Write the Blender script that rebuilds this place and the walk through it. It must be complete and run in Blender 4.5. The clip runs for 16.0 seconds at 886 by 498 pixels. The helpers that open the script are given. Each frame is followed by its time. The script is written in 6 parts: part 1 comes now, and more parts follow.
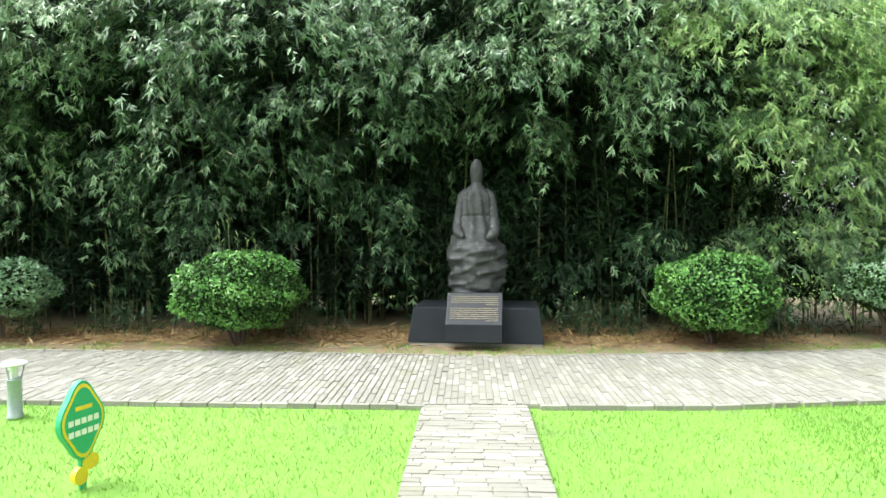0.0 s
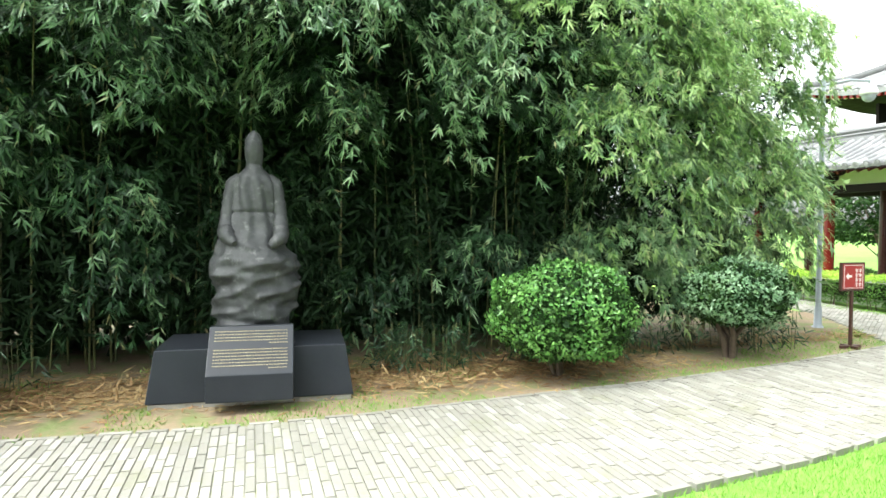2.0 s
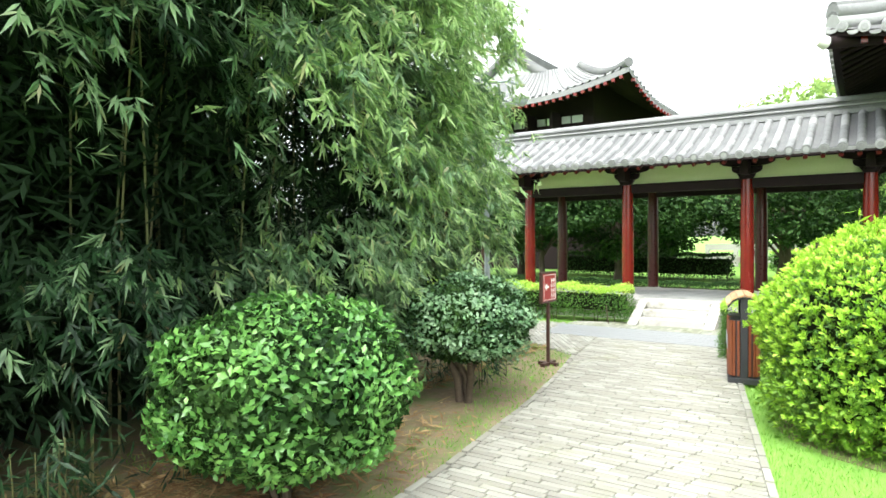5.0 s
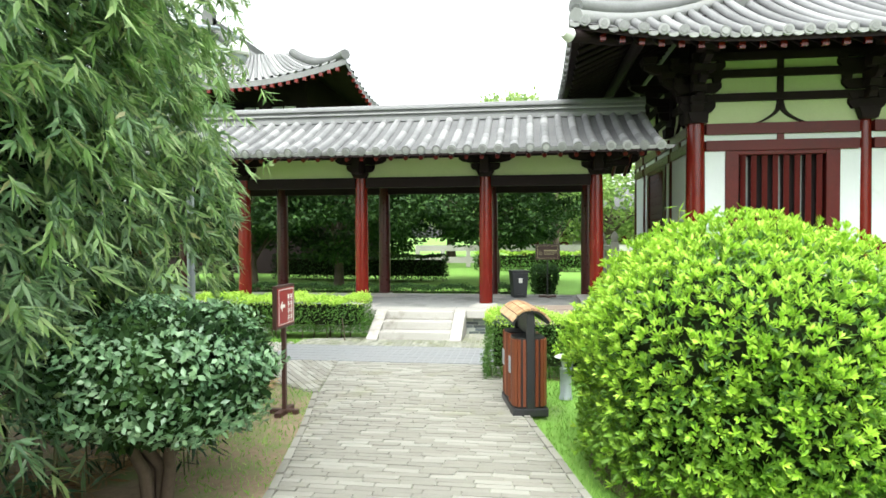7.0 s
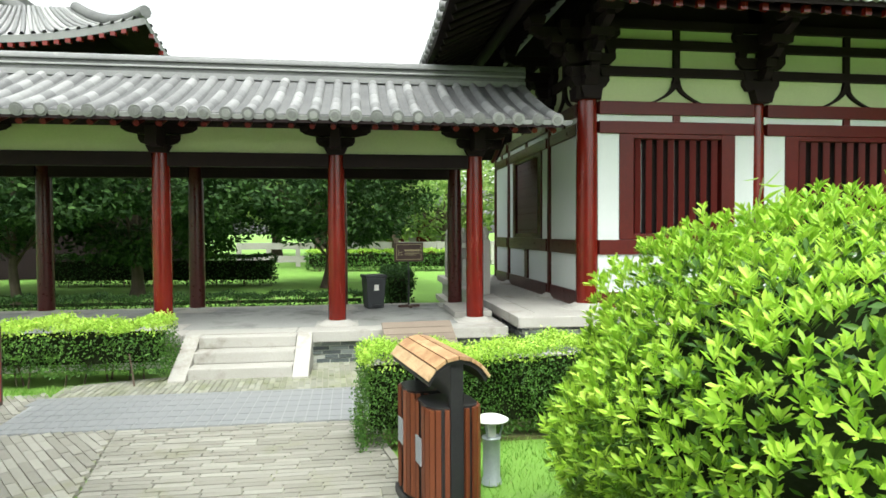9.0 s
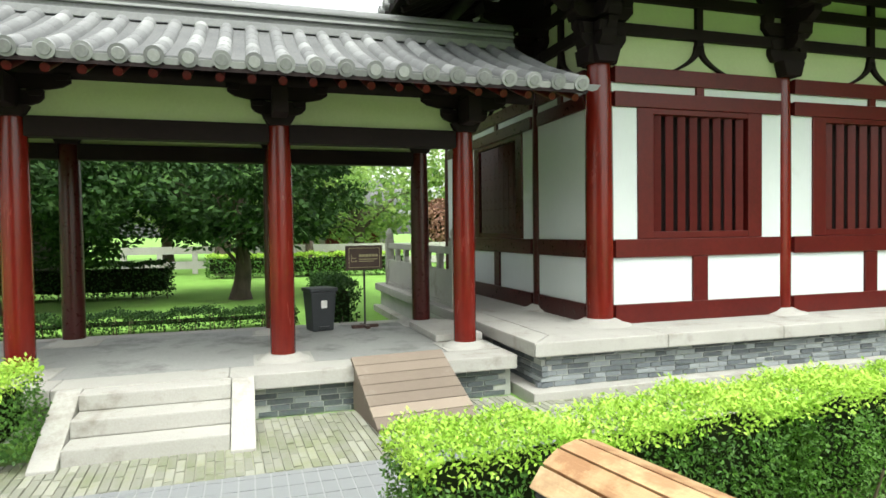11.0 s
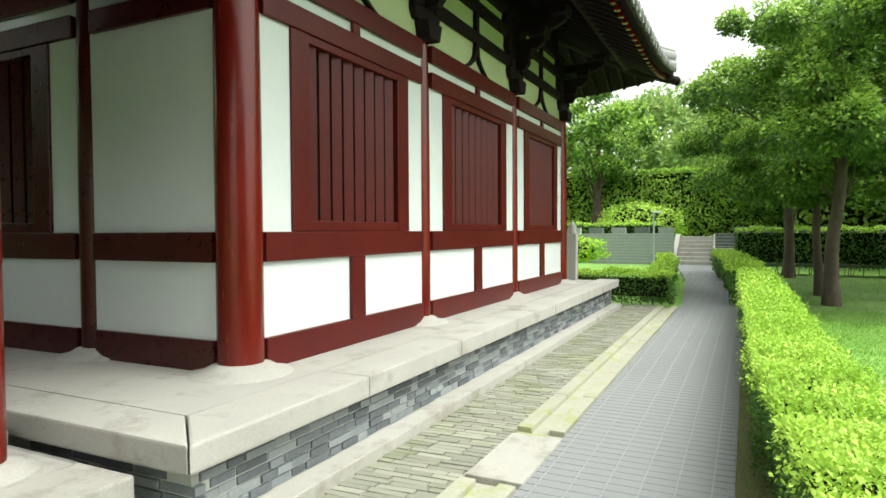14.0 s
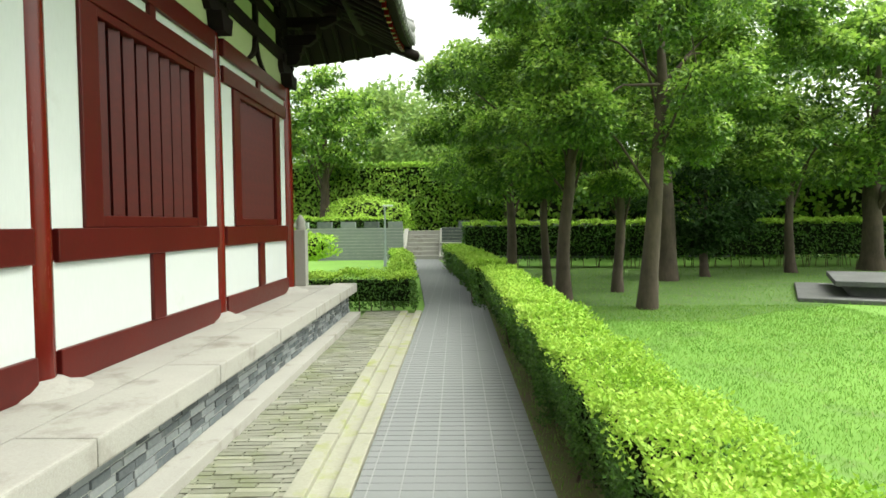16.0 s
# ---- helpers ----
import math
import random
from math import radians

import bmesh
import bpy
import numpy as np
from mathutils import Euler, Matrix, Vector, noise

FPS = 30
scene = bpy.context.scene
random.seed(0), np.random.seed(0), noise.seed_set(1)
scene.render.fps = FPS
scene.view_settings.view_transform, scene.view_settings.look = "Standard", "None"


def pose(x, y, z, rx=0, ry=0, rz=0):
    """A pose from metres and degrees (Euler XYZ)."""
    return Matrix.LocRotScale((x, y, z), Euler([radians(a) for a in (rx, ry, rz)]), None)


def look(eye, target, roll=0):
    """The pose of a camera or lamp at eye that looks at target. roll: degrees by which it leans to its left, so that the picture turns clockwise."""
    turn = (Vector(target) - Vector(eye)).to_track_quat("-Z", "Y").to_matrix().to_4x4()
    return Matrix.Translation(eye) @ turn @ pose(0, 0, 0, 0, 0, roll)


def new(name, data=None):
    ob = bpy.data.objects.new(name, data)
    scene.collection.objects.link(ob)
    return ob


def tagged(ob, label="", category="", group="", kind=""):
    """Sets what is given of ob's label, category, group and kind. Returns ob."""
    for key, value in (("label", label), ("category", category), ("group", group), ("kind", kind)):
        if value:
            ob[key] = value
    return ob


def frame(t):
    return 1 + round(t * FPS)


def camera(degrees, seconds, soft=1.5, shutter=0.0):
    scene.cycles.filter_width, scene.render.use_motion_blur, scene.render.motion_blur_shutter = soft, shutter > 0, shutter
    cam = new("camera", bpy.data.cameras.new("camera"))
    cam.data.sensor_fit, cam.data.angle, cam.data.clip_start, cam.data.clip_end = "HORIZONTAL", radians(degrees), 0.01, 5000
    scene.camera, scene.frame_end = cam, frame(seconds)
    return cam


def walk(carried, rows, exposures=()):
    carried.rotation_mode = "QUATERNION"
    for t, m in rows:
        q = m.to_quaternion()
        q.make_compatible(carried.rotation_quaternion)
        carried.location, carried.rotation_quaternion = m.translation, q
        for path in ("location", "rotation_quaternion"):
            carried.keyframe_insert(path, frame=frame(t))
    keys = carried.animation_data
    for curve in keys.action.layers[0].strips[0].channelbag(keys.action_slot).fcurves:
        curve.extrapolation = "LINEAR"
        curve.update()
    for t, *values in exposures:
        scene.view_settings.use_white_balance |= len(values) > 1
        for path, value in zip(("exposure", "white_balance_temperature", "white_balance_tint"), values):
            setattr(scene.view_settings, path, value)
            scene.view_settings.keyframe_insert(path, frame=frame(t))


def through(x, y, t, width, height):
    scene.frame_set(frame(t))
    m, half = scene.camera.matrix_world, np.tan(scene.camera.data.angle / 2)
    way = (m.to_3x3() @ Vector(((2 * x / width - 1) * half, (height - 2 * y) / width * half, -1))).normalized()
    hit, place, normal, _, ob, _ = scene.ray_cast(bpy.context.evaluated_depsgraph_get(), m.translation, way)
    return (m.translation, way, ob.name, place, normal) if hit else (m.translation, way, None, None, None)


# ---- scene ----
cam = camera(70.50, 16.0, 1.6)
# seconds, x, y, z, pitch from the horizontal, roll, yaw
PATH = [
    (0.0, 0.000, -0.000, 1.586, -2.13, 0.27, 2.48),
    (0.5, 0.007, 0.592, 1.585, -2.22, 0.16, -2.40),
    (1.0, -0.020, 1.181, 1.579, -2.26, 0.01, -7.44),
    (1.5, 0.010, 1.775, 1.582, -2.00, -0.30, -13.39),
    (2.0, 0.066, 2.384, 1.586, -1.98, -0.21, -16.93),
    (2.5, 0.144, 2.996, 1.584, -2.02, -0.32, -23.07),
    (3.0, 0.235, 3.582, 1.591, -1.82, -0.41, -29.01),
    (5.5, 0.943, 5.833, 1.578, -1.02, 0.47, -62.43),
    (6.0, 1.362, 6.123, 1.574, -0.93, 0.35, -69.37),
    (6.5, 1.843, 6.404, 1.568, -1.14, 0.36, -76.85),
    (7.0, 2.388, 6.602, 1.568, -1.19, 0.25, -82.10),
    (7.5, 2.947, 6.724, 1.565, -1.41, 0.59, -86.46),
    (8.0, 3.545, 6.851, 1.567, -1.46, 0.35, -90.45),
    (8.5, 4.137, 6.992, 1.569, -1.61, 0.45, -92.85),
    (9.0, 4.715, 7.101, 1.571, -1.59, 0.27, -97.97),
    (9.5, 5.220, 7.252, 1.566, -1.69, 0.10, -100.88),
    (12.0, 8.137, 7.725, 1.545, -1.45, 0.80, -115.12),
    (12.5, 8.760, 7.715, 1.515, -1.48, 0.44, -120.93),
    (13.0, 9.213, 7.573, 1.509, -1.63, 0.42, -127.54),
    (13.5, 9.598, 7.385, 1.487, -1.58, 0.35, -138.17),
    (14.0, 9.913, 7.075, 1.448, -1.64, 0.31, -154.11),
    (14.5, 10.181, 6.673, 1.447, -1.70, 0.48, -162.42),
    (15.0, 10.360, 6.187, 1.448, -1.78, 0.27, -170.31),
    (15.5, 10.444, 5.586, 1.461, -1.91, 0.64, -175.00),
    (16.0, 10.481, 4.973, 1.453, -2.32, 0.60, -178.76),
]
SKY, SUN = 0.27, 1.3
EXPOSURE = [(0.0, 1.2, 6350, 4), (2.5, 1.5, 6350, 3), (5.5, 1.4, 6400, 3), (7.0, 1.05, 6400, 3), (9.0, 0.82, 6500, 1), (13.0, 0.82, 6600, 0), (16.0, 0.62, 6900, -3)]
walk(cam, [(t, pose(x, y, z, 90 + pitch, roll, yaw)) for t, x, y, z, pitch, roll, yaw in PATH], EXPOSURE)

# world, sun and exposure
world = bpy.data.worlds.new("overcast_sky")
scene.world = world
world.use_nodes = True
wn = world.node_tree.nodes
wl = world.node_tree.links
sky = wn.new("ShaderNodeTexSky")
sky.sky_type, sky.sun_disc = "NISHITA", False
sky.sun_elevation, sky.sun_rotation = radians(60), radians(268)
sky.air_density, sky.dust_density, sky.ozone_density = 1.0, 4.0, 1.0
grey = wn.new("ShaderNodeHueSaturation")
grey.inputs["Saturation"].default_value = 0.12
wl.new(sky.outputs[0], grey.inputs["Color"])
wl.new(grey.outputs[0], wn["Background"].inputs["Color"])
wn["Background"].inputs["Strength"].default_value = SKY
sun_data = bpy.data.lights.new("sun", "SUN")
sun_data.energy, sun_data.angle, sun_data.color = SUN, radians(60), (1.0, 0.98, 0.93)
sun = new("sun", sun_data)
sun.matrix_world = look((0, 0, 26), (14.0, 0.6, 0))


# ---- materials ----
def shader(name):
    m = bpy.data.materials.new(name)
    m.use_nodes = True
    return m, m.node_tree.nodes, m.node_tree.links, m.node_tree.nodes["Principled BSDF"]


def noise_node(n, l, scale, detail=6.0, rough=0.6, stretch=None, coord="Object"):
    tc = n.new("ShaderNodeTexCoord")
    t = n.new("ShaderNodeTexNoise")
    t.inputs["Scale"].default_value, t.inputs["Detail"].default_value = scale, detail
    t.inputs["Roughness"].default_value = rough
    if stretch:
        mp = n.new("ShaderNodeMapping")
        mp.inputs["Scale"].default_value = stretch
        l.new(tc.outputs[coord], mp.inputs["Vector"])
        l.new(mp.outputs[0], t.inputs["Vector"])
    else:
        l.new(tc.outputs[coord], t.inputs["Vector"])
    return t.outputs["Fac"]


def ramp(n, l, fac, stops):
    r = n.new("ShaderNodeValToRGB")
    e = r.color_ramp.elements
    while len(e) < len(stops):
        e.new(0.5)
    for k, (p, c) in zip(e, stops):
        k.position, k.color = p, (*c, 1.0)
    l.new(fac, r.inputs["Fac"])
    return r.outputs["Color"]


def blend(n, l, a, b, fac, mode="MIX"):
    x = n.new("ShaderNodeMix")
    x.data_type, x.blend_type = "RGBA", mode
    for sock, v in ((x.inputs["Factor"], fac), (x.inputs["A"], a), (x.inputs["B"], b)):
        if isinstance(v, (int, float)):
            sock.default_value = v
        elif isinstance(v, tuple):
            sock.default_value = (*v, 1.0)
        else:
            l.new(v, sock)
    return x.outputs["Result"]


def surface(name, dark, light, rough=0.7, big=1.2, fine=30.0, bump=0.2, stretch=None, stain=None, stain_at=0.62, per_object=0.0, metal=0.0, coat=0.0, coord="Object", stain_scale=None, spec=0.5):
    """A painted, stone or wooden surface: broad and fine variation, stains and relief."""
    m, n, l, p = shader(name)
    broad = noise_node(n, l, big, 4.0, coord=coord)
    grain = noise_node(n, l, fine, 8.0, 0.65, stretch, coord)
    c = blend(n, l, ramp(n, l, broad, [(0.3, dark), (0.7, light)]), ramp(n, l, grain, [(0.3, dark), (0.7, light)]), 0.5)
    if stain:
        s = noise_node(n, l, stain_scale or big * 2.3, 9.0, 0.7, coord=coord)
        f = n.new("ShaderNodeMapRange")
        f.inputs["From Min"].default_value, f.inputs["From Max"].default_value = stain_at - 0.06, stain_at + 0.1
        l.new(s, f.inputs["Value"])
        c = blend(n, l, c, stain, f.outputs[0])
    if per_object:
        o = n.new("ShaderNodeObjectInfo")
        g = n.new("ShaderNodeNewGeometry")
        add = n.new("ShaderNodeMath")
        add.operation = "ADD"
        l.new(o.outputs["Random"], add.inputs[0])
        l.new(g.outputs["Random Per Island"], add.inputs[1])
        fr = n.new("ShaderNodeMath")
        fr.operation = "FRACT"
        l.new(add.outputs[0], fr.inputs[0])
        c = blend(n, l, c, ramp(n, l, fr.outputs[0], [(0.0, tuple(v * (1 - per_object) for v in dark)), (0.5, dark), (1.0, tuple(min(1, v * (1 + per_object * 0.6)) for v in light))]), 0.55)
    l.new(c, p.inputs["Base Color"])
    rr = n.new("ShaderNodeMapRange")
    rr.inputs["To Min"].default_value, rr.inputs["To Max"].default_value = max(0.05, rough - 0.12), min(1.0, rough + 0.12)
    l.new(grain, rr.inputs["Value"])
    l.new(rr.outputs[0], p.inputs["Roughness"])
    p.inputs["Metallic"].default_value = metal
    p.inputs["Specular IOR Level"].default_value = spec
    p.inputs["Coat Weight"].default_value = coat
    p.inputs["Coat Roughness"].default_value = 0.15
    if bump:
        b = n.new("ShaderNodeBump")
        b.inputs["Strength"].default_value, b.inputs["Distance"].default_value = bump, 0.01
        l.new(grain, b.inputs["Height"])
        l.new(b.outputs[0], p.inputs["Normal"])
    return m


def leaf_shader(name, stops, rough=0.45, through=0.3, spec=0.5):
    """Leaves: every leaf has its own shade; a part of the light passes through."""
    m, n, l, p = shader(name)
    g = n.new("ShaderNodeNewGeometry")
    broad = noise_node(n, l, 1.4, 3.0)
    c = ramp(n, l, g.outputs["Random Per Island"], stops)
    c = blend(n, l, c, ramp(n, l, broad, [(0.35, stops[0][1]), (0.65, stops[2 if len(stops) > 3 else -1][1])]), 0.35)
    l.new(c, p.inputs["Base Color"])
    p.inputs["Roughness"].default_value = rough
    p.inputs["Specular IOR Level"].default_value = spec
    tr = n.new("ShaderNodeBsdfTranslucent")
    l.new(c, tr.inputs["Color"])
    mx = n.new("ShaderNodeMixShader")
    mx.inputs["Fac"].default_value = through
    l.new(p.outputs[0], mx.inputs[1])
    l.new(tr.outputs[0], mx.inputs[2])
    l.new(mx.outputs[0], n["Material Output"].inputs["Surface"])
    return m


# bamboo leaf tones from dark to bright carry the thicket's light and shade
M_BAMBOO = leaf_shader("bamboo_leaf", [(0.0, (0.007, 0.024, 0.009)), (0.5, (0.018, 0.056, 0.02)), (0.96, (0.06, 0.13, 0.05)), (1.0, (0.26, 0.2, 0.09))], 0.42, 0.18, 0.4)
M_BAMBOO_BRIGHT = leaf_shader("bright_bamboo_leaf", [(0.0, (0.1, 0.22, 0.055)), (0.5, (0.31, 0.5, 0.15)), (0.95, (0.58, 0.73, 0.34)), (1.0, (0.5, 0.4, 0.2))], 0.36, 0.38, 0.7)
M_BAMBOO_MID = leaf_shader("lit_bamboo_leaf", [(0.0, (0.055, 0.14, 0.05)), (0.5, (0.16, 0.3, 0.12)), (0.95, (0.4, 0.55, 0.3)), (1.0, (0.4, 0.31, 0.15))], 0.34, 0.26, 0.75)
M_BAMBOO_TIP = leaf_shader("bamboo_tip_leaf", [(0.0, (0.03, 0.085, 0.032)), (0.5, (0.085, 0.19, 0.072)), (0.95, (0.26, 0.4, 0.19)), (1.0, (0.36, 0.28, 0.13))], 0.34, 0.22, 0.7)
M_BAMBOO_DARK = leaf_shader("bamboo_inner_shade_leaf", [(0.0, (0.008, 0.02, 0.008)), (1.0, (0.02, 0.045, 0.016))], 0.7, 0.1, 0.2)
M_CULM = surface("bamboo_culm", (0.07, 0.09, 0.03), (0.2, 0.18, 0.08), 0.5, 3.0, 40.0, 0.1, per_object=0.5)
M_SHRUB = leaf_shader("camellia_leaf", [(0.0, (0.045, 0.15, 0.03)), (0.6, (0.13, 0.34, 0.07)), (1.0, (0.28, 0.54, 0.13))], 0.33, 0.24, 0.6)
M_SHRUB_GREY = leaf_shader("osmanthus_leaf", [(0.0, (0.08, 0.18, 0.085)), (0.6, (0.19, 0.36, 0.17)), (1.0, (0.38, 0.56, 0.31))], 0.3, 0.2, 0.8)
M_BRIGHT = leaf_shader("pittosporum_leaf", [(0.0, (0.16, 0.36, 0.02)), (0.5, (0.35, 0.63, 0.04)), (1.0, (0.62, 0.82, 0.13))], 0.45, 0.38, 0.35)
M_BOX = leaf_shader("box_hedge_leaf", [(0.0, (0.22, 0.42, 0.035)), (0.6, (0.42, 0.65, 0.08)), (1.0, (0.62, 0.79, 0.17))], 0.5, 0.32, 0.3)
M_TREE = leaf_shader("camphor_leaf", [(0.0, (0.1, 0.22, 0.022)), (0.45, (0.27, 0.5, 0.06)), (1.0, (0.6, 0.78, 0.17))], 0.4, 0.36, 0.5)
# camphor leaf darkened for the shaded undersides of the crown clumps
M_TREE_SHADE = leaf_shader("shaded_camphor_leaf", [(0.0, (0.02, 0.06, 0.009)), (0.5, (0.08, 0.19, 0.024)), (1.0, (0.22, 0.38, 0.05))], 0.42, 0.3, 0.45)
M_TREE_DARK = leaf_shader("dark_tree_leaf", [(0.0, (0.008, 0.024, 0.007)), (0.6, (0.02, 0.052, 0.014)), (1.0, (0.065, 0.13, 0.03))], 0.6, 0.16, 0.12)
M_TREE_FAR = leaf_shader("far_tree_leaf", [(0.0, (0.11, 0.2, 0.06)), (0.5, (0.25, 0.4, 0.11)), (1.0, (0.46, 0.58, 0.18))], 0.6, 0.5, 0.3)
M_RUSSET = leaf_shader("russet_leaf", [(0.0, (0.16, 0.07, 0.05)), (1.0, (0.34, 0.18, 0.12))], 0.6, 0.3)
M_GRASS = leaf_shader("grass_blade", [(0.0, (0.1, 0.24, 0.03)), (0.5, (0.19, 0.38, 0.06)), (0.95, (0.33, 0.52, 0.12)), (1.0, (0.5, 0.46, 0.24))], 0.6, 0.3, 0.2)
M_LITTER = leaf_shader("dry_bamboo_leaf", [(0.0, (0.16, 0.08, 0.04)), (0.5, (0.32, 0.19, 0.09)), (1.0, (0.52, 0.4, 0.2))], 0.8, 0.1, 0.2)
M_LAWN = surface("lawn_soil", (0.12, 0.25, 0.035), (0.21, 0.39, 0.065), 0.9, 0.5, 60.0, 0.5, stain=(0.13, 0.19, 0.06), stain_at=0.6)
M_SOIL = surface("bed_soil", (0.15, 0.105, 0.065), (0.33, 0.25, 0.16), 0.95, 0.9, 25.0, 0.6, stain=(0.15, 0.19, 0.06), stain_at=0.52)
M_JOINT = surface("paving_joint", (0.22, 0.215, 0.17), (0.33, 0.32, 0.26), 0.95, 1.5, 60.0, 0.5, stain=(0.2, 0.24, 0.07), stain_at=0.6)
M_PAVER = surface("grey_clay_paver", (0.212, 0.202, 0.175), (0.335, 0.323, 0.285), 0.88, 0.8, 45.0, 0.35, stain=(0.21, 0.215, 0.11), stain_at=0.6, per_object=0.17)
M_MOSSPAVER = surface("mossy_clay_paver", (0.2, 0.2, 0.165), (0.33, 0.325, 0.27), 0.9, 0.7, 45.0, 0.4, stain=(0.16, 0.19, 0.05), stain_at=0.52, per_object=0.15)
M_WALK = surface("walkway_paver", (0.19, 0.195, 0.205), (0.235, 0.24, 0.25), 0.75, 0.6, 80.0, 0.15, stain=(0.17, 0.172, 0.178), stain_at=0.66)
M_WALKJOINT = surface("walkway_joint", (0.25, 0.255, 0.26), (0.31, 0.315, 0.32), 0.9, 1.0, 60.0, 0.2)
M_BRICK = surface("grey_wall_brick", (0.09, 0.105, 0.12), (0.27, 0.285, 0.29), 0.9, 4.0, 35.0, 0.7, stain=(0.42, 0.39, 0.34), stain_at=0.6, per_object=0.8)
M_MORTAR = surface("mortar", (0.36, 0.36, 0.34), (0.55, 0.55, 0.52), 0.95, 2.0, 60.0, 0.5)
M_STONE = surface("worn_granite", (0.3, 0.285, 0.262), (0.43, 0.415, 0.385), 0.85, 0.9, 70.0, 0.25, stain=(0.22, 0.2, 0.17), stain_at=0.6)
M_FLOOR = surface("stone_floor", (0.19, 0.19, 0.183), (0.34, 0.34, 0.325), 0.7, 0.7, 40.0, 0.15, stain=(0.11, 0.11, 0.105), stain_at=0.58)
M_KERB = surface("mossy_kerb_stone", (0.26, 0.255, 0.205), (0.4, 0.39, 0.32), 0.85, 1.2, 50.0, 0.25, stain=(0.27, 0.3, 0.08), stain_at=0.57)
M_RED = surface("red_lacquer", (0.08, 0.006, 0.004), (0.16, 0.012, 0.007), 0.24, 1.5, 20.0, 0.04, stretch=(1, 1, 0.15), spec=0.4)
M_MAROON = surface("maroon_paint", (0.055, 0.005, 0.0045), (0.1, 0.009, 0.007), 0.38, 1.4, 22.0, 0.06, spec=0.25)
# red lacquer darkened to paint in the shade on sheltered columns
M_RED_SHADE = surface("shaded_red_lacquer", (0.03, 0.0035, 0.003), (0.055, 0.006, 0.005), 0.3, 1.5, 20.0, 0.05, spec=0.4)
M_DARKWOOD = surface("dark_timber", (0.008, 0.005, 0.006), (0.018, 0.01, 0.01), 0.7, 1.6, 25.0, 0.1, spec=0.15)
M_WHITE = surface("white_plaster", (0.54, 0.57, 0.57), (0.62, 0.65, 0.645), 0.9, 0.8, 40.0, 0.06, stretch=(3, 3, 0.3), stain=(0.5, 0.52, 0.5), stain_at=0.68)
M_GREEN = surface("pale_green_plaster", (0.43, 0.47, 0.28), (0.52, 0.56, 0.34), 0.85, 1.0, 40.0, 0.06, stain=(0.4, 0.43, 0.26), stain_at=0.68)
M_TILE = surface("grey_roof_tile", (0.14, 0.14, 0.145), (0.31, 0.31, 0.31), 0.8, 1.6, 30.0, 0.3, stain=(0.4, 0.39, 0.37), stain_at=0.64, per_object=0.25)
M_PAN = surface("roof_pan_tile", (0.07, 0.07, 0.075), (0.16, 0.16, 0.16), 0.85, 1.6, 30.0, 0.3)
M_GRANITE = surface("polished_black_granite", (0.016, 0.018, 0.024), (0.034, 0.037, 0.045), 0.32, 2.0, 200.0, 0.02, stain=(0.035, 0.038, 0.045), stain_at=0.68, spec=0.25)
M_BRONZE = surface("weathered_statue_stone", (0.016, 0.017, 0.018), (0.062, 0.064, 0.067), 0.55, 5.0, 26.0, 0.9, stain=(0.14, 0.14, 0.14), stain_at=0.62)
M_GOLD = surface("gilt_letters", (0.34, 0.28, 0.15), (0.46, 0.39, 0.22), 0.6, 5.0, 60.0, 0.0)
M_PLANK = surface("weathered_plank", (0.15, 0.115, 0.09), (0.28, 0.225, 0.18), 0.8, 1.5, 25.0, 0.3, stretch=(6, 0.5, 6), per_object=0.2, stain=(0.33, 0.3, 0.26), stain_at=0.64)
M_SLAT = surface("stained_slat", (0.13, 0.034, 0.014), (0.27, 0.08, 0.032), 0.45, 3.0, 18.0, 0.15, stretch=(5, 5, 0.4), per_object=0.2)
M_SLAT_TOP = surface("sun_bleached_slat", (0.4, 0.22, 0.1), (0.68, 0.5, 0.3), 0.6, 3.0, 20.0, 0.2, stretch=(0.4, 6, 6), per_object=0.3, stain=(0.2, 0.07, 0.03), stain_at=0.5, stain_scale=9.0)
M_BLACK = surface("black_metal", (0.012, 0.012, 0.014), (0.03, 0.03, 0.033), 0.45, 3.0, 80.0, 0.05)
M_PLASTIC = surface("black_plastic", (0.018, 0.02, 0.024), (0.035, 0.038, 0.042), 0.5, 3.0, 60.0, 0.05)
M_GALV = surface("galvanised_metal", (0.3, 0.34, 0.38), (0.45, 0.48, 0.52), 0.5, 4.0, 40.0, 0.05, metal=0.3)
M_CAP = surface("white_lamp_cap", (0.66, 0.67, 0.66), (0.8, 0.8, 0.78), 0.5, 4.0, 40.0, 0.03)
M_SIGNRED = surface("red_sign_face", (0.24, 0.02, 0.018), (0.34, 0.032, 0.03), 0.4, 3.0, 50.0, 0.0)
M_SIGNWOOD = surface("brown_sign_frame", (0.035, 0.016, 0.012), (0.075, 0.034, 0.025), 0.5, 4.0, 40.0, 0.08)
M_LETTER = surface("white_letters", (0.72, 0.7, 0.66), (0.82, 0.8, 0.76), 0.6, 8.0, 50.0, 0.0)
M_SGREEN = surface("green_sign_plastic", (0.02, 0.3, 0.12), (0.04, 0.42, 0.2), 0.4, 4.0, 40.0, 0.0)
M_SYELLOW = surface("yellow_sign_plastic", (0.7, 0.5, 0.02), (0.82, 0.62, 0.04), 0.4, 4.0, 40.0, 0.0)
M_BARK = surface("tree_bark", (0.035, 0.026, 0.019), (0.12, 0.09, 0.066), 0.92, 2.5, 18.0, 0.8, stretch=(1, 1, 0.25))
M_TWIG = surface("twig", (0.07, 0.05, 0.035), (0.15, 0.11, 0.08), 0.9, 4.0, 30.0, 0.3)
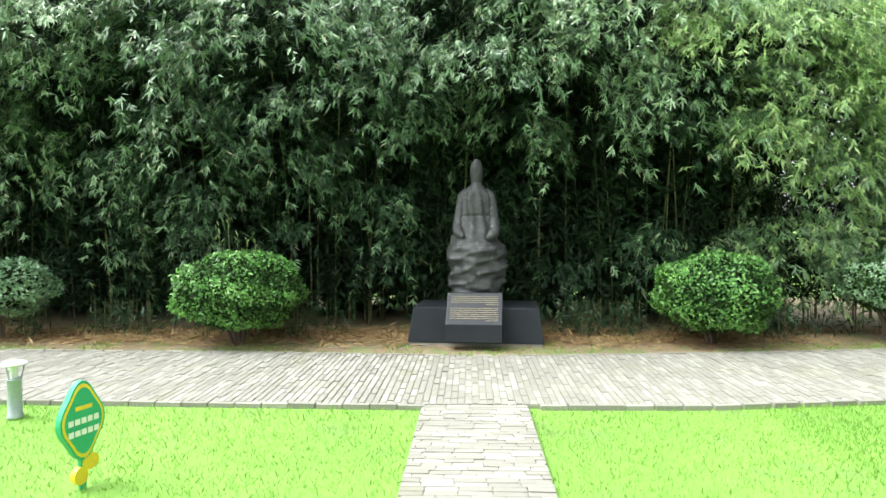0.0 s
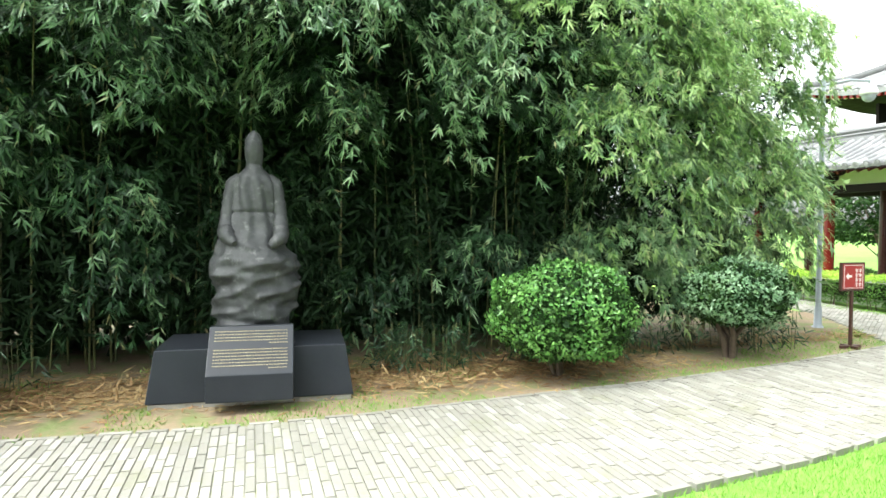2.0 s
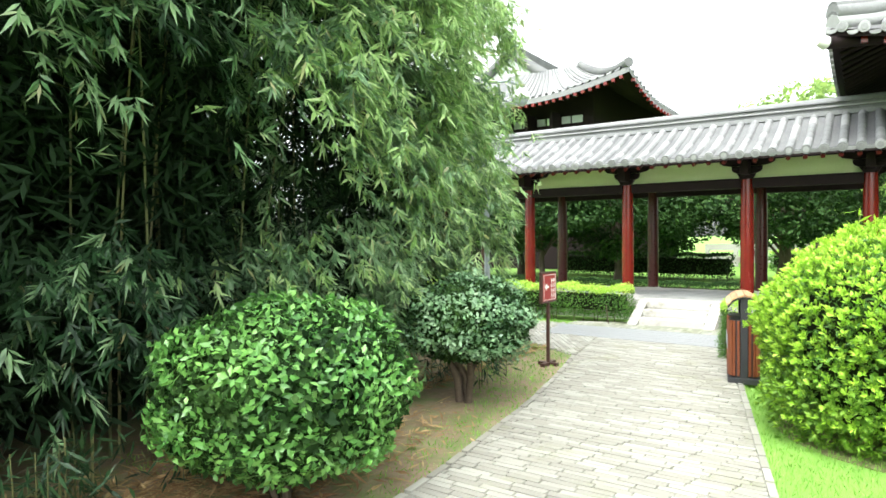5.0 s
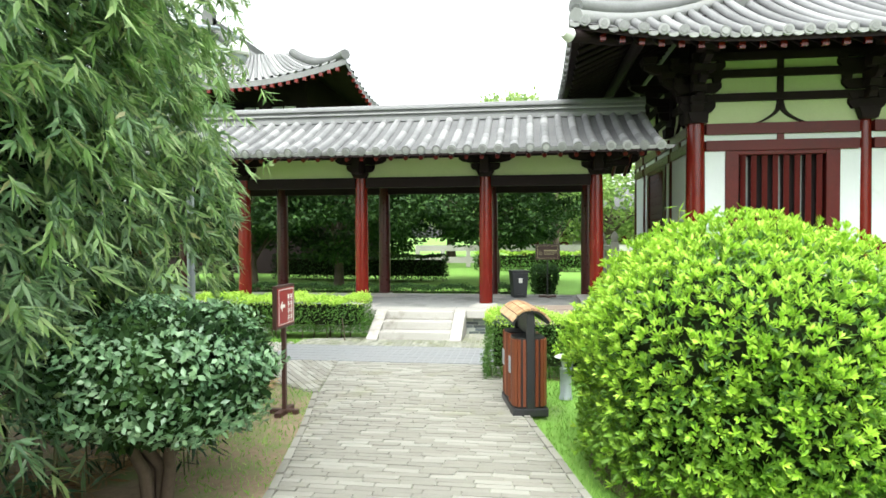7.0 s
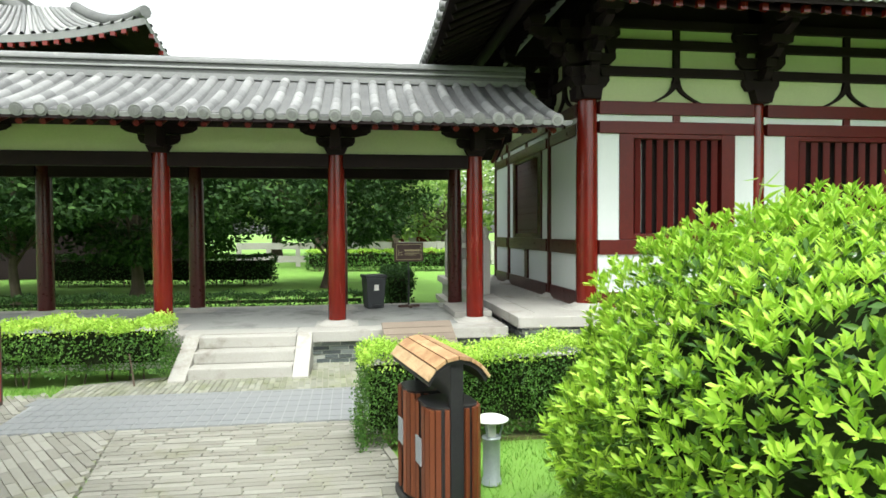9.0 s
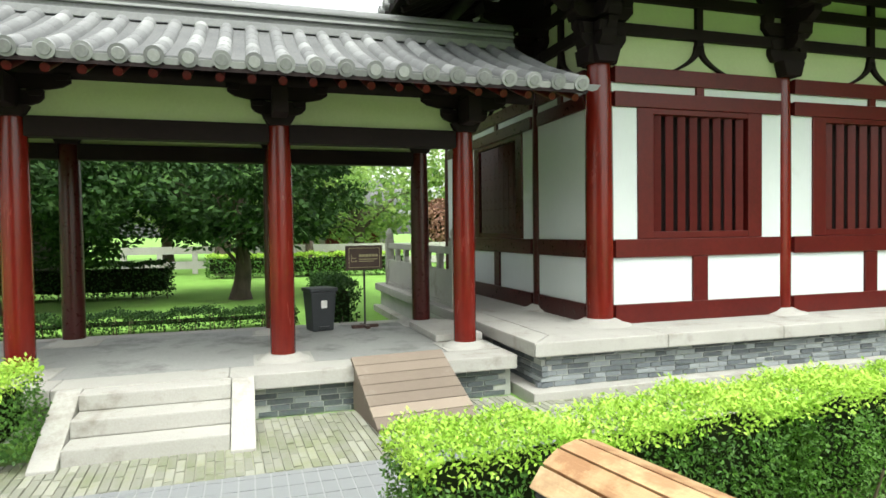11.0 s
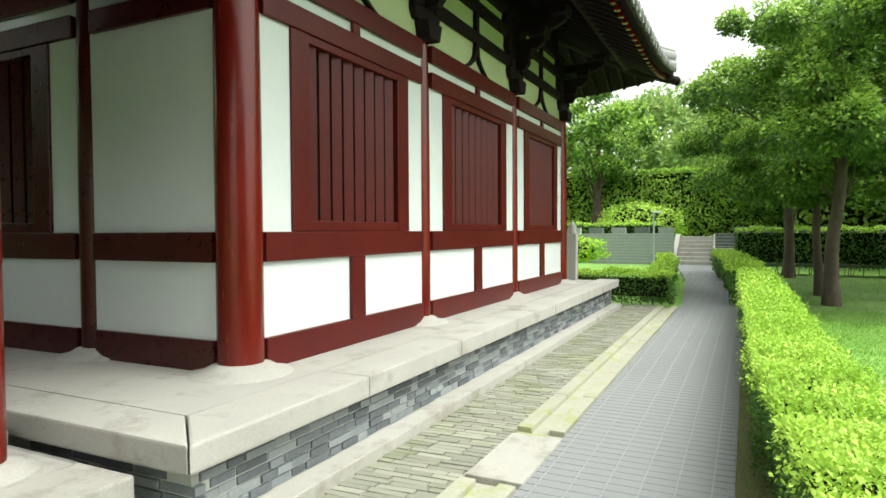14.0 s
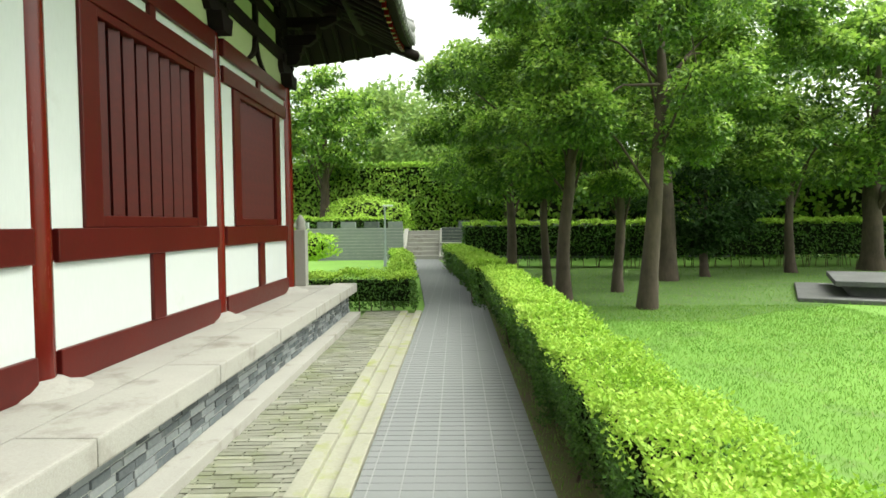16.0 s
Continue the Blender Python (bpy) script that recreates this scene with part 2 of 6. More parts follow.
# near-black colour for the shade inside shrubs and hedges
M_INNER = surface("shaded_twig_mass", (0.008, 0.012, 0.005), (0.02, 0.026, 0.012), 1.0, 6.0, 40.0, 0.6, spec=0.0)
# hedge leaf darkened for the shade on clipped flanks
M_BOX_SHADE = leaf_shader("shaded_hedge_leaf", [(0.0, (0.03, 0.085, 0.014)), (0.6, (0.07, 0.17, 0.025)), (1.0, (0.15, 0.3, 0.045))], 0.48, 0.2, 0.35)
M_BRIGHT_GAPS = leaf_shader("gap_shade_pittosporum_leaf", [(0.0, (0.025, 0.075, 0.01)), (0.6, (0.06, 0.16, 0.018)), (1.0, (0.13, 0.27, 0.03))], 0.45, 0.2, 0.4)
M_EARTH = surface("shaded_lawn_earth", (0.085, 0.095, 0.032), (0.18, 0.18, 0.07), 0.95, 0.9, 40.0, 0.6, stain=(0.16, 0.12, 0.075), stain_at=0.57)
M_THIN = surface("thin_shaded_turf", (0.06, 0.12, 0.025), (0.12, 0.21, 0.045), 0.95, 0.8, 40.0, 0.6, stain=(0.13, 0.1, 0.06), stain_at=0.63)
# flank leaf of the bright shrub, with shade mixed into its green
M_MIDBRIGHT = leaf_shader("shaded_pittosporum_leaf", [(0.0, (0.045, 0.12, 0.01)), (0.5, (0.11, 0.25, 0.018)), (1.0, (0.28, 0.46, 0.05))], 0.45, 0.3, 0.35)
M_GREYBOARD = surface("grey_board", (0.1, 0.11, 0.11), (0.19, 0.2, 0.2), 0.7, 2.0, 30.0, 0.1)
M_PALEWALL = surface("far_stone", (0.5, 0.5, 0.48), (0.68, 0.68, 0.65), 0.85, 0.5, 10.0, 0.1)


# ---- mesh building ----
class Shape:
    """Vertices and faces of one mesh."""

    def __init__(self, m=None):
        self.v, self.f, self.s = [], [], []
        self.m = m

    def add(self, verts, faces, smooth=False):
        k = len(self.v)
        self.v += [tuple(self.m @ Vector(p)) if self.m else tuple(p) for p in verts]
        self.f += [tuple(i + k for i in f) for f in faces]
        self.s += [smooth] * len(faces)
        return self

    def box(self, x0, x1, y0, y1, z0, z1):
        p = [(x, y, z) for z in (z0, z1) for x, y in ((x0, y0), (x1, y0), (x1, y1), (x0, y1))]
        return self.add(p, [(3, 2, 1, 0), (4, 5, 6, 7), (0, 1, 5, 4), (1, 2, 6, 5), (2, 3, 7, 6), (3, 0, 4, 7)])

    def tube(self, points, radii, n=12, caps=True, smooth=True):
        pts = [Vector(p) for p in points]
        ring, verts = [], []
        side = None
        for i, p in enumerate(pts):
            d = (pts[min(i + 1, len(pts) - 1)] - pts[max(i - 1, 0)]).normalized()
            if side is None:
                side = d.cross(Vector((0, 0, 1)))
                if side.length < 0.05:
                    side = d.cross(Vector((0, 1, 0)))
            side = (side - d * side.dot(d)).normalized()
            up = side.cross(d)
            for k in range(n):
                a = 2 * math.pi * k / n
                verts.append(p + (side * math.cos(a) + up * math.sin(a)) * radii[i])
        faces = [(i * n + k, i * n + (k + 1) % n, (i + 1) * n + (k + 1) % n, (i + 1) * n + k) for i in range(len(pts) - 1) for k in range(n)]
        self.add(verts, faces, smooth)
        if caps:
            self.add(verts[:n], [tuple(range(n - 1, -1, -1))])
            self.add(verts[-n:], [tuple(range(n))])
        return self

    def cyl(self, x, y, z0, z1, r0, r1=None, n=16):
        return self.tube([(x, y, z0), (x, y, z1)], [r0, r0 if r1 is None else r1], n)

    def lathe(self, x, y, profile, n=20):
        verts = [(x + r * math.cos(2 * math.pi * k / n), y + r * math.sin(2 * math.pi * k / n), z) for r, z in profile for k in range(n)]
        faces = [(i * n + k, i * n + (k + 1) % n, (i + 1) * n + (k + 1) % n, (i + 1) * n + k) for i in range(len(profile) - 1) for k in range(n)]
        self.add(verts, faces, True)
        self.add(verts[:n], [tuple(range(n - 1, -1, -1))])
        self.add(verts[-n:], [tuple(range(n))])
        return self

    def prism(self, poly, h0, h1, axis="x"):
        """A polygon in the two other axes, drawn along the axis."""
        def at(h, a, b):
            return {"x": (h, a, b), "y": (a, h, b), "z": (a, b, h)}[axis]
        n = len(poly)
        p = [at(h, a, b) for h in (h0, h1) for a, b in poly]
        return self.add(p, [tuple(range(n - 1, -1, -1)), tuple(range(n, 2 * n))] + [(k, (k + 1) % n, n + (k + 1) % n, n + k) for k in range(n)])

    def mesh(self, name, bevel=0.0, normals=True):
        me = bpy.data.meshes.new(name)
        me.from_pydata(self.v, [], self.f)
        me.polygons.foreach_set("use_smooth", self.s)
        if normals or bevel:
            bm = bmesh.new()
            bm.from_mesh(me)
            bmesh.ops.recalc_face_normals(bm, faces=bm.faces)
            if bevel:
                edges = [e for e in bm.edges if len(e.link_faces) == 2 and e.calc_face_angle(0) > 0.6]
                bmesh.ops.bevel(bm, geom=edges, offset=bevel, segments=2, profile=0.6, affect="EDGES", clamp_overlap=True)
            bm.to_mesh(me)
            bm.free()
        return me


def put(name, shape, material, parent=None, label="", bevel=0.0, m=None):
    me = shape if isinstance(shape, bpy.types.Mesh) else shape.mesh(name, bevel)
    if material and not me.materials:
        me.materials.append(material)
    ob = new(name, me)
    if m is not None:
        ob.matrix_world = m
    if parent:
        ob.parent = parent
    if label:
        ob["label"] = label
    return ob


def thing(name, label, category, x=0, y=0, z=0, rz=0, group="", kind=""):
    ob = new(name)
    ob.empty_display_size = 0.1
    ob.matrix_world = pose(x, y, z, 0, 0, rz)
    return tagged(ob, label, category, group, kind)


def unit(a):
    return a / np.maximum(np.linalg.norm(a, axis=1, keepdims=True), 1e-9)


def leaf_mesh(name, base, way, up, length, width, fold=0.2, mid=0.45):
    """Leaves of two folded triangles each, as one mesh."""
    n = len(base)
    way = unit(way)
    side = unit(np.cross(way, up))
    top = np.cross(side, way)
    L, W = length[:, None], width[:, None]
    v = np.empty((n, 4, 3))
    v[:, 0] = base
    v[:, 1] = base + way * L * mid + side * W / 2 + top * W * fold
    v[:, 2] = base + way * L
    v[:, 3] = base + way * L * mid - side * W / 2 + top * W * fold
    k = 4 * np.arange(n)[:, None]
    idx = (k + np.array([[0, 1, 2, 0, 2, 3]])).ravel()
    me = bpy.data.meshes.new(name)
    me.vertices.add(4 * n)
    me.vertices.foreach_set("co", v.ravel())
    me.loops.add(6 * n)
    me.loops.foreach_set("vertex_index", idx.astype(np.int32))
    me.polygons.add(2 * n)
    me.polygons.foreach_set("loop_start", (3 * np.arange(2 * n)).astype(np.int32))
    me.update(calc_edges=True)
    me.validate()
    return me


def rand_dir(rng, n):
    return unit(rng.normal(size=(n, 3)))


# ---- ground, beds and paving ----
def sheet(name, poly, z, material, label, category):
    s = Shape()
    s.prism(poly, z - 0.05, z, "z")
    return tagged(put(name, s, material), label, category, kind="structure")


def inside(p, poly):
    c, n = False, len(poly)
    for i in range(n):
        (x0, y0), (x1, y1) = poly[i], poly[i - 1]
        if (y0 > p[1]) != (y1 > p[1]) and p[0] < (x1 - x0) * (p[1] - y0) / (y1 - y0) + x0:
            c = not c
    return c


def ground_sheet():
    s = Shape()
    xs = [-600, -60, -20, -8, 0, 6, 12, 20, 30, 60, 600]
    verts = [(x, y, -0.03) for y in xs for x in xs]
    n = len(xs)
    s.add(verts, [(j * n + i, j * n + i + 1, (j + 1) * n + i + 1, (j + 1) * n + i) for j in range(n - 1) for i in range(n - 1)])
    return tagged(put("ground", s, M_LAWN), "bright green mown lawn reaching past the garden", "lawn", kind="structure")


NEAR = [(-12, 5.6), (-4.3, 5.54), (-0.4, 5.47), (2.1, 5.53), (3.7, 5.75), (5.06, 6.05), (8.0, 6.7), (9.93, 7.05)]
FAR = [(9.93, 8.98), (8.4, 8.7), (7.3, 8.42), (6.04, 8.15), (4.2, 7.87), (2.6, 7.72), (0.9, 7.55), (-0.3, 7.54), (-3.1, 7.72), (-6.0, 7.76), (-12, 7.9)]
PATH_POLY = NEAR + FAR
SIDE_POLY = [(8.42, 8.74), (9.26, 10.04), (10.2, 11.7), (11.0, 13.5), (11.9, 13.5), (11.35, 11.6), (11.2, 10.05), (9.95, 9.98), (9.95, 9.0)]
BRANCH_POLY = [(-0.44, -6.0), (0.52, -6.0), (0.5, 5.44), (-0.43, 5.44)]
APRON_POLY = [(11.05, 10.0), (11.55, 10.0), (12.3, 7.6), (12.3, 5.3), (12.0, 5.3), (12.0, -5.4), (11.42, -5.4), (11.4, 4.6), (11.05, 4.9)]


def pavers(parent, poly, angle, long, short, gap, material, part_box, seed, base=0.0, tidy=False):
    """Bricks in courses at an angle, cut off at the outline: those in part_box are parts, the others one joined part."""
    rng = random.Random(seed)
    one = Shape().box(-long / 2, long / 2, -short / 2, short / 2, -0.02, 0.012).mesh("paver", 0.004)
    one.materials.append(material)
    rest = Shape()
    ca, sa = math.cos(angle), math.sin(angle)
    us = [x * ca + y * sa for x, y in poly]
    vs = [-x * sa + y * ca for x, y in poly]
    v = min(vs) + short / 2
    made = 0
    n = len(poly)
    while v < max(vs):
        cuts = sorted(us[i - 1] + (v - vs[i - 1]) * (us[i] - us[i - 1]) / (vs[i] - vs[i - 1]) for i in range(n) if (vs[i - 1] > v) != (vs[i] > v))
        for lo, hi in zip(cuts[::2], cuts[1::2]):
            u = math.ceil(lo / (long + gap)) * (long + gap) if tidy else lo + rng.random() * long
            pieces = [(lo, u - gap)] if u - lo > 0.03 else []
            while u < hi - 0.02:
                pieces.append((u, min(u + long, hi)))
                u += long + gap
            for p, q in pieces:
                c = (p + q) / 2
                cx, cy = c * ca - v * sa, c * sa + v * ca
                z = base + rng.uniform(-0.003, 0.003)
                turn = angle + rng.uniform(-0.012, 0.012)
                tip = 0.0 if tidy else 0.018
                if tidy:
                    z, turn = base, angle
                m = Matrix.Translation((cx, cy, z)) @ Euler((rng.uniform(-tip, tip), rng.uniform(-tip, tip), turn)).to_matrix().to_4x4()
                x0, x1, y0, y1 = part_box
                if x0 < cx < x1 and y0 < cy < y1 and made < 300 and q - p > long * 0.97:
                    made += 1
                    ob = new("paver", one)
                    ob.matrix_world = m
                    ob.parent = parent
                else:
                    rest.m = m
                    a, b = (q - p) / 2, short / 2
                    rest.add([(-a, -b, -0.02), (a, -b, -0.02), (a, b, -0.02), (-a, b, -0.02), (-a + 0.003, -b + 0.002, 0.012), (a - 0.003, -b + 0.002, 0.012), (a - 0.003, b - 0.002, 0.012), (-a + 0.003, b - 0.002, 0.012)],
                             [(4, 5, 6, 7), (0, 1, 5, 4), (1, 2, 6, 5), (2, 3, 7, 6), (3, 0, 4, 7)])
        v += short + gap
    me = rest.mesh("pavers", normals=False)
    ob = put("pavers", me, material, parent)
    ob["kind"] = "stuff"


def ground_works():
    ground_sheet()
    sheet("bed", [(-12, 7.85), (-3.1, 7.68), (0.9, 7.5), (4.2, 7.83), (6.0, 8.12), (8.4, 8.66), (9.3, 10.04), (10.2, 11.7), (10.2, 14), (-12, 14)], -0.012, M_SOIL, "bare brown soil bed under the bamboo with moss patches", "soil bed")
    path = sheet("path", PATH_POLY, 0.0, M_JOINT, "pale grey brick garden path with mossy joints", "path")
    pavers(path, PATH_POLY, math.pi / 2, 0.235, 0.058, 0.006, M_PAVER, (5.2, 7.4, 5, 9), 3)
    edging = thing("path_edging", "row of grey bricks along the path edges", "edging", 0, 0, 0, kind="structure")
    soldier = Shape().box(-0.116, 0.116, -0.026, 0.026, -0.04, 0.016).mesh("edge_brick", 0.004)
    soldier.materials.append(M_PAVER)
    er = random.Random(12)
    for line in (NEAR[1:], FAR[1:-1]):
        for (xa, ya), (xb, yb) in zip(line, line[1:]):
            L = math.hypot(xb - xa, yb - ya)
            t = math.atan2(yb - ya, xb - xa)
            for k in range(int(L / 0.242)):
                c = (k + 0.5) * L / int(L / 0.242)
                x, y = xa + math.cos(t) * c, ya + math.sin(t) * c
                if -0.45 < x < 0.52 and y < 5.6:
                    continue
                ob = new("edge_brick", soldier)
                ob.matrix_world = pose(x + math.sin(t) * 0.028, y - math.cos(t) * 0.028, er.uniform(-0.004, 0.004), 0, 0, math.degrees(t) + er.uniform(-0.8, 0.8))
                ob.parent = edging
    branch = sheet("path", BRANCH_POLY, 0.0, M_JOINT, "narrow grey brick path crossing the lawn", "path")
    pavers(branch, BRANCH_POLY, 0.0, 0.2, 0.06, 0.004, M_PAVER, (-1, 1, 3.0, 5.5), 4)
    side = sheet("path", SIDE_POLY, 0.0, M_JOINT, "grey brick paving laid slantwise beside the walkway", "path")
    pavers(side, SIDE_POLY, 0.62, 0.235, 0.058, 0.006, M_PAVER, (9, 10, 9, 9.9), 5)
    apron = sheet("apron", APRON_POLY, 0.0, M_JOINT, "mossy grey brick apron along the hall platform", "paving")
    pavers(apron, APRON_POLY, 0.04, 0.235, 0.055, 0.006, M_MOSSPAVER, (11.4, 12.1, 2.0, 5.4), 6)
    walk_poly = [(9.96, 9.95), (11.05, 10.05), (11.05, -6.0), (11.5, -12.0), (12.55, -20.4), (11.25, -20.4), (10.4, -12.0), (9.97, -6.0)]
    way = sheet("walkway", walk_poly, 0.0105, M_WALKJOINT, "grey walkway of small ribbed pavers beside the hall", "walkway")
    pavers(way, walk_poly, 0.0, 0.174, 0.092, 0.006, M_WALK, (9.9, 11.1, 1.0, 5.0), 7, 0.002, True)
    strip = [(9.35, 6.9), (9.96, 7.0), (9.97, -6.0), (10.4, -12.0), (9.85, -12.0), (9.35, -6.0)]
    sheet("verge", strip, -0.004, M_EARTH, "mossy brown soil strip beside the hedge", "verge")
    # darker sheets paint the shade of trees and shrub onto the lawn
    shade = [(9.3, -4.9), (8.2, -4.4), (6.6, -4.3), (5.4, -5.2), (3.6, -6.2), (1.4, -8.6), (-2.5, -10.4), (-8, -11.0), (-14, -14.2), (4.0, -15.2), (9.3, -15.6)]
    sheet("bare_earth", [(6.8 + 1.08 * math.cos(a), 5.14 + 1.06 * math.sin(a)) for a in np.linspace(0, 2 * math.pi, 20, endpoint=False)], -0.022, M_EARTH, "earth and moss darkened for the shade under the bright shrub", "earth")
    sheet("bare_earth", shade, -0.024, M_THIN, "thin grass and earth darkened for the shade under the trees", "earth")
    # drain with stone kerbs
    drain = thing("drain_channel", "mossy pale stone drain channel along the walkway", "drain", 11.24, 0, 0, kind="structure")
    for y0 in np.arange(-5.3, 2.5, 1.01):
        for x0, x1 in ((11.06, 11.17), (11.3, 11.41)):
            put("kerb_stone", Shape().box(x0 - 11.24, x1 - 11.24, y0 + 0.004, y0 + 1.005, -0.04, 0.03), M_KERB, drain, bevel=0.008)
    put("channel_bed", Shape().box(-0.22, 0.19, -5.3, 4.9, -0.08, -0.012), M_KERB, drain)
    put("cover_slab", Shape().box(-0.2, 0.15, 2.93, 3.76, -0.03, 0.03), M_STONE, drain, bevel=0.008)
    for x0, x1, y0, y1 in ((-0.18, -0.08, 3.8, 4.8), (0.06, 0.16, 3.8, 4.8), (-0.08, 0.06, 4.7, 4.8)):
        put("kerb_stone", Shape().box(x0, x1, y0, y1, -0.04, 0.03), M_KERB, drain, bevel=0.008)


ground_works()


# ---- colonnade ----
COL_X, BACK_X, EAVE_X, RIDGE_X = 12.96, 14.68, 12.05, 13.82
COL_Y = [5.52, 7.34, 9.49, 11.63, 13.77, 15.9]
CZ = 0.38


def brick_wall(parent, p0, p1, z0, z1, name="brick", seed=1, long=0.22, high=0.052, depth=0.05):
    """Single bricks on a straight wall foot from p0 to p1, each an object on one of three meshes."""
    rng = random.Random(seed)
    a, b = Vector((*p0, 0)), Vector((*p1, 0))
    d = (b - a)
    length = d.length
    d.normalize()
    turn = math.atan2(d.y, d.x)
    kinds = []
    for w in (1.0, 0.72, 0.5):
        me = Shape().box(-long * w / 2, long * w / 2, -depth, 0.012, 0, high - 0.009).mesh(name, 0.004)
        me.materials.append(M_BRICK)
        kinds.append((long * w, me))
    z = z0
    while z + high <= z1 + 0.02:
        u = -rng.random() * 0.1
        while u < length - 0.05:
            w, me = rng.choice(kinds)
            if u + w / 2 > 0.02 and u + w / 2 < length - 0.02:
                ob = new(name, me)
                ob.matrix_world = Matrix.Translation(a + d * (u + w / 2) + Vector((0, 0, z))) @ Euler((0, 0, turn)).to_matrix().to_4x4()
                ob.location += Vector((d.y, -d.x, 0)) * rng.uniform(-0.006, 0.006)
                ob.parent = parent
            u += w + 0.01
        z += high


def roof_z(x):
    """Height of the colonnade roof over its cross section."""
    k = abs(x - RIDGE_X) / (RIDGE_X - EAVE_X)
    return 3.72 - 0.98 * k + 0.19 * k * (k - 0.1)


def tile_meshes():
    s = Shape()
    n, r, L = 7, 0.068, 0.31
    ring = [(math.cos(math.pi * k / (n - 1)), math.sin(math.pi * k / (n - 1))) for k in range(n)]
    rows = [(0.0, r), (L - 0.03, r * 0.97), (L, r * 0.86)]
    verts = [(rr * c, u, rr * q) for u, rr in rows for c, q in ring]
    s.add(verts, [(i * n + k, i * n + k + 1, (i + 1) * n + k + 1, (i + 1) * n + k) for i in range(2) for k in range(n - 1)], True)
    s.add(verts[:n], [tuple(range(n - 1, -1, -1))])
    barrel = s.mesh("barrel_tile")
    barrel.materials.append(M_TILE)
    e = Shape()
    e.tube([(0, -0.035, 0.0), (0, 0.03, 0.0)], [0.074, 0.07], 14)
    e.tube([(0, -0.045, 0.0), (0, -0.03, 0.0)], [0.045, 0.05], 12)
    end = e.mesh("end_tile")
    end.materials.append(M_TILE)
    d = Shape()
    d.prism([(-0.08, 0.0), (0.08, 0.0), (0.055, -0.045), (0, -0.06), (-0.055, -0.045)], -0.02, 0.01, "y")
    drip = d.mesh("drip_tile")
    drip.materials.append(M_TILE)
    return barrel, end, drip


BARREL, END_TILE, DRIP = tile_meshes()


def bracket(parent, m, w, h, mat, tiers=2):
    """A timber bracket set: stacked arms with curved ends on a tapered block. Local x runs along the wall."""
    s = Shape(m)
    s.prism([(-0.1, 0), (0.1, 0), (0.15, 0.09), (-0.15, 0.09)], -0.13, 0.13, "y")
    z = 0.09
    for t in range(tiers):
        a = w * (0.28 + 0.22 * (t + 1) / tiers * 2) / 1.0
        a = w / 2 * (0.55 + 0.45 * t / max(1, tiers - 1))
        hh = (h - 0.09) / tiers
        arm = [(-a, z + hh), (-a, z + hh * 0.55), (-a * 0.86, z + hh * 0.25), (-a * 0.6, z + 0.01), (a * 0.6, z + 0.01), (a * 0.86, z + hh * 0.25), (a, z + hh * 0.55), (a, z + hh)]
        s.prism(arm, -0.07, 0.07, "y")
        for u in (-a + 0.06, 0.0, a - 0.06):
            s.prism([(u - 0.045, z + hh - 0.05), (u + 0.045, z + hh - 0.05), (u + 0.065, z + hh), (u - 0.065, z + hh)], -0.09, 0.09, "y")
        z += hh
    return put("bracket", s, mat, parent, bevel=0.006)


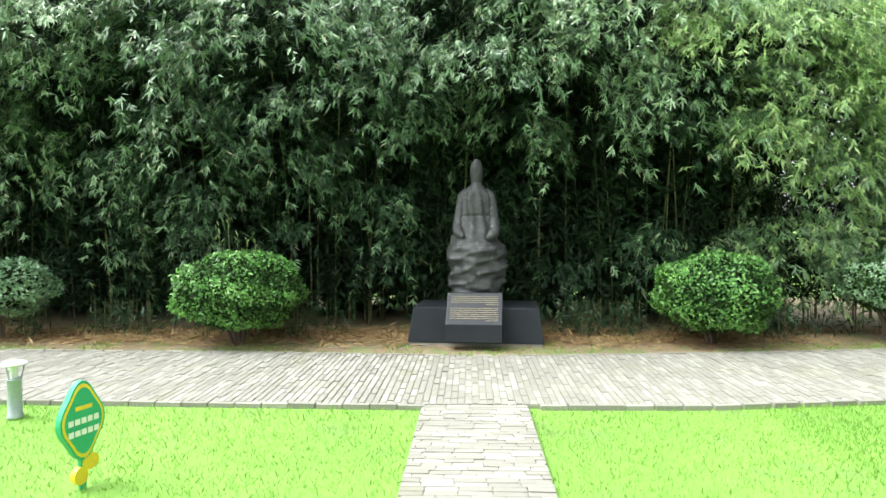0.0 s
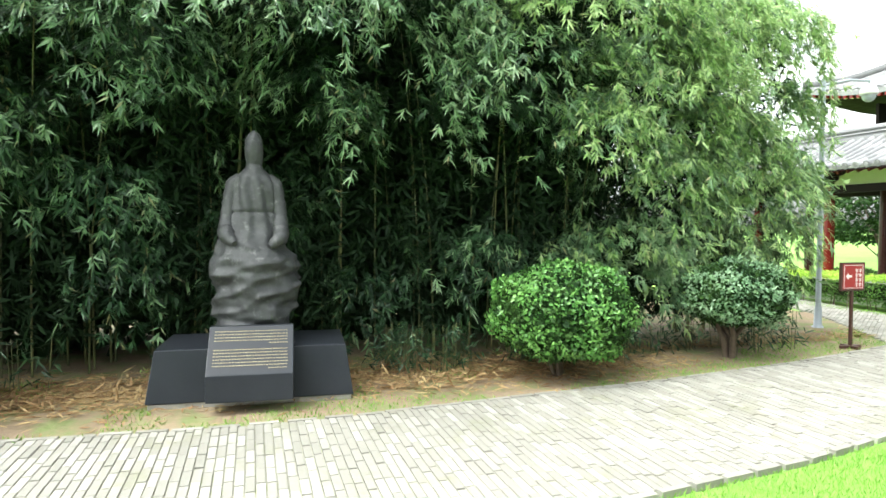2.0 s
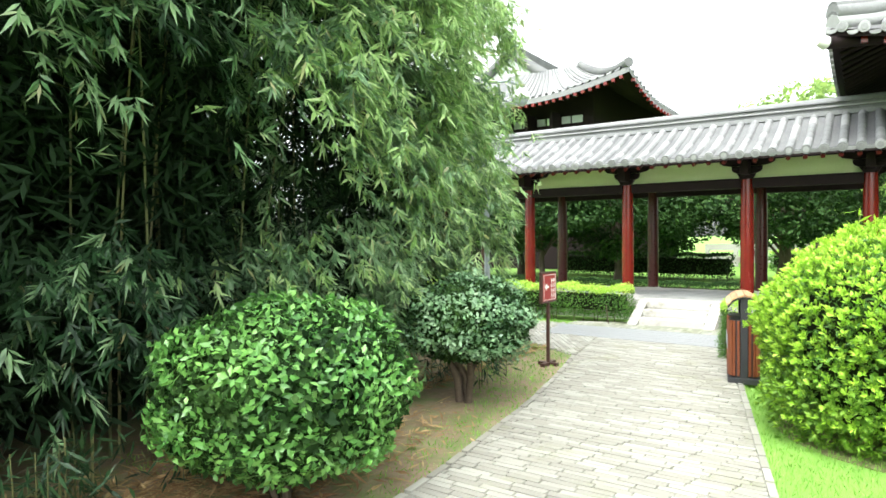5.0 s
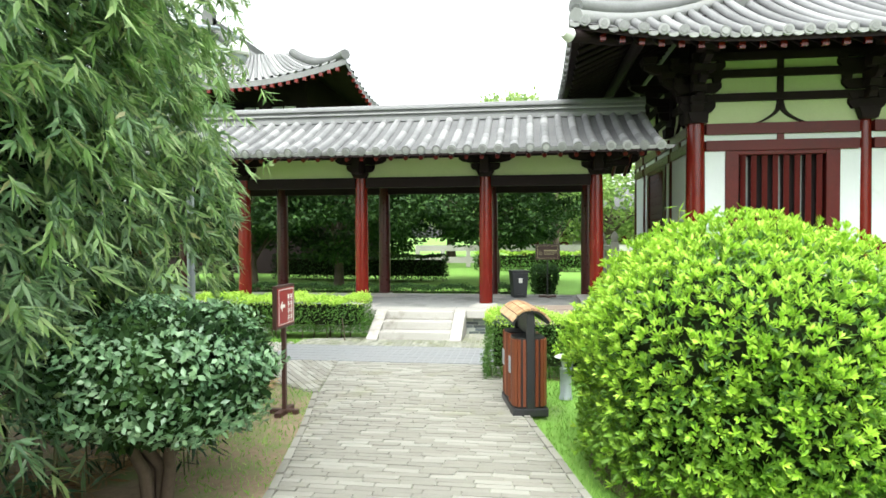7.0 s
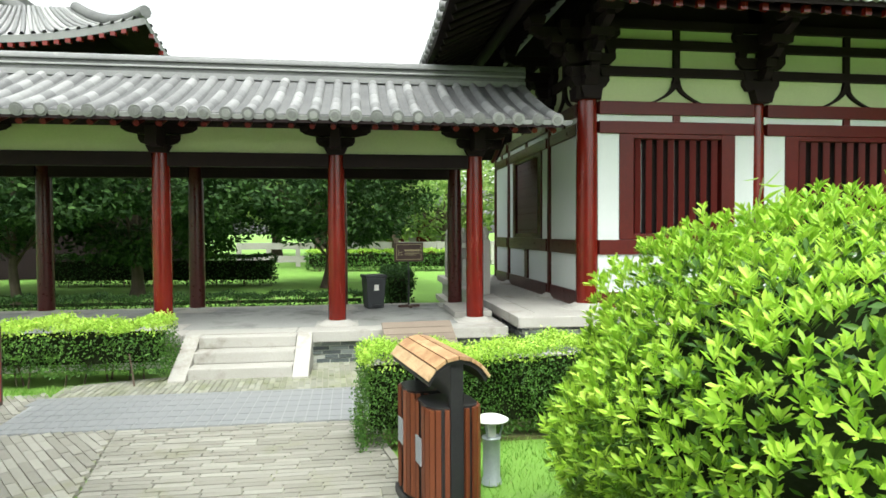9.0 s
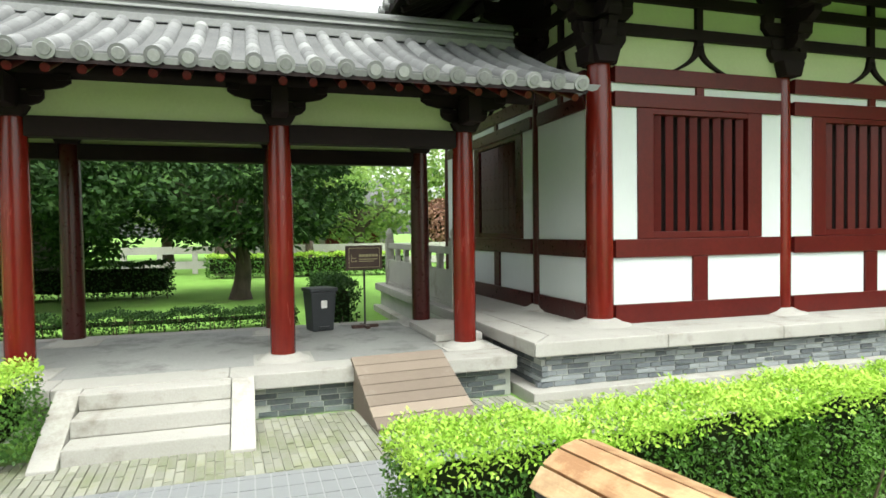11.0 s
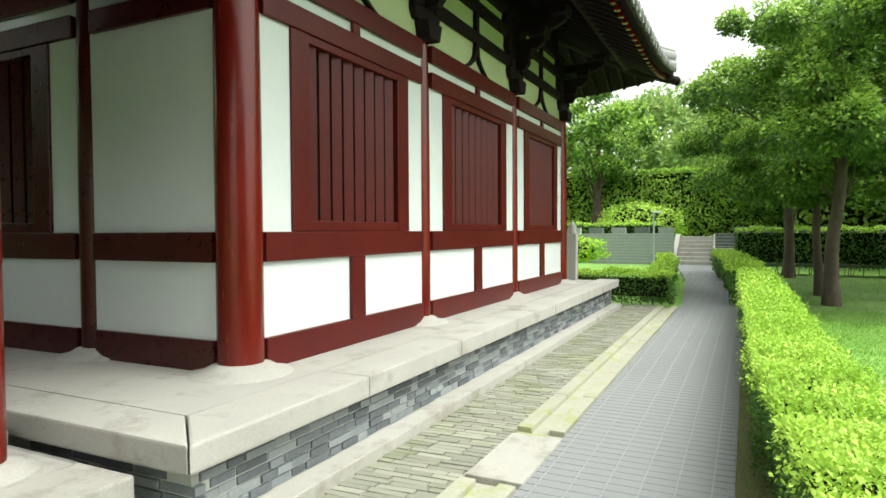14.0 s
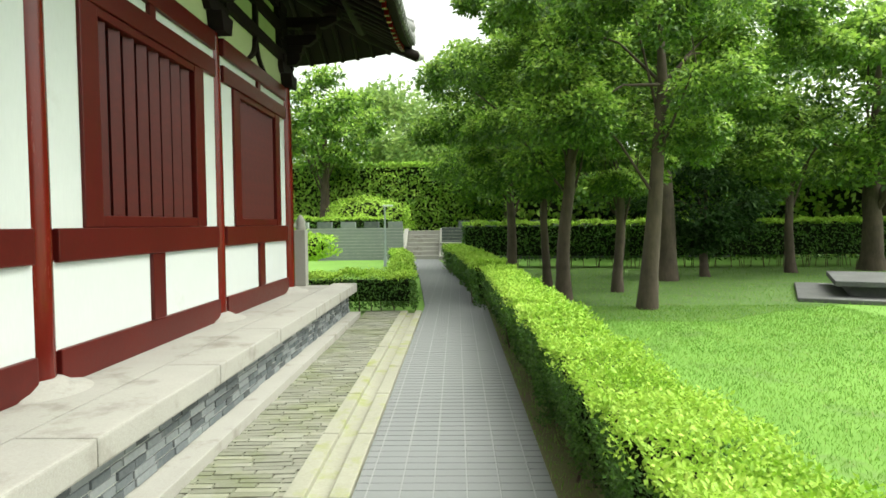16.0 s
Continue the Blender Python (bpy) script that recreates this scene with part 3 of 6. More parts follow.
def colonnade():
    c = thing("colonnade", "covered walkway with red lacquered columns and grey tiled roof", "colonnade", 13.82, 9.5, 0)
    inv = c.matrix_world.inverted()
    base = Matrix(inv)
    y0, y1 = 5.215, 17.0
    # platform: slab edge, floor, wall foot
    put("floor_slab", Shape(base).box(12.72, 14.9, y0, y1, 0.2, CZ), M_FLOOR, c, "grey worn stone floor")
    for k, y in enumerate(np.arange(y0, y1, 1.3)):
        e = min(y + 1.295, y1)
        put("edge_stone", Shape(base).box(12.33, 12.715, y, e, CZ - 0.13, CZ + 0.002), M_STONE, c, "pale stone edge slab" if k == 0 else "", 0.012)
        put("edge_stone", Shape(base).box(14.905, 15.14, y, e, CZ - 0.13, CZ + 0.002), M_STONE, c, bevel=0.012)
    foot = put("wall_foot", Shape(base).box(12.46, 15.02, y0 + 0.02, y1, -0.05, CZ - 0.132), M_MORTAR, c, "brick wall foot")
    # columns with stone bases
    for x in (COL_X, BACK_X):
        for y in COL_Y:
            b = Shape(base).lathe(x, y, [(0.25, CZ - 0.01), (0.245, CZ + 0.006), (0.2, CZ + 0.012), (0.17, CZ + 0.045), (0.13, CZ + 0.055)], 24)
            b.box(x - 0.27, x + 0.27, y - 0.27, y + 0.27, CZ - 0.02, CZ + 0.006)
            put("column_base", b, M_STONE, c)
            put("column", Shape(base).lathe(x, y, [(0.115, CZ + 0.05), (0.115, 1.6), (0.11, 2.2), (0.1, 2.59)], 24), M_RED if x == COL_X else M_RED_SHADE, c)
            bracket(c, base @ Matrix.Translation((x, y, 2.56)) @ Euler((0, 0, math.pi / 2)).to_matrix().to_4x4(), 0.9, 0.36, M_DARKWOOD)
    for x in (COL_X, BACK_X):
        for a, b in zip(COL_Y, COL_Y[1:] + [17.0]):
            put("beam", Shape(base).box(x - 0.075, x + 0.075, a + 0.09, b - 0.09, 2.4, 2.575), M_DARKWOOD, c, bevel=0.012)
            put("panel", Shape(base).box(x - 0.03, x + 0.03, a + 0.05, b - 0.05, 2.577, 2.9), M_GREEN, c, "pale green plaster panel")
        put("purlin", Shape(base).tube([(x, 4.75, 2.97), (x, 17.0, 2.97)], [0.085, 0.085], 12), M_DARKWOOD, c)
    for y in COL_Y:
        put("cross_beam", Shape(base).box(COL_X - 0.4, BACK_X + 0.4, y - 0.07, y + 0.07, 2.62, 2.86), M_DARKWOOD, c, bevel=0.012)
        put("king_post", Shape(base).box(RIDGE_X - 0.07, RIDGE_X + 0.07, y - 0.06, y + 0.06, 2.86, 3.55), M_DARKWOOD, c)
    # roof boarding, rafters, pan tiles
    xs = np.linspace(EAVE_X, 2 * RIDGE_X - EAVE_X, 25)
    for name, lift, mat, z_in in (("roof_board", -0.09, M_DARKWOOD, 0.03), ("pan_tiles", -0.02, M_PAN, 0.03)):
        s = Shape(base)
        verts = [(x, y, roof_z(x) + lift + k) for y in (4.6, 17.0) for k in (0, z_in) for x in xs]
        n = len(xs)
        f = []
        for i in range(n - 1):
            f += [(i, i + 1, 2 * n + i + 1, 2 * n + i), (n + i, n + i + 1, 3 * n + i + 1, 3 * n + i)]
        f += [(i, i + 1, n + i + 1, n + i) for i in range(n - 1)]
        f += [(2 * n + i, 2 * n + i + 1, 3 * n + i + 1, 3 * n + i) for i in range(n - 1)]
        f += [(0, n, 3 * n, 2 * n), (n - 1, 2 * n - 1, 4 * n - 1, 3 * n - 1)]
        s.add(verts, f)
        put(name, s, mat, c, "weathered grey roof tiles" if name == "pan_tiles" else "")
    for sgn, x0 in ((1, EAVE_X), (-1, 2 * RIDGE_X - EAVE_X)):
        for y in np.arange(4.7, 17.0, 0.24):
            if sgn < 0 and y > 9:
                continue
            xa, xb = x0 + sgn * 0.06, x0 + sgn * 1.0
            r = Shape(base)
            r.tube([(xa, y, roof_z(xa) - 0.14), (xb, y, roof_z(xb) - 0.14)], [0.036, 0.036], 8)
            put("rafter", r, M_MAROON, c)
    # barrel tiles along the slope
    for sgn in (1, -1):
        for y in np.arange(4.68, 16.9, 0.24):
            if sgn < 0 and y > 9:
                continue
            k = 0
            u = 0.0
            x = EAVE_X if sgn > 0 else 2 * RIDGE_X - EAVE_X
            xe = x
            while abs(xe - RIDGE_X) > 0.12 and k < 7:
                xn = xe + sgn * 0.25
                a = math.atan2(roof_z(xn) - roof_z(xe), abs(xn - xe))
                m = inv @ Matrix.Translation((xe, y, roof_z(xe) + 0.005)) @ Euler((0, 0, -math.pi / 2 * sgn)).to_matrix().to_4x4() @ Euler((a, 0, 0)).to_matrix().to_4x4()
                put("barrel_tile", BARREL, None, c, m=m)
                if k == 0:
                    put("end_tile", END_TILE, None, c, m=m)
                    put("drip_tile", DRIP, None, c, m=m @ Matrix.Translation((0.12, 0, -0.01)))
                xe = xn
                k += 1
    # ridge in courses
    for k, (w, z0, z1) in enumerate(((0.17, 3.66, 3.74), (0.13, 3.742, 3.8), (0.16, 3.802, 3.83), (0.13, 3.832, 3.88), (0.16, 3.882, 3.91))):
        put("ridge_course", Shape(base).box(RIDGE_X - w, RIDGE_X + w, 4.62, 17.0, z0, z1), M_PAN if k % 2 else M_TILE, c, bevel=0.008)
    put("ridge_cap", Shape(base).tube([(RIDGE_X, 4.6, 3.91), (RIDGE_X, 17.0, 3.91)], [0.09, 0.09], 12), M_TILE, c)
    # bricks of the wall foot that show beside the steps
    brick_wall(foot, (-1.36, -4.18), (-1.36, -1.9), -0.02, 0.24, seed=4)
    return c


colonnade()


def stone_steps():
    st = thing("stone_steps", "three pale stone steps with sloping side slabs up to the colonnade", "steps", 11.94, 8.33, 0)
    for k in range(3):
        put("step", Shape().box(-0.33 + 0.25 * k, 0.385, -0.54, 0.54, 0.126 * k - (0.04 if k == 0 else 0), 0.126 * (k + 1) - 0.002), M_STONE, st, bevel=0.012)
    for y0, y1 in ((-0.72, -0.545), (0.545, 0.72)):
        put("side_slab", Shape().prism([(-0.42, -0.03), (0.385, -0.03), (0.385, 0.385), (0.3, 0.385), (-0.42, 0.03)], y0, y1, "y"), M_STONE, st, bevel=0.01)


def wooden_ramp():
    r = thing("wooden_ramp", "weathered plank ramp leaning on the colonnade edge", "ramp", 12.0, 6.33, 0, 5)
    a = math.atan2(0.4, 0.8)
    n = 7
    L = 0.92 / n
    for k in range(n):
        m = Matrix.Translation((-0.4, 0, 0.03)) @ Euler((0, -a, 0)).to_matrix().to_4x4()
        put("plank", Shape(m).box(k * L + 0.004, (k + 1) * L - 0.004, -0.43, 0.43, 0, 0.03), M_PLANK, r, bevel=0.005)
    for y in (-0.41, 0.39):
        put("side_board", Shape().prism([(-0.38, 0.0), (0.41, 0.0), (0.41, 0.41), (0.39, 0.415), (-0.38, 0.02)], y, y + 0.022, "y"), M_PLANK, r)


stone_steps()
wooden_ramp()


# ---- hall ----
HX, HY = 12.89, 3.98
HALL_Y = [3.98, 1.5, -1.17, -3.68]
HALL_X = [12.89, 14.3, 16.92, 18.1]
HZ = 0.53
EX, EZ = 11.2, 4.22


def hall_bay(h, m, u0, u1, window, first_r, last_r, paint=M_MAROON):
    """One wall bay in a frame where x runs along the wall, y outward and z up."""
    f = 0.0
    a, b = u0 + first_r * 0.9, u1 - last_r * 0.9
    mid = (u0 + u1) / 2
    bm = Shape
    put("bottom_rail", bm(m).box(a, b, f - 0.09, f + 0.035, HZ, 0.74), paint, h, bevel=0.008)
    put("mid_rail", bm(m).box(a, b, f - 0.09, f + 0.04, 1.25, 1.45), paint, h, bevel=0.008)
    put("lintel", bm(m).box(a, b, f - 0.09, f + 0.04, 2.885, 3.05), paint, h, bevel=0.008)
    put("tie_beam", bm(m).box(a, b, f - 0.09, f + 0.045, 3.14, 3.315), paint, h, bevel=0.008)
    put("wall_panel", bm(m).box(u0, u1, f - 0.07, f + 0.005, 0.735, 1.26), M_WHITE, h, "white plastered panel")
    put("wall_panel", bm(m).box(u0, u1, f - 0.07, f + 0.004, 3.045, 3.145), M_WHITE, h)
    if u1 - u0 > 2:
        put("stud", bm(m).box(mid - 0.1, mid + 0.1, f - 0.06, f + 0.034, 0.742, 1.248), paint, h, bevel=0.006)
    put("stud", bm(m).box(mid - 0.05, mid + 0.05, f - 0.06, f + 0.034, 3.052, 3.138), paint, h)
    if window:
        wa, wb = a + 0.29, b - 0.27
        put("wall_panel", bm(m).box(u0, wa + 0.01, f - 0.07, f + 0.006, 1.445, 2.89), M_WHITE, h)
        put("wall_panel", bm(m).box(wb - 0.01, u1, f - 0.07, f + 0.006, 1.445, 2.89), M_WHITE, h)
        w = put("window", bm(m).box(wa + 0.02, wb - 0.02, f - 0.16, f - 0.12, 1.45, 2.886), M_DARKWOOD, h, "maroon barred window with dark boards behind")
        for p, q in ((wa, wa + 0.2), (wb - 0.2, wb)):
            put("frame", bm(m).box(p, q, f - 0.1, f + 0.03, 1.452, 2.883), paint, w, bevel=0.008)
        put("frame", bm(m).box(wa + 0.2, wb - 0.2, f - 0.1, f + 0.025, 1.452, 1.53), paint, w, bevel=0.008)
        put("frame", bm(m).box(wa + 0.2, wb - 0.2, f - 0.1, f + 0.025, 2.82, 2.883), paint, w, bevel=0.008)
        n = 8
        bar = Shape().prism([(-0.036, -0.012), (-0.03, -0.034), (0.036, 0.012), (0.03, 0.034)], 1.5, 2.85, "z").mesh("bar")
        bar.materials.append(paint)
        for k in range(n):
            u = wa + 0.2 + (wb - wa - 0.4) * (k + 0.5) / n
            put("bar", bar, None, w, m=m @ Matrix.Translation((u, f - 0.03, 0)))
        for k in (0, 3, 5):
            u = wa + 0.2 + (wb - wa - 0.4) * (k + 1.0) / n
            put("pale_strip", bm(m).box(u - 0.025, u + 0.015, f - 0.118, f - 0.108, 1.55, 2.8), M_GREYBOARD, w)
    else:
        put("wall_panel", bm(m).box(u0, u1, f - 0.07, f + 0.006, 1.445, 2.89), M_WHITE, h)
    # frieze: green panels, dark beams, curved struts
    for z0, z1 in ((3.31, 3.665), (3.775, 4.035), (4.145, 4.32)):
        put("frieze_panel", bm(m).box(u0, u1, f - 0.07, f - 0.02, z0, z1), M_GREEN, h)
    for z0, z1 in ((3.66, 3.78), (4.03, 4.15), (4.3, 4.42)):
        put("frieze_beam", bm(m).box(u0, u1, f - 0.08, f + 0.05, z0, z1), M_DARKWOOD, h, bevel=0.006)
    put("eave_wall", bm(m).box(u0 - 0.1, u1 + 0.1, f - 0.2, f - 0.1, 4.3, 5.02), M_DARKWOOD, h)
    put("frieze_post", bm(m).box(mid - 0.045, mid + 0.045, f - 0.06, f + 0.03, 3.6, 4.03), M_DARKWOOD, h, bevel=0.006)
    put("frieze_post", bm(m).box(mid - 0.045, mid + 0.045, f - 0.06, f + 0.03, 4.15, 4.3), M_DARKWOOD, h, bevel=0.006)
    for g in (-1, 1):
        run = [(mid + g * (0.02 + 0.33 * (q / 8) ** 1.9), 3.61 - 0.3 * (q / 8) ** 0.8) for q in range(9)]
        put("frieze_strut", bm(m).prism([(x - 0.035, z) for x, z in run] + [(x + 0.035, z) for x, z in run[::-1]], f - 0.05, f + 0.025, "y"), M_DARKWOOD, h)


def hall_bracket(h, m):
    """Bracket set over a hall column: cap block, three tiers along the wall, arms out towards the eave."""
    s = Shape(m)
    s.prism([(-0.11, 3.33), (0.11, 3.33), (0.16, 3.5), (-0.16, 3.5)], -0.16, 0.2, "y")
    for z, a, d in ((3.48, 0.27, 0.1), (3.78, 0.36, 0.1), (4.1, 0.42, 0.1)):
        s.prism([(-a, z + 0.17), (-a, z + 0.1), (-a * 0.8, z + 0.02), (a * 0.8, z + 0.02), (a, z + 0.1), (a, z + 0.17)], -0.06, 0.12, "y")
        for u in (-a + 0.07, a - 0.07):
            s.prism([(u - 0.05, z + 0.15), (u + 0.05, z + 0.15), (u + 0.07, z + 0.26), (u - 0.07, z + 0.26)], -0.07, 0.14, "y")
    for z, d in ((3.64, 0.3), (3.9, 0.52), (4.14, 0.8)):
        s.prism([(0.0, z), (d * 0.8, z), (d, z + 0.08), (d, z + 0.14), (0.0, z + 0.14)], -0.055, 0.055, "x")
        s.prism([(d - 0.16, z + 0.15), (d + 0.02, z + 0.15), (d + 0.05, z + 0.25), (d - 0.19, z + 0.25)], -0.16 if d > 0.5 else -0.08, 0.16 if d > 0.5 else 0.08, "x")
    put("bracket", s, M_DARKWOOD, h, bevel=0.006)


def hall_roof_z(d, along):
    """Height of the hall roof at d metres in from the eave; along: metres from the nearest corner."""
    lift = 0.28 * max(0.0, 1 - along / 2.6) ** 2
    return EZ + 0.42 * d + 0.035 * d * d + lift * max(0.0, 1 - d / 4.5)


def hall():
    h = thing("temple_hall", "timber hall with maroon columns, white panels and grey tiled roof", "building", 16.0, 0.0, 0)
    inv = h.matrix_world.inverted()
    W = inv @ Matrix(((0, -1, 0, HX - 0.07), (-1, 0, 0, 0), (0, 0, 1, 0), (0, 0, 0, 1)))
    Nn = inv @ Matrix(((1, 0, 0, 0), (0, 1, 0, HY + 0.07), (0, 0, 1, 0), (0, 0, 0, 1)))
    S_end = -4.85
    # platform
    core = put("wall_foot", Shape(inv).box(12.18, 19.6, S_end + 0.1, 5.04, -0.05, HZ - 0.135), M_MORTAR, h, "grey brick platform wall")
    put("platform_floor", Shape(inv).box(12.44, 19.5, S_end + 0.3, 4.83, 0.3, HZ), M_STONE, h)
    for y in np.arange(S_end, 5.1, 1.43):
        put("edge_stone", Shape(inv).prism([(12.06, y), (12.435, y), (12.435, min(y + 1.425, 4.83)), (12.06, min(y + 1.425, 5.16))], HZ - 0.135, HZ + 0.002, "z"), M_STONE, h, bevel=0.014)
    put("edge_stone", Shape(inv).prism([(12.065, 5.16), (12.445, 4.835), (14.0, 4.835), (14.0, 5.16)], HZ - 0.135, HZ + 0.002, "z"), M_STONE, h, bevel=0.014)
    for x in np.arange(14.005, 19.0, 1.4):
        put("edge_stone", Shape(inv).box(x, x + 1.395, 4.835, 5.16, HZ - 0.135, HZ + 0.002), M_STONE, h, bevel=0.014)
    put("plinth", Shape(inv).box(12.0, 12.22, S_end + 0.04, 5.2, -0.05, 0.085), M_STONE, h, bevel=0.01)
    put("plinth", Shape(inv).box(12.221, 19.6, 5.0, 5.2, -0.05, 0.085), M_STONE, h, bevel=0.01)
    # columns
    for y in HALL_Y:
        r = 0.15 if y in (HALL_Y[0], HALL_Y[-1]) else 0.115
        b = Shape(inv)
        b.lathe(HX, y, [(r + 0.2, HZ - 0.01), (r + 0.17, HZ + 0.012), (r + 0.09, HZ + 0.03), (r + 0.03, HZ + 0.065), (r, HZ + 0.07)], 24)
        put("column_base", b, M_STONE, h)
        put("column", Shape(inv).lathe(HX, y, [(r, HZ + 0.05), (r, 2.0), (r * 0.97, 2.8), (r * 0.86, 3.34)], 24), M_RED, h)
        hall_bracket(h, inv @ Matrix(((0, -1, 0, HX), (-1, 0, 0, y), (0, 0, 1, 0), (0, 0, 0, 1))))
    for x in HALL_X[1:]:
        b = Shape(inv)
        b.lathe(x, HY, [(0.3, HZ - 0.01), (0.28, HZ + 0.012), (0.2, HZ + 0.03), (0.15, HZ + 0.065), (0.12, HZ + 0.07)], 24)
        put("column_base", b, M_STONE, h)
        put("column", Shape(inv).lathe(x, HY, [(0.115, HZ + 0.05), (0.115, 2.0), (0.11, 2.8), (0.1, 3.34)], 20), M_RED_SHADE, h)
        hall_bracket(h, inv @ Matrix(((1, 0, 0, x), (0, 1, 0, HY), (0, 0, 1, 0), (0, 0, 0, 1))))
    hall_bracket(h, inv @ Matrix(((1, 0, 0, HX), (0, 1, 0, HY), (0, 0, 1, 0), (0, 0, 0, 1))))
    for a, b in zip(HALL_Y, HALL_Y[1:]):
        hall_bay(h, W, -a, -b, True, 0.15 if a == HALL_Y[0] else 0.115, 0.15 if b == HALL_Y[-1] else 0.115)
    for k, (a, b) in enumerate(zip(HALL_X, HALL_X[1:])):
        # north bays take the shade-darkened red
        hall_bay(h, Nn, a, b, k == 1, 0.15 if k == 0 else 0.115, 0.115, M_RED_SHADE)
    put("back_wall", Shape(inv).box(HX - 0.05, 18.1, HALL_Y[-1] - 0.06, HALL_Y[-1] + 0.06, HZ, 4.4), M_WHITE, h)
    put("back_wall", Shape(inv).box(18.0, 18.1, HALL_Y[-1] + 0.061, HY - 0.1, HZ, 4.4), M_WHITE, h)
    # eaves: boarding, rafters, roof field, barrel rows
    NY, SY = HY + 2.02, HALL_Y[-1] - 2.02
    west, north, soffit = Shape(inv), Shape(inv), Shape(inv)
    nd = 9
    D = [k * 4.6 / (nd - 1) for k in range(nd)]
    ys = np.linspace(SY, NY, 41)
    for sh, lift in ((west, 0.0),):
        rows = []
        for d in D:
            rows.append([(EX + d, max(SY + d, min(NY - d, y)), hall_roof_z(d, max(0.0, min(NY - d - y, y - SY - d) if SY + d < y < NY - d else 0.0) + d)) for y in ys])
        n = len(ys)
        verts = [p for r in rows for p in r]
        faces = [(i * n + k, i * n + k + 1, (i + 1) * n + k + 1, (i + 1) * n + k) for i in range(nd - 1) for k in range(n - 1)]
        west.add(verts, faces)
        soffit.add([(x, y, z - 0.1) for x, y, z in verts], faces)
        soffit.add([p for p in verts[:n]] + [(x, y, z - 0.1) for x, y, z in verts[:n]], [(k, k + 1, n + k + 1, n + k) for k in range(n - 1)])
    put("roof_slope", west, M_PAN, h, "grey tiled roof slope")
    xsn = np.linspace(EX, 19.8, 41)
    rows = [[(max(EX + d, x), NY - d, hall_roof_z(d, max(0.0, x - EX - d) + d)) for x in xsn] for d in D]
    n = len(xsn)
    verts = [p for r in rows for p in r]
    faces = [(i * n + k, i * n + k + 1, (i + 1) * n + k + 1, (i + 1) * n + k) for i in range(nd - 1) for k in range(n - 1)]
    north.add(verts, faces)
    soffit.add([(x, y, z - 0.1) for x, y, z in verts], faces)
    soffit.add(verts[:n] + [(x, y, z - 0.1) for x, y, z in verts[:n]], [(k, k + 1, n + k + 1, n + k) for k in range(n - 1)])
    put("roof_slope", north, M_PAN, h)
    south = Shape(inv)
    rows = [[(max(EX + d, x), SY + d, hall_roof_z(d, max(0.0, x - EX - d) + d)) for x in xsn] for d in D]
    verts = [p for r in rows for p in r]
    south.add(verts, faces)
    soffit.add([(x, y, z - 0.1) for x, y, z in verts], faces)
    soffit.add(verts[:n] + [(x, y, z - 0.1) for x, y, z in verts[:n]], [(k, k + 1, n + k + 1, n + k) for k in range(n - 1)])
    put("roof_slope", south, M_PAN, h)
    put("eave_boarding", soffit, M_DARKWOOD, h)
    for y in np.arange(SY + 0.12, NY, 0.26):
        edge = min(NY - y, y - SY)
        pts = [(EX + d - 0.02, y, hall_roof_z(d, edge) + 0.02) for d in np.linspace(0, min(4.5, edge), 8)]
        if len(pts) > 1 and edge > 0.15:
            put("roof_rib", Shape(inv).tube(pts, [0.07] * len(pts), 8), M_TILE, h)
        put("end_tile", END_TILE, None, h, m=inv @ Matrix.Translation((EX - 0.02, y, hall_roof_z(0, edge) + 0.02)) @ Euler((0, 0, -math.pi / 2)).to_matrix().to_4x4())
        put("drip_tile", DRIP, None, h, m=inv @ Matrix.Translation((EX - 0.02, y + 0.13, hall_roof_z(0, edge))) @ Euler((0, 0, -math.pi / 2)).to_matrix().to_4x4())
        zr = hall_roof_z(0.1, edge) - 0.16
        zi = 4.52 if edge > 2 else 4.36 + 0.1
        s = Shape(inv)
        s.box(EX + 0.1, EX + 0.16, y - 0.04, y + 0.04, zr - 0.04, zr + 0.04)
        put("rafter_end", s, M_RED, h)
        s = Shape(inv)
        dx = min(1.75, max(0.3, edge))
        s.tube([(EX + 0.161, y, zr), (EX + dx, y, hall_roof_z(dx, edge) - 0.16)], [0.04, 0.04], 8)
        put("rafter", s, M_DARKWOOD, h)
    for x in np.arange(EX + 0.12, 19.6, 0.26):
        edge = x - EX
        zr = hall_roof_z(0.1, edge) - 0.16
        s = Shape(inv)
        dy = min(1.9, max(0.3, edge))
        s.tube([(x, NY - 0.1, zr), (x, NY - dy, hall_roof_z(dy, edge) - 0.16)], [0.04, 0.04], 8)
        put("rafter", s, M_DARKWOOD, h)
        put("end_tile", END_TILE, None, h, m=inv @ Matrix.Translation((x, NY + 0.02, hall_roof_z(0, edge) + 0.02)) @ Euler((0, 0, math.pi)).to_matrix().to_4x4())
        if x < 16:
            s = Shape(inv)
            s.tube([(x, SY + 0.1, zr), (x, SY + dy, hall_roof_z(dy, edge) - 0.16)], [0.04, 0.04], 8)
            put("rafter", s, M_DARKWOOD, h)
    # eave purlins and corner beams, hip ridges
    put("eave_purlin", Shape(inv).tube([(HX - 1.0, SY + 1.0, 4.42), (HX - 1.0, NY - 1.0, 4.42)], [0.09, 0.09], 10), M_DARKWOOD, h)
    put("eave_purlin", Shape(inv).tube([(HX - 1.0, NY - 1.0, 4.42), (19.5, NY - 1.0, 4.42)], [0.09, 0.09], 10), M_DARKWOOD, h)
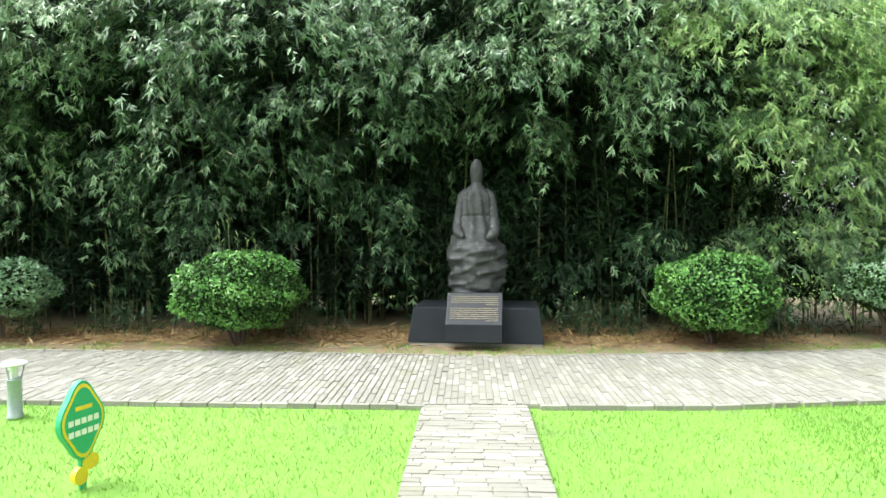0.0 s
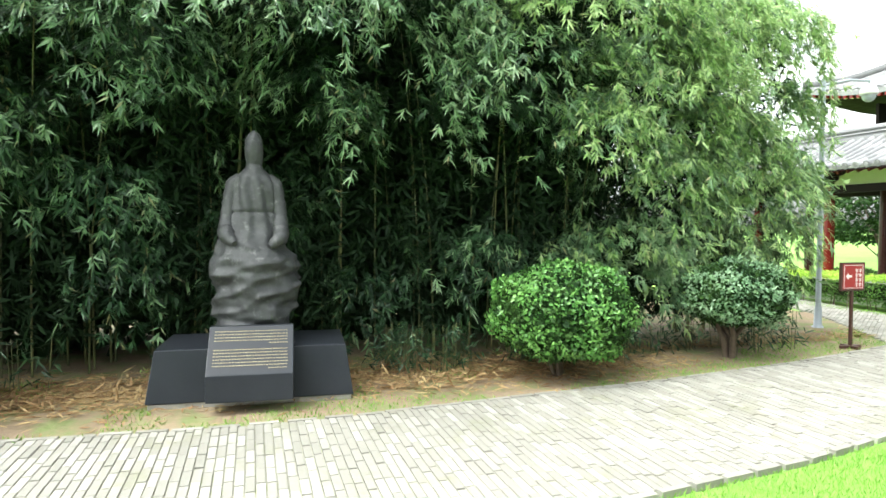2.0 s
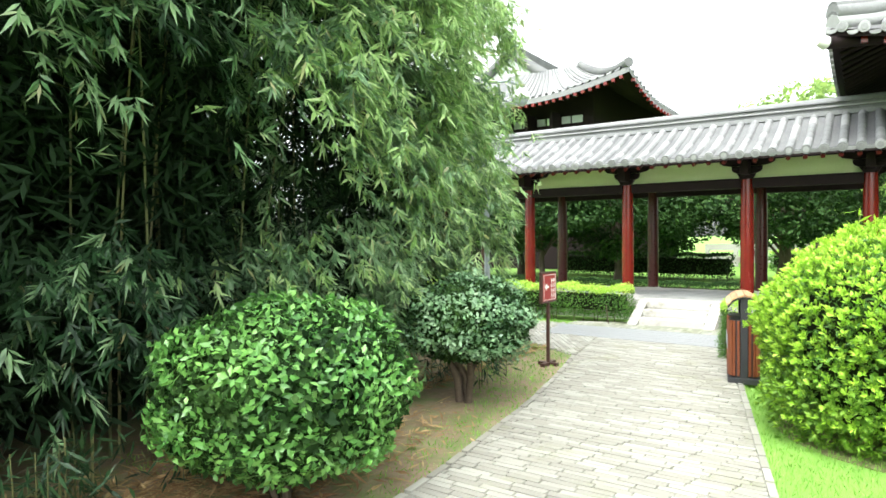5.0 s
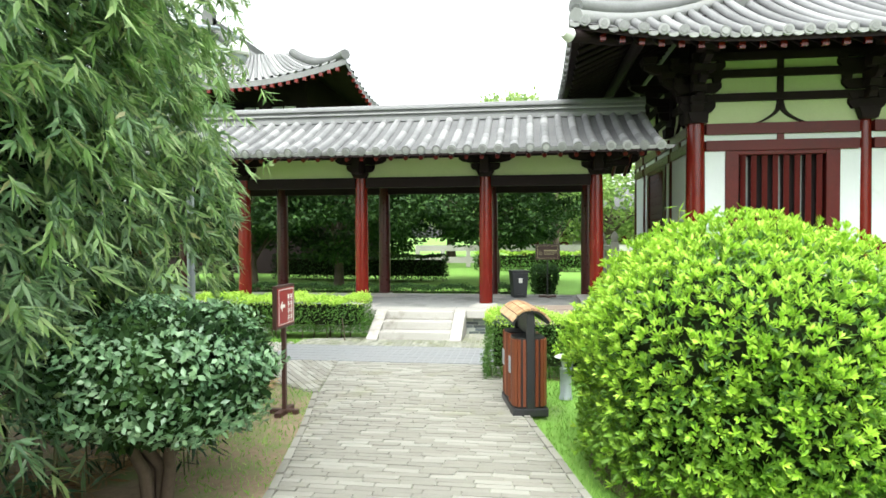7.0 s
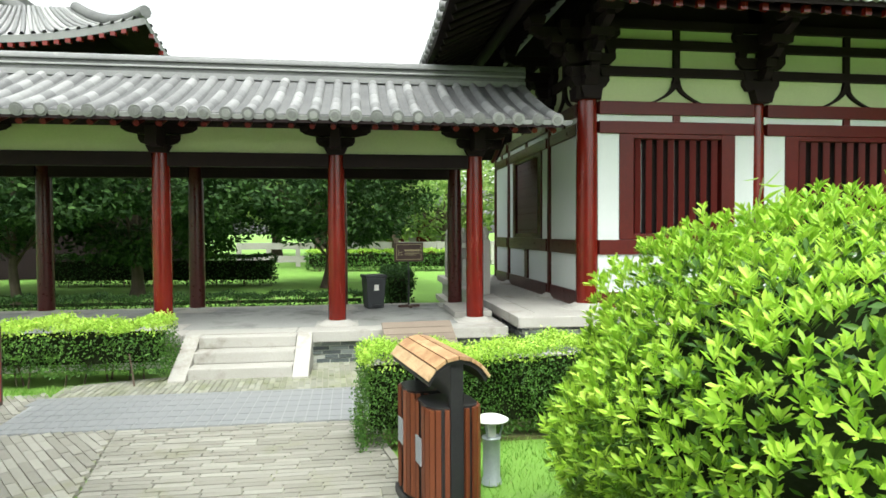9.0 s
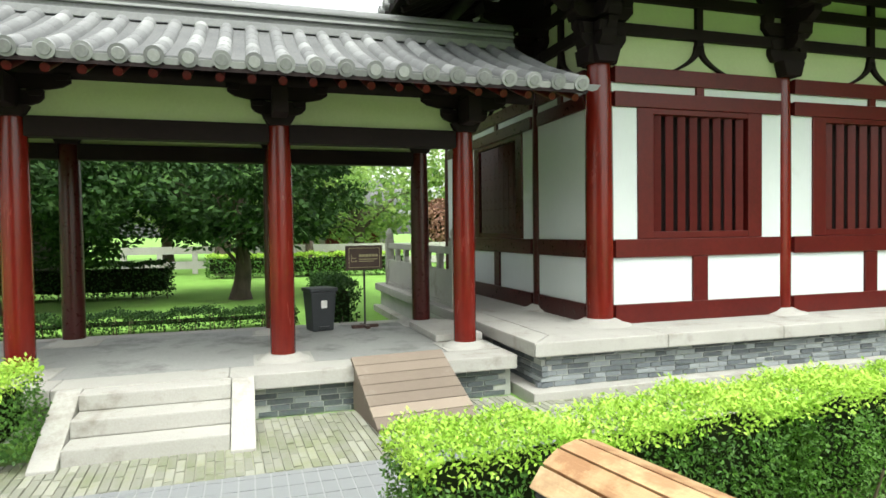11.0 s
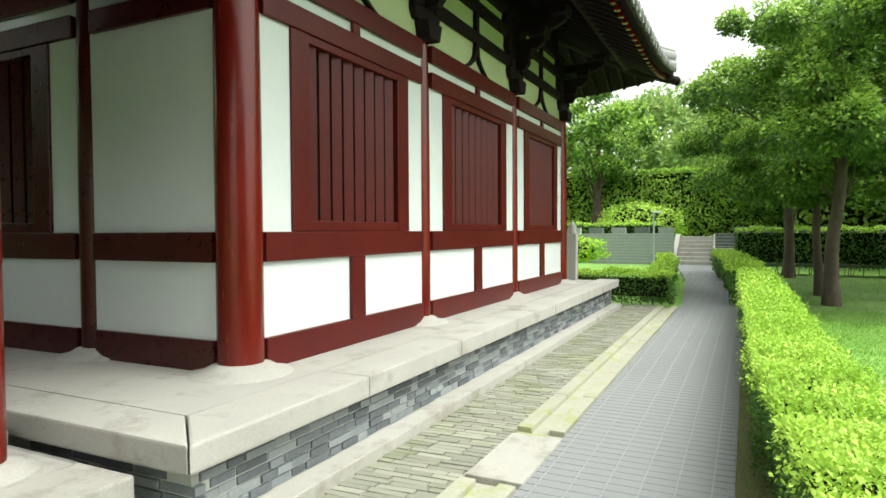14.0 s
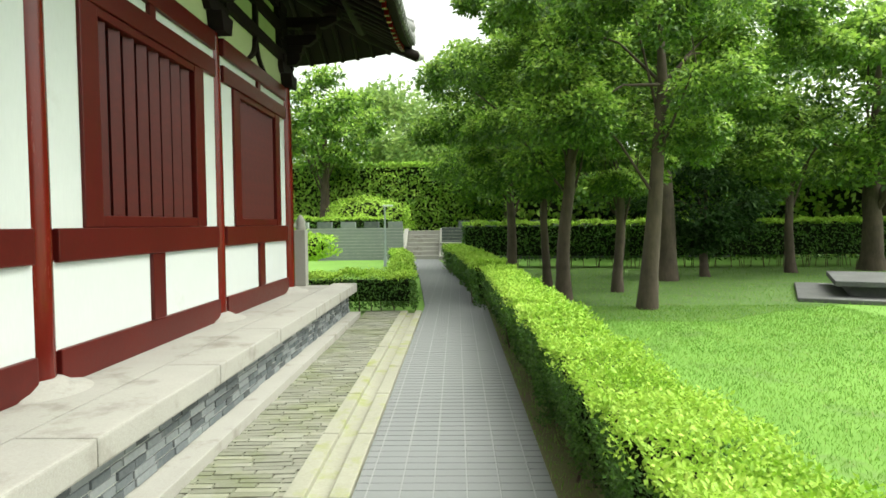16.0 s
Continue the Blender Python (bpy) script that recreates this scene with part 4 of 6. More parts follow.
    for yc, g in ((NY, -1), (SY, 1)):
        pts = [(EX + d + 0.02, yc + g * (d + 0.02), hall_roof_z(d, d) - 0.2) for d in (-0.08, 0.6, 1.9)]
        put("corner_beam", Shape(inv).tube(pts, [0.09, 0.11, 0.11], 8), M_DARKWOOD, h)
        put("beam_cap", Shape(inv).tube([pts[0], (pts[0][0] - 0.1, pts[0][1] - g * 0.1, pts[0][2] + 0.02)], [0.1, 0.06], 10), M_PALEWALL, h)
        for k, (w, z0) in enumerate(((0.13, 0.02), (0.1, 0.1), (0.13, 0.17), (0.1, 0.24))):
            s = Shape(inv)
            pts = [(EX + d, yc + g * d, hall_roof_z(d, d) + z0 + 0.04) for d in np.linspace(0.02, 4.4, 12)]
            s.tube(pts, [w] * 12, 8)
            put("hip_ridge", s, M_TILE if k % 2 == 0 else M_PAN, h)
    for yv in (NY - 2.9, SY + 2.9):
        for k, (w, z0) in enumerate(((0.12, 0.1), (0.09, 0.2), (0.12, 0.28))):
            pts = [(EX + d, yv, hall_roof_z(d, 3) + z0) for d in np.linspace(2.2, 4.6, 6)]
            put("descending_ridge", Shape(inv).tube(pts, [w] * 6, 10), M_TILE if k % 2 == 0 else M_PAN, h)
    # upper roof to the main ridge
    top = Shape(inv)
    zt = hall_roof_z(4.6, 9)
    top.prism([(SY + 4.5, zt - 0.3), (NY - 4.5, zt - 0.3), ((SY + NY) / 2, zt + 0.5)], EX + 4.6, 19.0, "x")
    put("upper_roof", top, M_PAN, h)
    brick_wall(core, (12.18 - 16.0, S_end + 0.12), (12.18 - 16.0, 5.03), 0.09, 0.39, seed=9)
    brick_wall(core, (12.2 - 16.0, 5.04), (13.4 - 16.0, 5.04), 0.09, 0.39, seed=10)
    return h


hall()


def step_block():
    put_ob = put("step", Shape().box(13.25, 14.4, 5.22, 5.75, CZ + 0.003, 0.46), M_STONE, bevel=0.012)
    tagged(put_ob, "single pale stone step between colonnade and hall platform", "step")


step_block()


# ---- plants ----
def bamboo_clump(cx, cy, tall, width, seed, plumes=34, hollow=False, leaf=None, tip=None, skirt=False, cave=False):
    """Arching plumes round a clump, each hung with fans of drooping leaves; an overhanging crown or a full skirt."""
    rng = np.random.default_rng(seed)
    b = thing("bamboo_clump", "dense clump of tall green bamboo with drooping leaf sprays", "bamboo", cx, cy, 0, group="bamboo thicket")
    zs = rng.uniform(0.1 if skirt else 0.02, 1.0, plumes) ** (0.85 if skirt else 0.58) * tall
    ang = rng.uniform(-1.8, 1.8, plumes) - math.pi / 2
    shape = [0.4, 0.58, 0.8, 1.0, 1.05, 0.85, 0.3] if skirt else [0.22, 0.24, 0.34, 0.8, 1.22, 1.1, 0.45]
    if cave:
        zs = np.where(zs < 2.6, np.where(np.arange(plumes) % 2 == 0, 2.6 + (zs * 7.3) % 2.9, 0.3 + zs * 0.42), zs)
    prof = np.interp(zs / tall, [0, 0.15, 0.33, 0.5, 0.7, 0.88, 1.0], shape) * width * rng.uniform(0.8, 1.12, plumes)
    out = np.stack([np.cos(ang), np.sin(ang), np.zeros(plumes)], 1)
    side = np.stack([-np.sin(ang), np.cos(ang), np.zeros(plumes)], 1)
    root = out * (prof * 0.55)[:, None] + np.array([0, 0, 1.0]) * (zs + 0.15)[:, None]
    # fans along each arch
    per_plume = 52
    f = plumes * per_plume
    k = np.repeat(np.arange(plumes), per_plume)
    u = rng.uniform(0.0, 1.0, f) ** 0.7
    reach = (prof * 0.55 + 0.2)[k]
    p = root[k] + out[k] * (u * reach)[:, None] + side[k] * (rng.normal(size=f) * (0.12 + 0.2 * u))[:, None]
    p[:, 2] += 0.12 * np.sin(u * 3.0) - 0.75 * u ** 2 * rng.uniform(0.3, 1.25, f) + rng.normal(size=f) * 0.07
    p[:, 2] = np.maximum(p[:, 2], 0.22)
    keep = np.ones(f, bool)
    if hollow:
        keep = ~((np.abs(p[:, 0] + cx - 0.07) < 0.8) & (p[:, 2] < 2.8) & (p[:, 1] + cy < 9.8))
    p, u, k = p[keep], u[keep], k[keep]
    f = len(p)
    axis = unit(out[k] * rng.uniform(0.15, 0.9, (f, 1)) + np.array([0, 0, -0.85]) + rng.normal(size=(f, 3)) * 0.25)
    across = unit(np.cross(axis, out[k] + rng.normal(size=(f, 3)) * 0.4))
    per = 9
    a = np.tile(np.linspace(-1.05, 1.05, per), f) + rng.normal(size=f * per) * 0.16
    ax, ac, oo = np.repeat(axis, per, 0), np.repeat(across, per, 0), np.repeat(out[k], per, 0)
    way = unit(ax * np.cos(a)[:, None] + ac * np.sin(a)[:, None] + oo * rng.normal(0.1, 0.22, (f * per, 1)))
    base = np.repeat(p, per, 0) + ax * rng.uniform(-0.09, 0.03, (f * per, 1))
    up = unit(oo * 0.7 + np.array([0, 0, 0.8]) + rng.normal(size=(f * per, 3)) * 0.4)
    size = rng.uniform(0.11, 0.2, f * per) * (1 - 0.25 * np.abs(a))
    wide = rng.uniform(0.018, 0.029, f * per)
    # upper and outer fans get the lighter leaf, as daylight would tint them
    lit = np.repeat(u + 0.25 * rng.normal(size=f) + 0.9 * (p[:, 2] / tall - 0.5) > 0.68, per)
    for name, pick, mat in (("shaded_foliage", ~lit, leaf or M_BAMBOO), ("lit_foliage", lit, tip or M_BAMBOO_TIP)):
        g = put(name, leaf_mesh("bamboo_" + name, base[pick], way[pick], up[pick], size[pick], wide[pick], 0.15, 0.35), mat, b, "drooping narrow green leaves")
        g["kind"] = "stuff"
    # inner leaves, near-black to paint the shade inside the clump
    m = 6500
    q = np.stack([rng.uniform(-width * 0.75, width * 0.75, m), rng.uniform(-width * 0.3, width * 0.8, m), rng.uniform(0.4, tall, m)], 1)
    if hollow:
        q = q[~((np.abs(q[:, 0] + cx - 0.07) < 0.75) & (q[:, 2] < 2.7) & (q[:, 1] + cy < 9.7))]
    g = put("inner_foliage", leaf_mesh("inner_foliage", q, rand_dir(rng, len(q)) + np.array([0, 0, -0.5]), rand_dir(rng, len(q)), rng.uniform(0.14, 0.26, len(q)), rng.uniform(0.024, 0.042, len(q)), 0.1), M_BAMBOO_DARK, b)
    g["kind"] = "stuff"
    for k in range(7):
        x, y = rng.uniform(-width * 0.5, width * 0.5), rng.uniform(-0.1, 0.6)
        if hollow and abs(x + cx - 0.07) < 0.7:
            y = abs(y) + 0.1
        lx, ly = rng.normal() * 0.12, rng.normal() * 0.12 - 0.05
        top = tall * rng.uniform(0.6, 0.95)
        pts = [(x + lx * t * t * 2, y + ly * t * t * 3, top * t) for t in np.linspace(0, 1, 7)]
        put("culm", Shape().tube(pts, [0.013 * (1 - 0.6 * t) for t in np.linspace(0, 1, 7)], 6), M_CULM, b)
    return b


def thicket():
    k = 0
    for cx in (-10.2, -8.6, -7.1, -5.6, -4.1, -2.7, -1.35, 0.05, 1.45, 2.85, 4.2):
        k += 1
        hollow = abs(cx - 0.05) < 1.5
        # lighter tones at both ends, darker near the statue: daylight put into leaf colour
        bamboo_clump(cx, 9.95 if hollow else 9.85, 5.9 + 0.4 * math.sin(k * 2.1), 1.35, 20 + k, 40, hollow, M_BAMBOO_TIP if cx > 4 else None, M_BAMBOO_BRIGHT if cx > 4 else M_BAMBOO_MID if cx > 1.2 or cx < -4.5 else None, cave=1.2 < cx < 4.5)
    bamboo_clump(5.2, 10.05, 5.6, 1.15, 43, 44, leaf=M_BAMBOO_MID, tip=M_BAMBOO_BRIGHT, skirt=True)
    bamboo_clump(6.1, 10.2, 5.3, 1.1, 42, 46, leaf=M_BAMBOO_MID, tip=M_BAMBOO_BRIGHT, skirt=True)
    bamboo_clump(7.15, 10.35, 5.2, 1.08, 41, 46, leaf=M_BAMBOO_MID, tip=M_BAMBOO_BRIGHT, skirt=True)
    for cx in np.arange(-11.0, 6.0, 1.9):
        k += 1
        rng = np.random.default_rng(60 + k)
        b = thing("bamboo_clump", "dark bamboo at the back of the thicket", "bamboo", cx, 12.0, 0, group="bamboo thicket")
        m = 10000
        q = np.stack([rng.uniform(-1.2, 1.2, m), rng.uniform(-1.2, 1.2, m), 0.1 + 6.6 * rng.uniform(0, 1, m) ** 0.8], 1)
        # outsized near-black leaves: painted shade that also closes gaps to the sky
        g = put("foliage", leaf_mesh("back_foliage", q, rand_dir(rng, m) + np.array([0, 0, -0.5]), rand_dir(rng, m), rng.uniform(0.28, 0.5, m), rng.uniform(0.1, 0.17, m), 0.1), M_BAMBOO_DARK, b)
        g["kind"] = "stuff"
        for j in range(4):
            x = rng.uniform(-0.8, 0.8)
            put("culm", Shape().tube([(x, 0, 0), (x + 0.1, 0.05, 3.0), (x + 0.25, 0, 5.6)], [0.022, 0.018, 0.008], 6), M_CULM, b)


thicket()


def shrub(name, label, x, y, rx, ry, z0, z1, n, length, width, material, seed, lumps=0.06, stems=5, rosette=0, tilt=0.75, group="", flat=2.4, inner=None, trunk=0.026):
    """A clipped shrub: leaves in a lumpy shell round a twig mass painted with inner shade, on bare stems."""
    rng = np.random.default_rng(seed)
    s = thing(name, label, "bush", x, y, 0, group=group)
    d = rand_dir(rng, n)
    # superellipsoid shell
    q = np.abs(d) ** flat
    k = (q.sum(1)) ** (-1 / flat)
    cz, rz = (z0 + z1) / 2, (z1 - z0) / 2
    lump = 1 + lumps * (np.sin(d[:, 0] * 7 + seed) * np.sin(d[:, 1] * 6 + 1.3 * seed) + np.sin(d[:, 2] * 8 + d[:, 0] * 3)) + rng.normal(size=n) * 0.02
    depth = 1 - 0.2 * rng.random(n) ** 1.6
    p = d * (k * lump * depth)[:, None] * np.array([rx, ry, rz]) + np.array([0, 0, cz])
    nrm = unit(d / np.array([rx, ry, rz]))
    if rosette:
        base = np.repeat(p, rosette, 0)
        nn = np.repeat(unit(nrm * 0.8 + rng.normal(size=(n, 3)) * 0.25 + np.array([0, 0, 0.55])), rosette, 0)
        tang = unit(np.cross(nn, rand_dir(rng, n * rosette)))
        way = unit(tang * tilt + nn * (1 - tilt * 0.55))
        base = base + nn * rng.uniform(-0.01, 0.02, (len(base), 1))
        up = nn
    else:
        base = p
        tang = unit(np.cross(nrm, rand_dir(rng, n)))
        way = unit(tang + nrm * 0.45 + rng.normal(size=(n, 3)) * 0.25)
        up = unit(nrm + rng.normal(size=(n, 3)) * 0.45)
    m = len(base)
    sets = [("foliage", np.ones(m, bool), material)]
    if rosette:
        # light new shoots on the crown; flanks and deeper leaves coloured as if shaded
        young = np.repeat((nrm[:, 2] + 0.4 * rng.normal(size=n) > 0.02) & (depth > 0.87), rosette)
        sets = [("lit_growth", young, material), ("shaded_flanks", ~young, M_MIDBRIGHT)]
    for part_name, pick, mat in sets:
        c = int(pick.sum())
        f = put(part_name, leaf_mesh(name + "_" + part_name, base[pick], way[pick], up[pick], rng.uniform(0.7, 1.15, c) * length, rng.uniform(0.8, 1.15, c) * width, 0.18, 0.64 if rosette else 0.5), mat, s)
        f["kind"] = "stuff"
    # darker leaves behind the shell paint shade into the gaps
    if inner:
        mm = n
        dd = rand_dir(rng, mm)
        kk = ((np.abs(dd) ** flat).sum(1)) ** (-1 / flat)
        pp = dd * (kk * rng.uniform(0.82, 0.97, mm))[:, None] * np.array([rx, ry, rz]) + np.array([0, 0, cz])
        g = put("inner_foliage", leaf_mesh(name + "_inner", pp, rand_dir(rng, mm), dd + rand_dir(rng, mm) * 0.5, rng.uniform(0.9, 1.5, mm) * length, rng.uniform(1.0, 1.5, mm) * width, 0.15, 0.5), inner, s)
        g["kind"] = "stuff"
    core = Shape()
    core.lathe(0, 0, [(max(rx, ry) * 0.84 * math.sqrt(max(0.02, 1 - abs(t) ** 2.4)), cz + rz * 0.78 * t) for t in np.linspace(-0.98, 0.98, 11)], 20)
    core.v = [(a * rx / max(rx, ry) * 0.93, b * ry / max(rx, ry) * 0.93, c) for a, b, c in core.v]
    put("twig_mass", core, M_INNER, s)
    for j in range(stems):
        a = rng.uniform(0, 6.28)
        r = rng.uniform(0.0, 0.1)
        put("stem", Shape().tube([(r * math.cos(a), r * math.sin(a), -0.03), (1.6 * r * math.cos(a + 0.3), 1.6 * r * math.sin(a + 0.3), z0 * 0.6), (rx * 0.5 * math.cos(a), ry * 0.5 * math.sin(a), z0 + rz * 0.7)], [trunk, trunk * 0.85, trunk * 0.45], 7), M_TWIG, s)
    return s


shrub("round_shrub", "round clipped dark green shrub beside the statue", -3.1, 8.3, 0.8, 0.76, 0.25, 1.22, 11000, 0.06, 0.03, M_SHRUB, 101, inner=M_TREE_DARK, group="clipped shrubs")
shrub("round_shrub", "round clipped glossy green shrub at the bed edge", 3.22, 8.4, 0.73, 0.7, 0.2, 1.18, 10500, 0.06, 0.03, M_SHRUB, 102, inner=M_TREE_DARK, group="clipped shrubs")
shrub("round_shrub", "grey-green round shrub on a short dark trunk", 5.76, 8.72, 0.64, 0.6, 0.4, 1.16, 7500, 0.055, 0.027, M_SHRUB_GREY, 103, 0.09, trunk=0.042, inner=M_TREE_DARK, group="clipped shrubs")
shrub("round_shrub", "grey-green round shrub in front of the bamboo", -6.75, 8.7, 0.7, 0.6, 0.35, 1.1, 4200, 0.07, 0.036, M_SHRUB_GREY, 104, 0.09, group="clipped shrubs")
shrub("bright_shrub", "large bright yellow-green domed shrub beside the path", 6.8, 5.16, 1.14, 1.12, -0.3, 1.62, 9600, 0.05, 0.0145, M_BRIGHT, 105, 0.05, 8, 10, 0.62, flat=2.5, inner=M_BRIGHT_GAPS)


def weed():
    w = thing("bamboo_shoot", "thin pale green bamboo shoot growing out of the bright shrub", "plant", 6.9, 5.6, 1.35)
    put("stem", Shape().tube([(0, 0, -0.1), (0.01, 0.01, 0.2), (0.0, -0.03, 0.42)], [0.006, 0.005, 0.003], 6), M_CULM, w)
    rng = np.random.default_rng(7)
    n = 12
    base = np.stack([np.zeros(n), -0.01 * np.ones(n), np.linspace(0.15, 0.42, n)], 1)
    put("foliage", leaf_mesh("shoot_leaves", base, rand_dir(rng, n) + np.array([0, 0, 0.4]), rand_dir(rng, n), rng.uniform(0.1, 0.18, n), np.full(n, 0.022)), M_BRIGHT, w)


weed()


def cut_shoots():
    rng = np.random.default_rng(17)
    w = thing("bamboo_shoot", "thin green bamboo shoots standing behind the clipped shrub", "plant", -3.3, 8.75, 0)
    for k in range(5):
        x, h = -0.25 + 0.13 * k, (1.5, 1.72, 1.45, 1.4, 1.36)[k]
        put("stem", Shape().tube([(x, 0, 0), (x + 0.01, 0.01, h * 0.6), (x - 0.01, 0, h)], [0.009, 0.008, 0.005], 6), M_CULM, w)
        n = 5
        base = np.stack([np.full(n, x), np.zeros(n), np.linspace(h * 0.9, h, n)], 1)
        put("foliage", leaf_mesh("shoot_leaves", base, rand_dir(rng, n) * 0.5 + np.array([0, 0, 0.7]), rand_dir(rng, n), rng.uniform(0.06, 0.12, n), np.full(n, 0.014)), M_BAMBOO_BRIGHT, w)


cut_shoots()


def hedge(label, pts, width, z0, z1, leaf, density, material, seed, stems=True):
    """A clipped hedge along a line of points in the plan, from z0 to z1."""
    rng = np.random.default_rng(seed)
    x0, y0 = pts[0]
    h = thing("hedge", label, "hedge", x0, y0, 0)
    core = Shape()
    P, N = [], []
    for (ax, ay), (bx, by) in zip(pts, pts[1:]):
        d = Vector((bx - ax, by - ay, 0))
        L = d.length
        d.normalize()
        s = Vector((d.y, -d.x, 0))
        ang = math.atan2(d.y, d.x)
        mm = Matrix.Translation((ax - x0, ay - y0, 0)) @ Euler((0, 0, ang)).to_matrix().to_4x4()
        core.m = mm
        core.box(0.08, L - 0.08, -width / 2 + 0.14, width / 2 - 0.14, z0 + 0.12, z1 - 0.13)
        for kind, area in (("top", L * width), ("l", L * (z1 - z0)), ("r", L * (z1 - z0)), ("a", width * (z1 - z0)), ("b", width * (z1 - z0))):
            n = int(area * density * (1.3 if kind == "top" else 0.62))
            u, v = rng.random(n), rng.random(n)
            if kind == "top":
                loc = np.stack([u * L, (v - 0.5) * width, np.full(n, z1)], 1)
                nr = np.tile([0, 0, 1.0], (n, 1))
            elif kind in "lr":
                g = 1 if kind == "l" else -1
                v = 1 - (1 - v) ** 0.8
                loc = np.stack([u * L, g * (width / 2 - 0.17 * (1 - v) ** 1.3), z0 + v * (z1 - z0)], 1)
                nr = np.tile([0, g, 0.0], (n, 1))
            else:
                g = 0 if kind == "a" else 1
                loc = np.stack([np.full(n, g * L), (u - 0.5) * width, z0 + v * (z1 - z0)], 1)
                nr = np.tile([2.0 * g - 1, 0, 0], (n, 1))
            wob = 0.03 * np.sin(loc[:, 0] * 5.1 + seed) + 0.02 * np.sin(loc[:, 0] * 13 + loc[:, 2] * 9)
            loc = loc + nr * (wob - 0.05 * rng.random(n) ** 1.5 + 0.02 * rng.normal(size=n))[:, None]
            R = np.array([[d.x, -d.y, 0], [d.y, d.x, 0], [0, 0, 1]])
            P.append(loc @ R.T + np.array([ax - x0, ay - y0, 0]))
            N.append(nr @ R.T)
    P, N = np.concatenate(P), np.concatenate(N)
    # new growth on top stays light; flanks are darkened for light from above
    lit = (N[:, 2] > 0.5) | (P[:, 2] > z1 - 0.05 - 0.05 * rng.random(len(P)))
    for name, pick, mat in (("lit_growth", lit, material), ("shaded_foliage", ~lit, M_BOX_SHADE if material is M_BOX else material)):
        p, q = P[pick], N[pick]
        n = len(p)
        way = unit(np.cross(q, rand_dir(rng, n)) + q * 0.55 + rng.normal(size=(n, 3)) * 0.25)
        f = put(name, leaf_mesh("hedge_" + name, p, way, unit(q + rng.normal(size=(n, 3)) * 0.5), rng.uniform(0.7, 1.3, n) * leaf, rng.uniform(0.45, 0.65, n) * leaf, 0.15, 0.5), mat, h)
        f["kind"] = "stuff"
    # near-black core puts the hedge's inner shade into its colour
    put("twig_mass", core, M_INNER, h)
    if stems:
        s = Shape()
        for (ax, ay), (bx, by) in zip(pts, pts[1:]):
            L = math.hypot(bx - ax, by - ay)
            for k in range(int(L / 0.16)):
                t = (k + rng.random()) / (L / 0.16)
                x, y = ax + (bx - ax) * t - x0 + rng.normal() * width * 0.2, ay + (by - ay) * t - y0 + rng.normal() * width * 0.16
                s.tube([(x, y, -0.04), (x + rng.normal() * 0.05, y + rng.normal() * 0.05, z0 + 0.25)], [0.011, 0.007], 5, False)
        st = put("brushwood", s, M_TWIG, h)
        st["kind"] = "stuff"
    return h


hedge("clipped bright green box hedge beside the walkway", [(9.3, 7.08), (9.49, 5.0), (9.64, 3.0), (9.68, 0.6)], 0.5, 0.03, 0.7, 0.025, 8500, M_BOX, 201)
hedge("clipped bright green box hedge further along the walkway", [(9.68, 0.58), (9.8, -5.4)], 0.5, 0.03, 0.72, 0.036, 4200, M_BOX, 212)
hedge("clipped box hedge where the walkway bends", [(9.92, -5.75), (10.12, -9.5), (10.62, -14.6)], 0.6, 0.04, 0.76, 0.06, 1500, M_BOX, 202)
hedge("low clipped hedge beside the stone steps", [(11.8, 9.12), (11.8, 14.5)], 0.7, 0.1, 0.62, 0.036, 3600, M_BOX, 203)
hedge("clipped hedge across the end of the hall platform", [(11.2, -5.5), (14.0, -5.5)], 0.6, 0.06, 0.64, 0.045, 2400, M_BOX, 204)
hedge("clipped hedge along the far walkway", [(11.5, -6.2), (11.85, -11.0), (12.4, -15.0)], 0.45, 0.06, 0.64, 0.07, 900, M_BOX, 205)
hedge("tall dark hedge behind the lawn trees", [(10.2, -16.5), (5.0, -15.6), (-3.0, -15.2), (-14.0, -14.5)], 1.1, 0.25, 1.45, 0.1, 420, M_BOX, 206)
hedge("low dark hedge behind the colonnade", [(17.9, 6.9), (17.9, 18.0)], 0.7, 0.03, 0.3, 0.05, 1300, M_TREE_DARK, 207)
hedge("clipped hedge in the courtyard lawn", [(24.2, 9.6), (25.0, 16.0)], 1.0, 0.05, 0.85, 0.09, 420, M_TREE_DARK, 208)
hedge("clipped hedge beside the hall platform", [(16.6, 6.3), (19.4, 6.2)], 0.6, 0.05, 0.75, 0.06, 900, M_TREE_DARK, 209)
hedge("bright low hedge at the far side of the courtyard", [(30.0, 2.0), (31.0, 9.0)], 0.9, 0.05, 0.8, 0.11, 350, M_BOX, 210)
hedge("tall ivy-green hedge above the far wall", [(2.0, -27.0), (24.0, -27.0)], 1.6, 0.8, 4.4, 0.2, 230, M_TREE, 211, False)


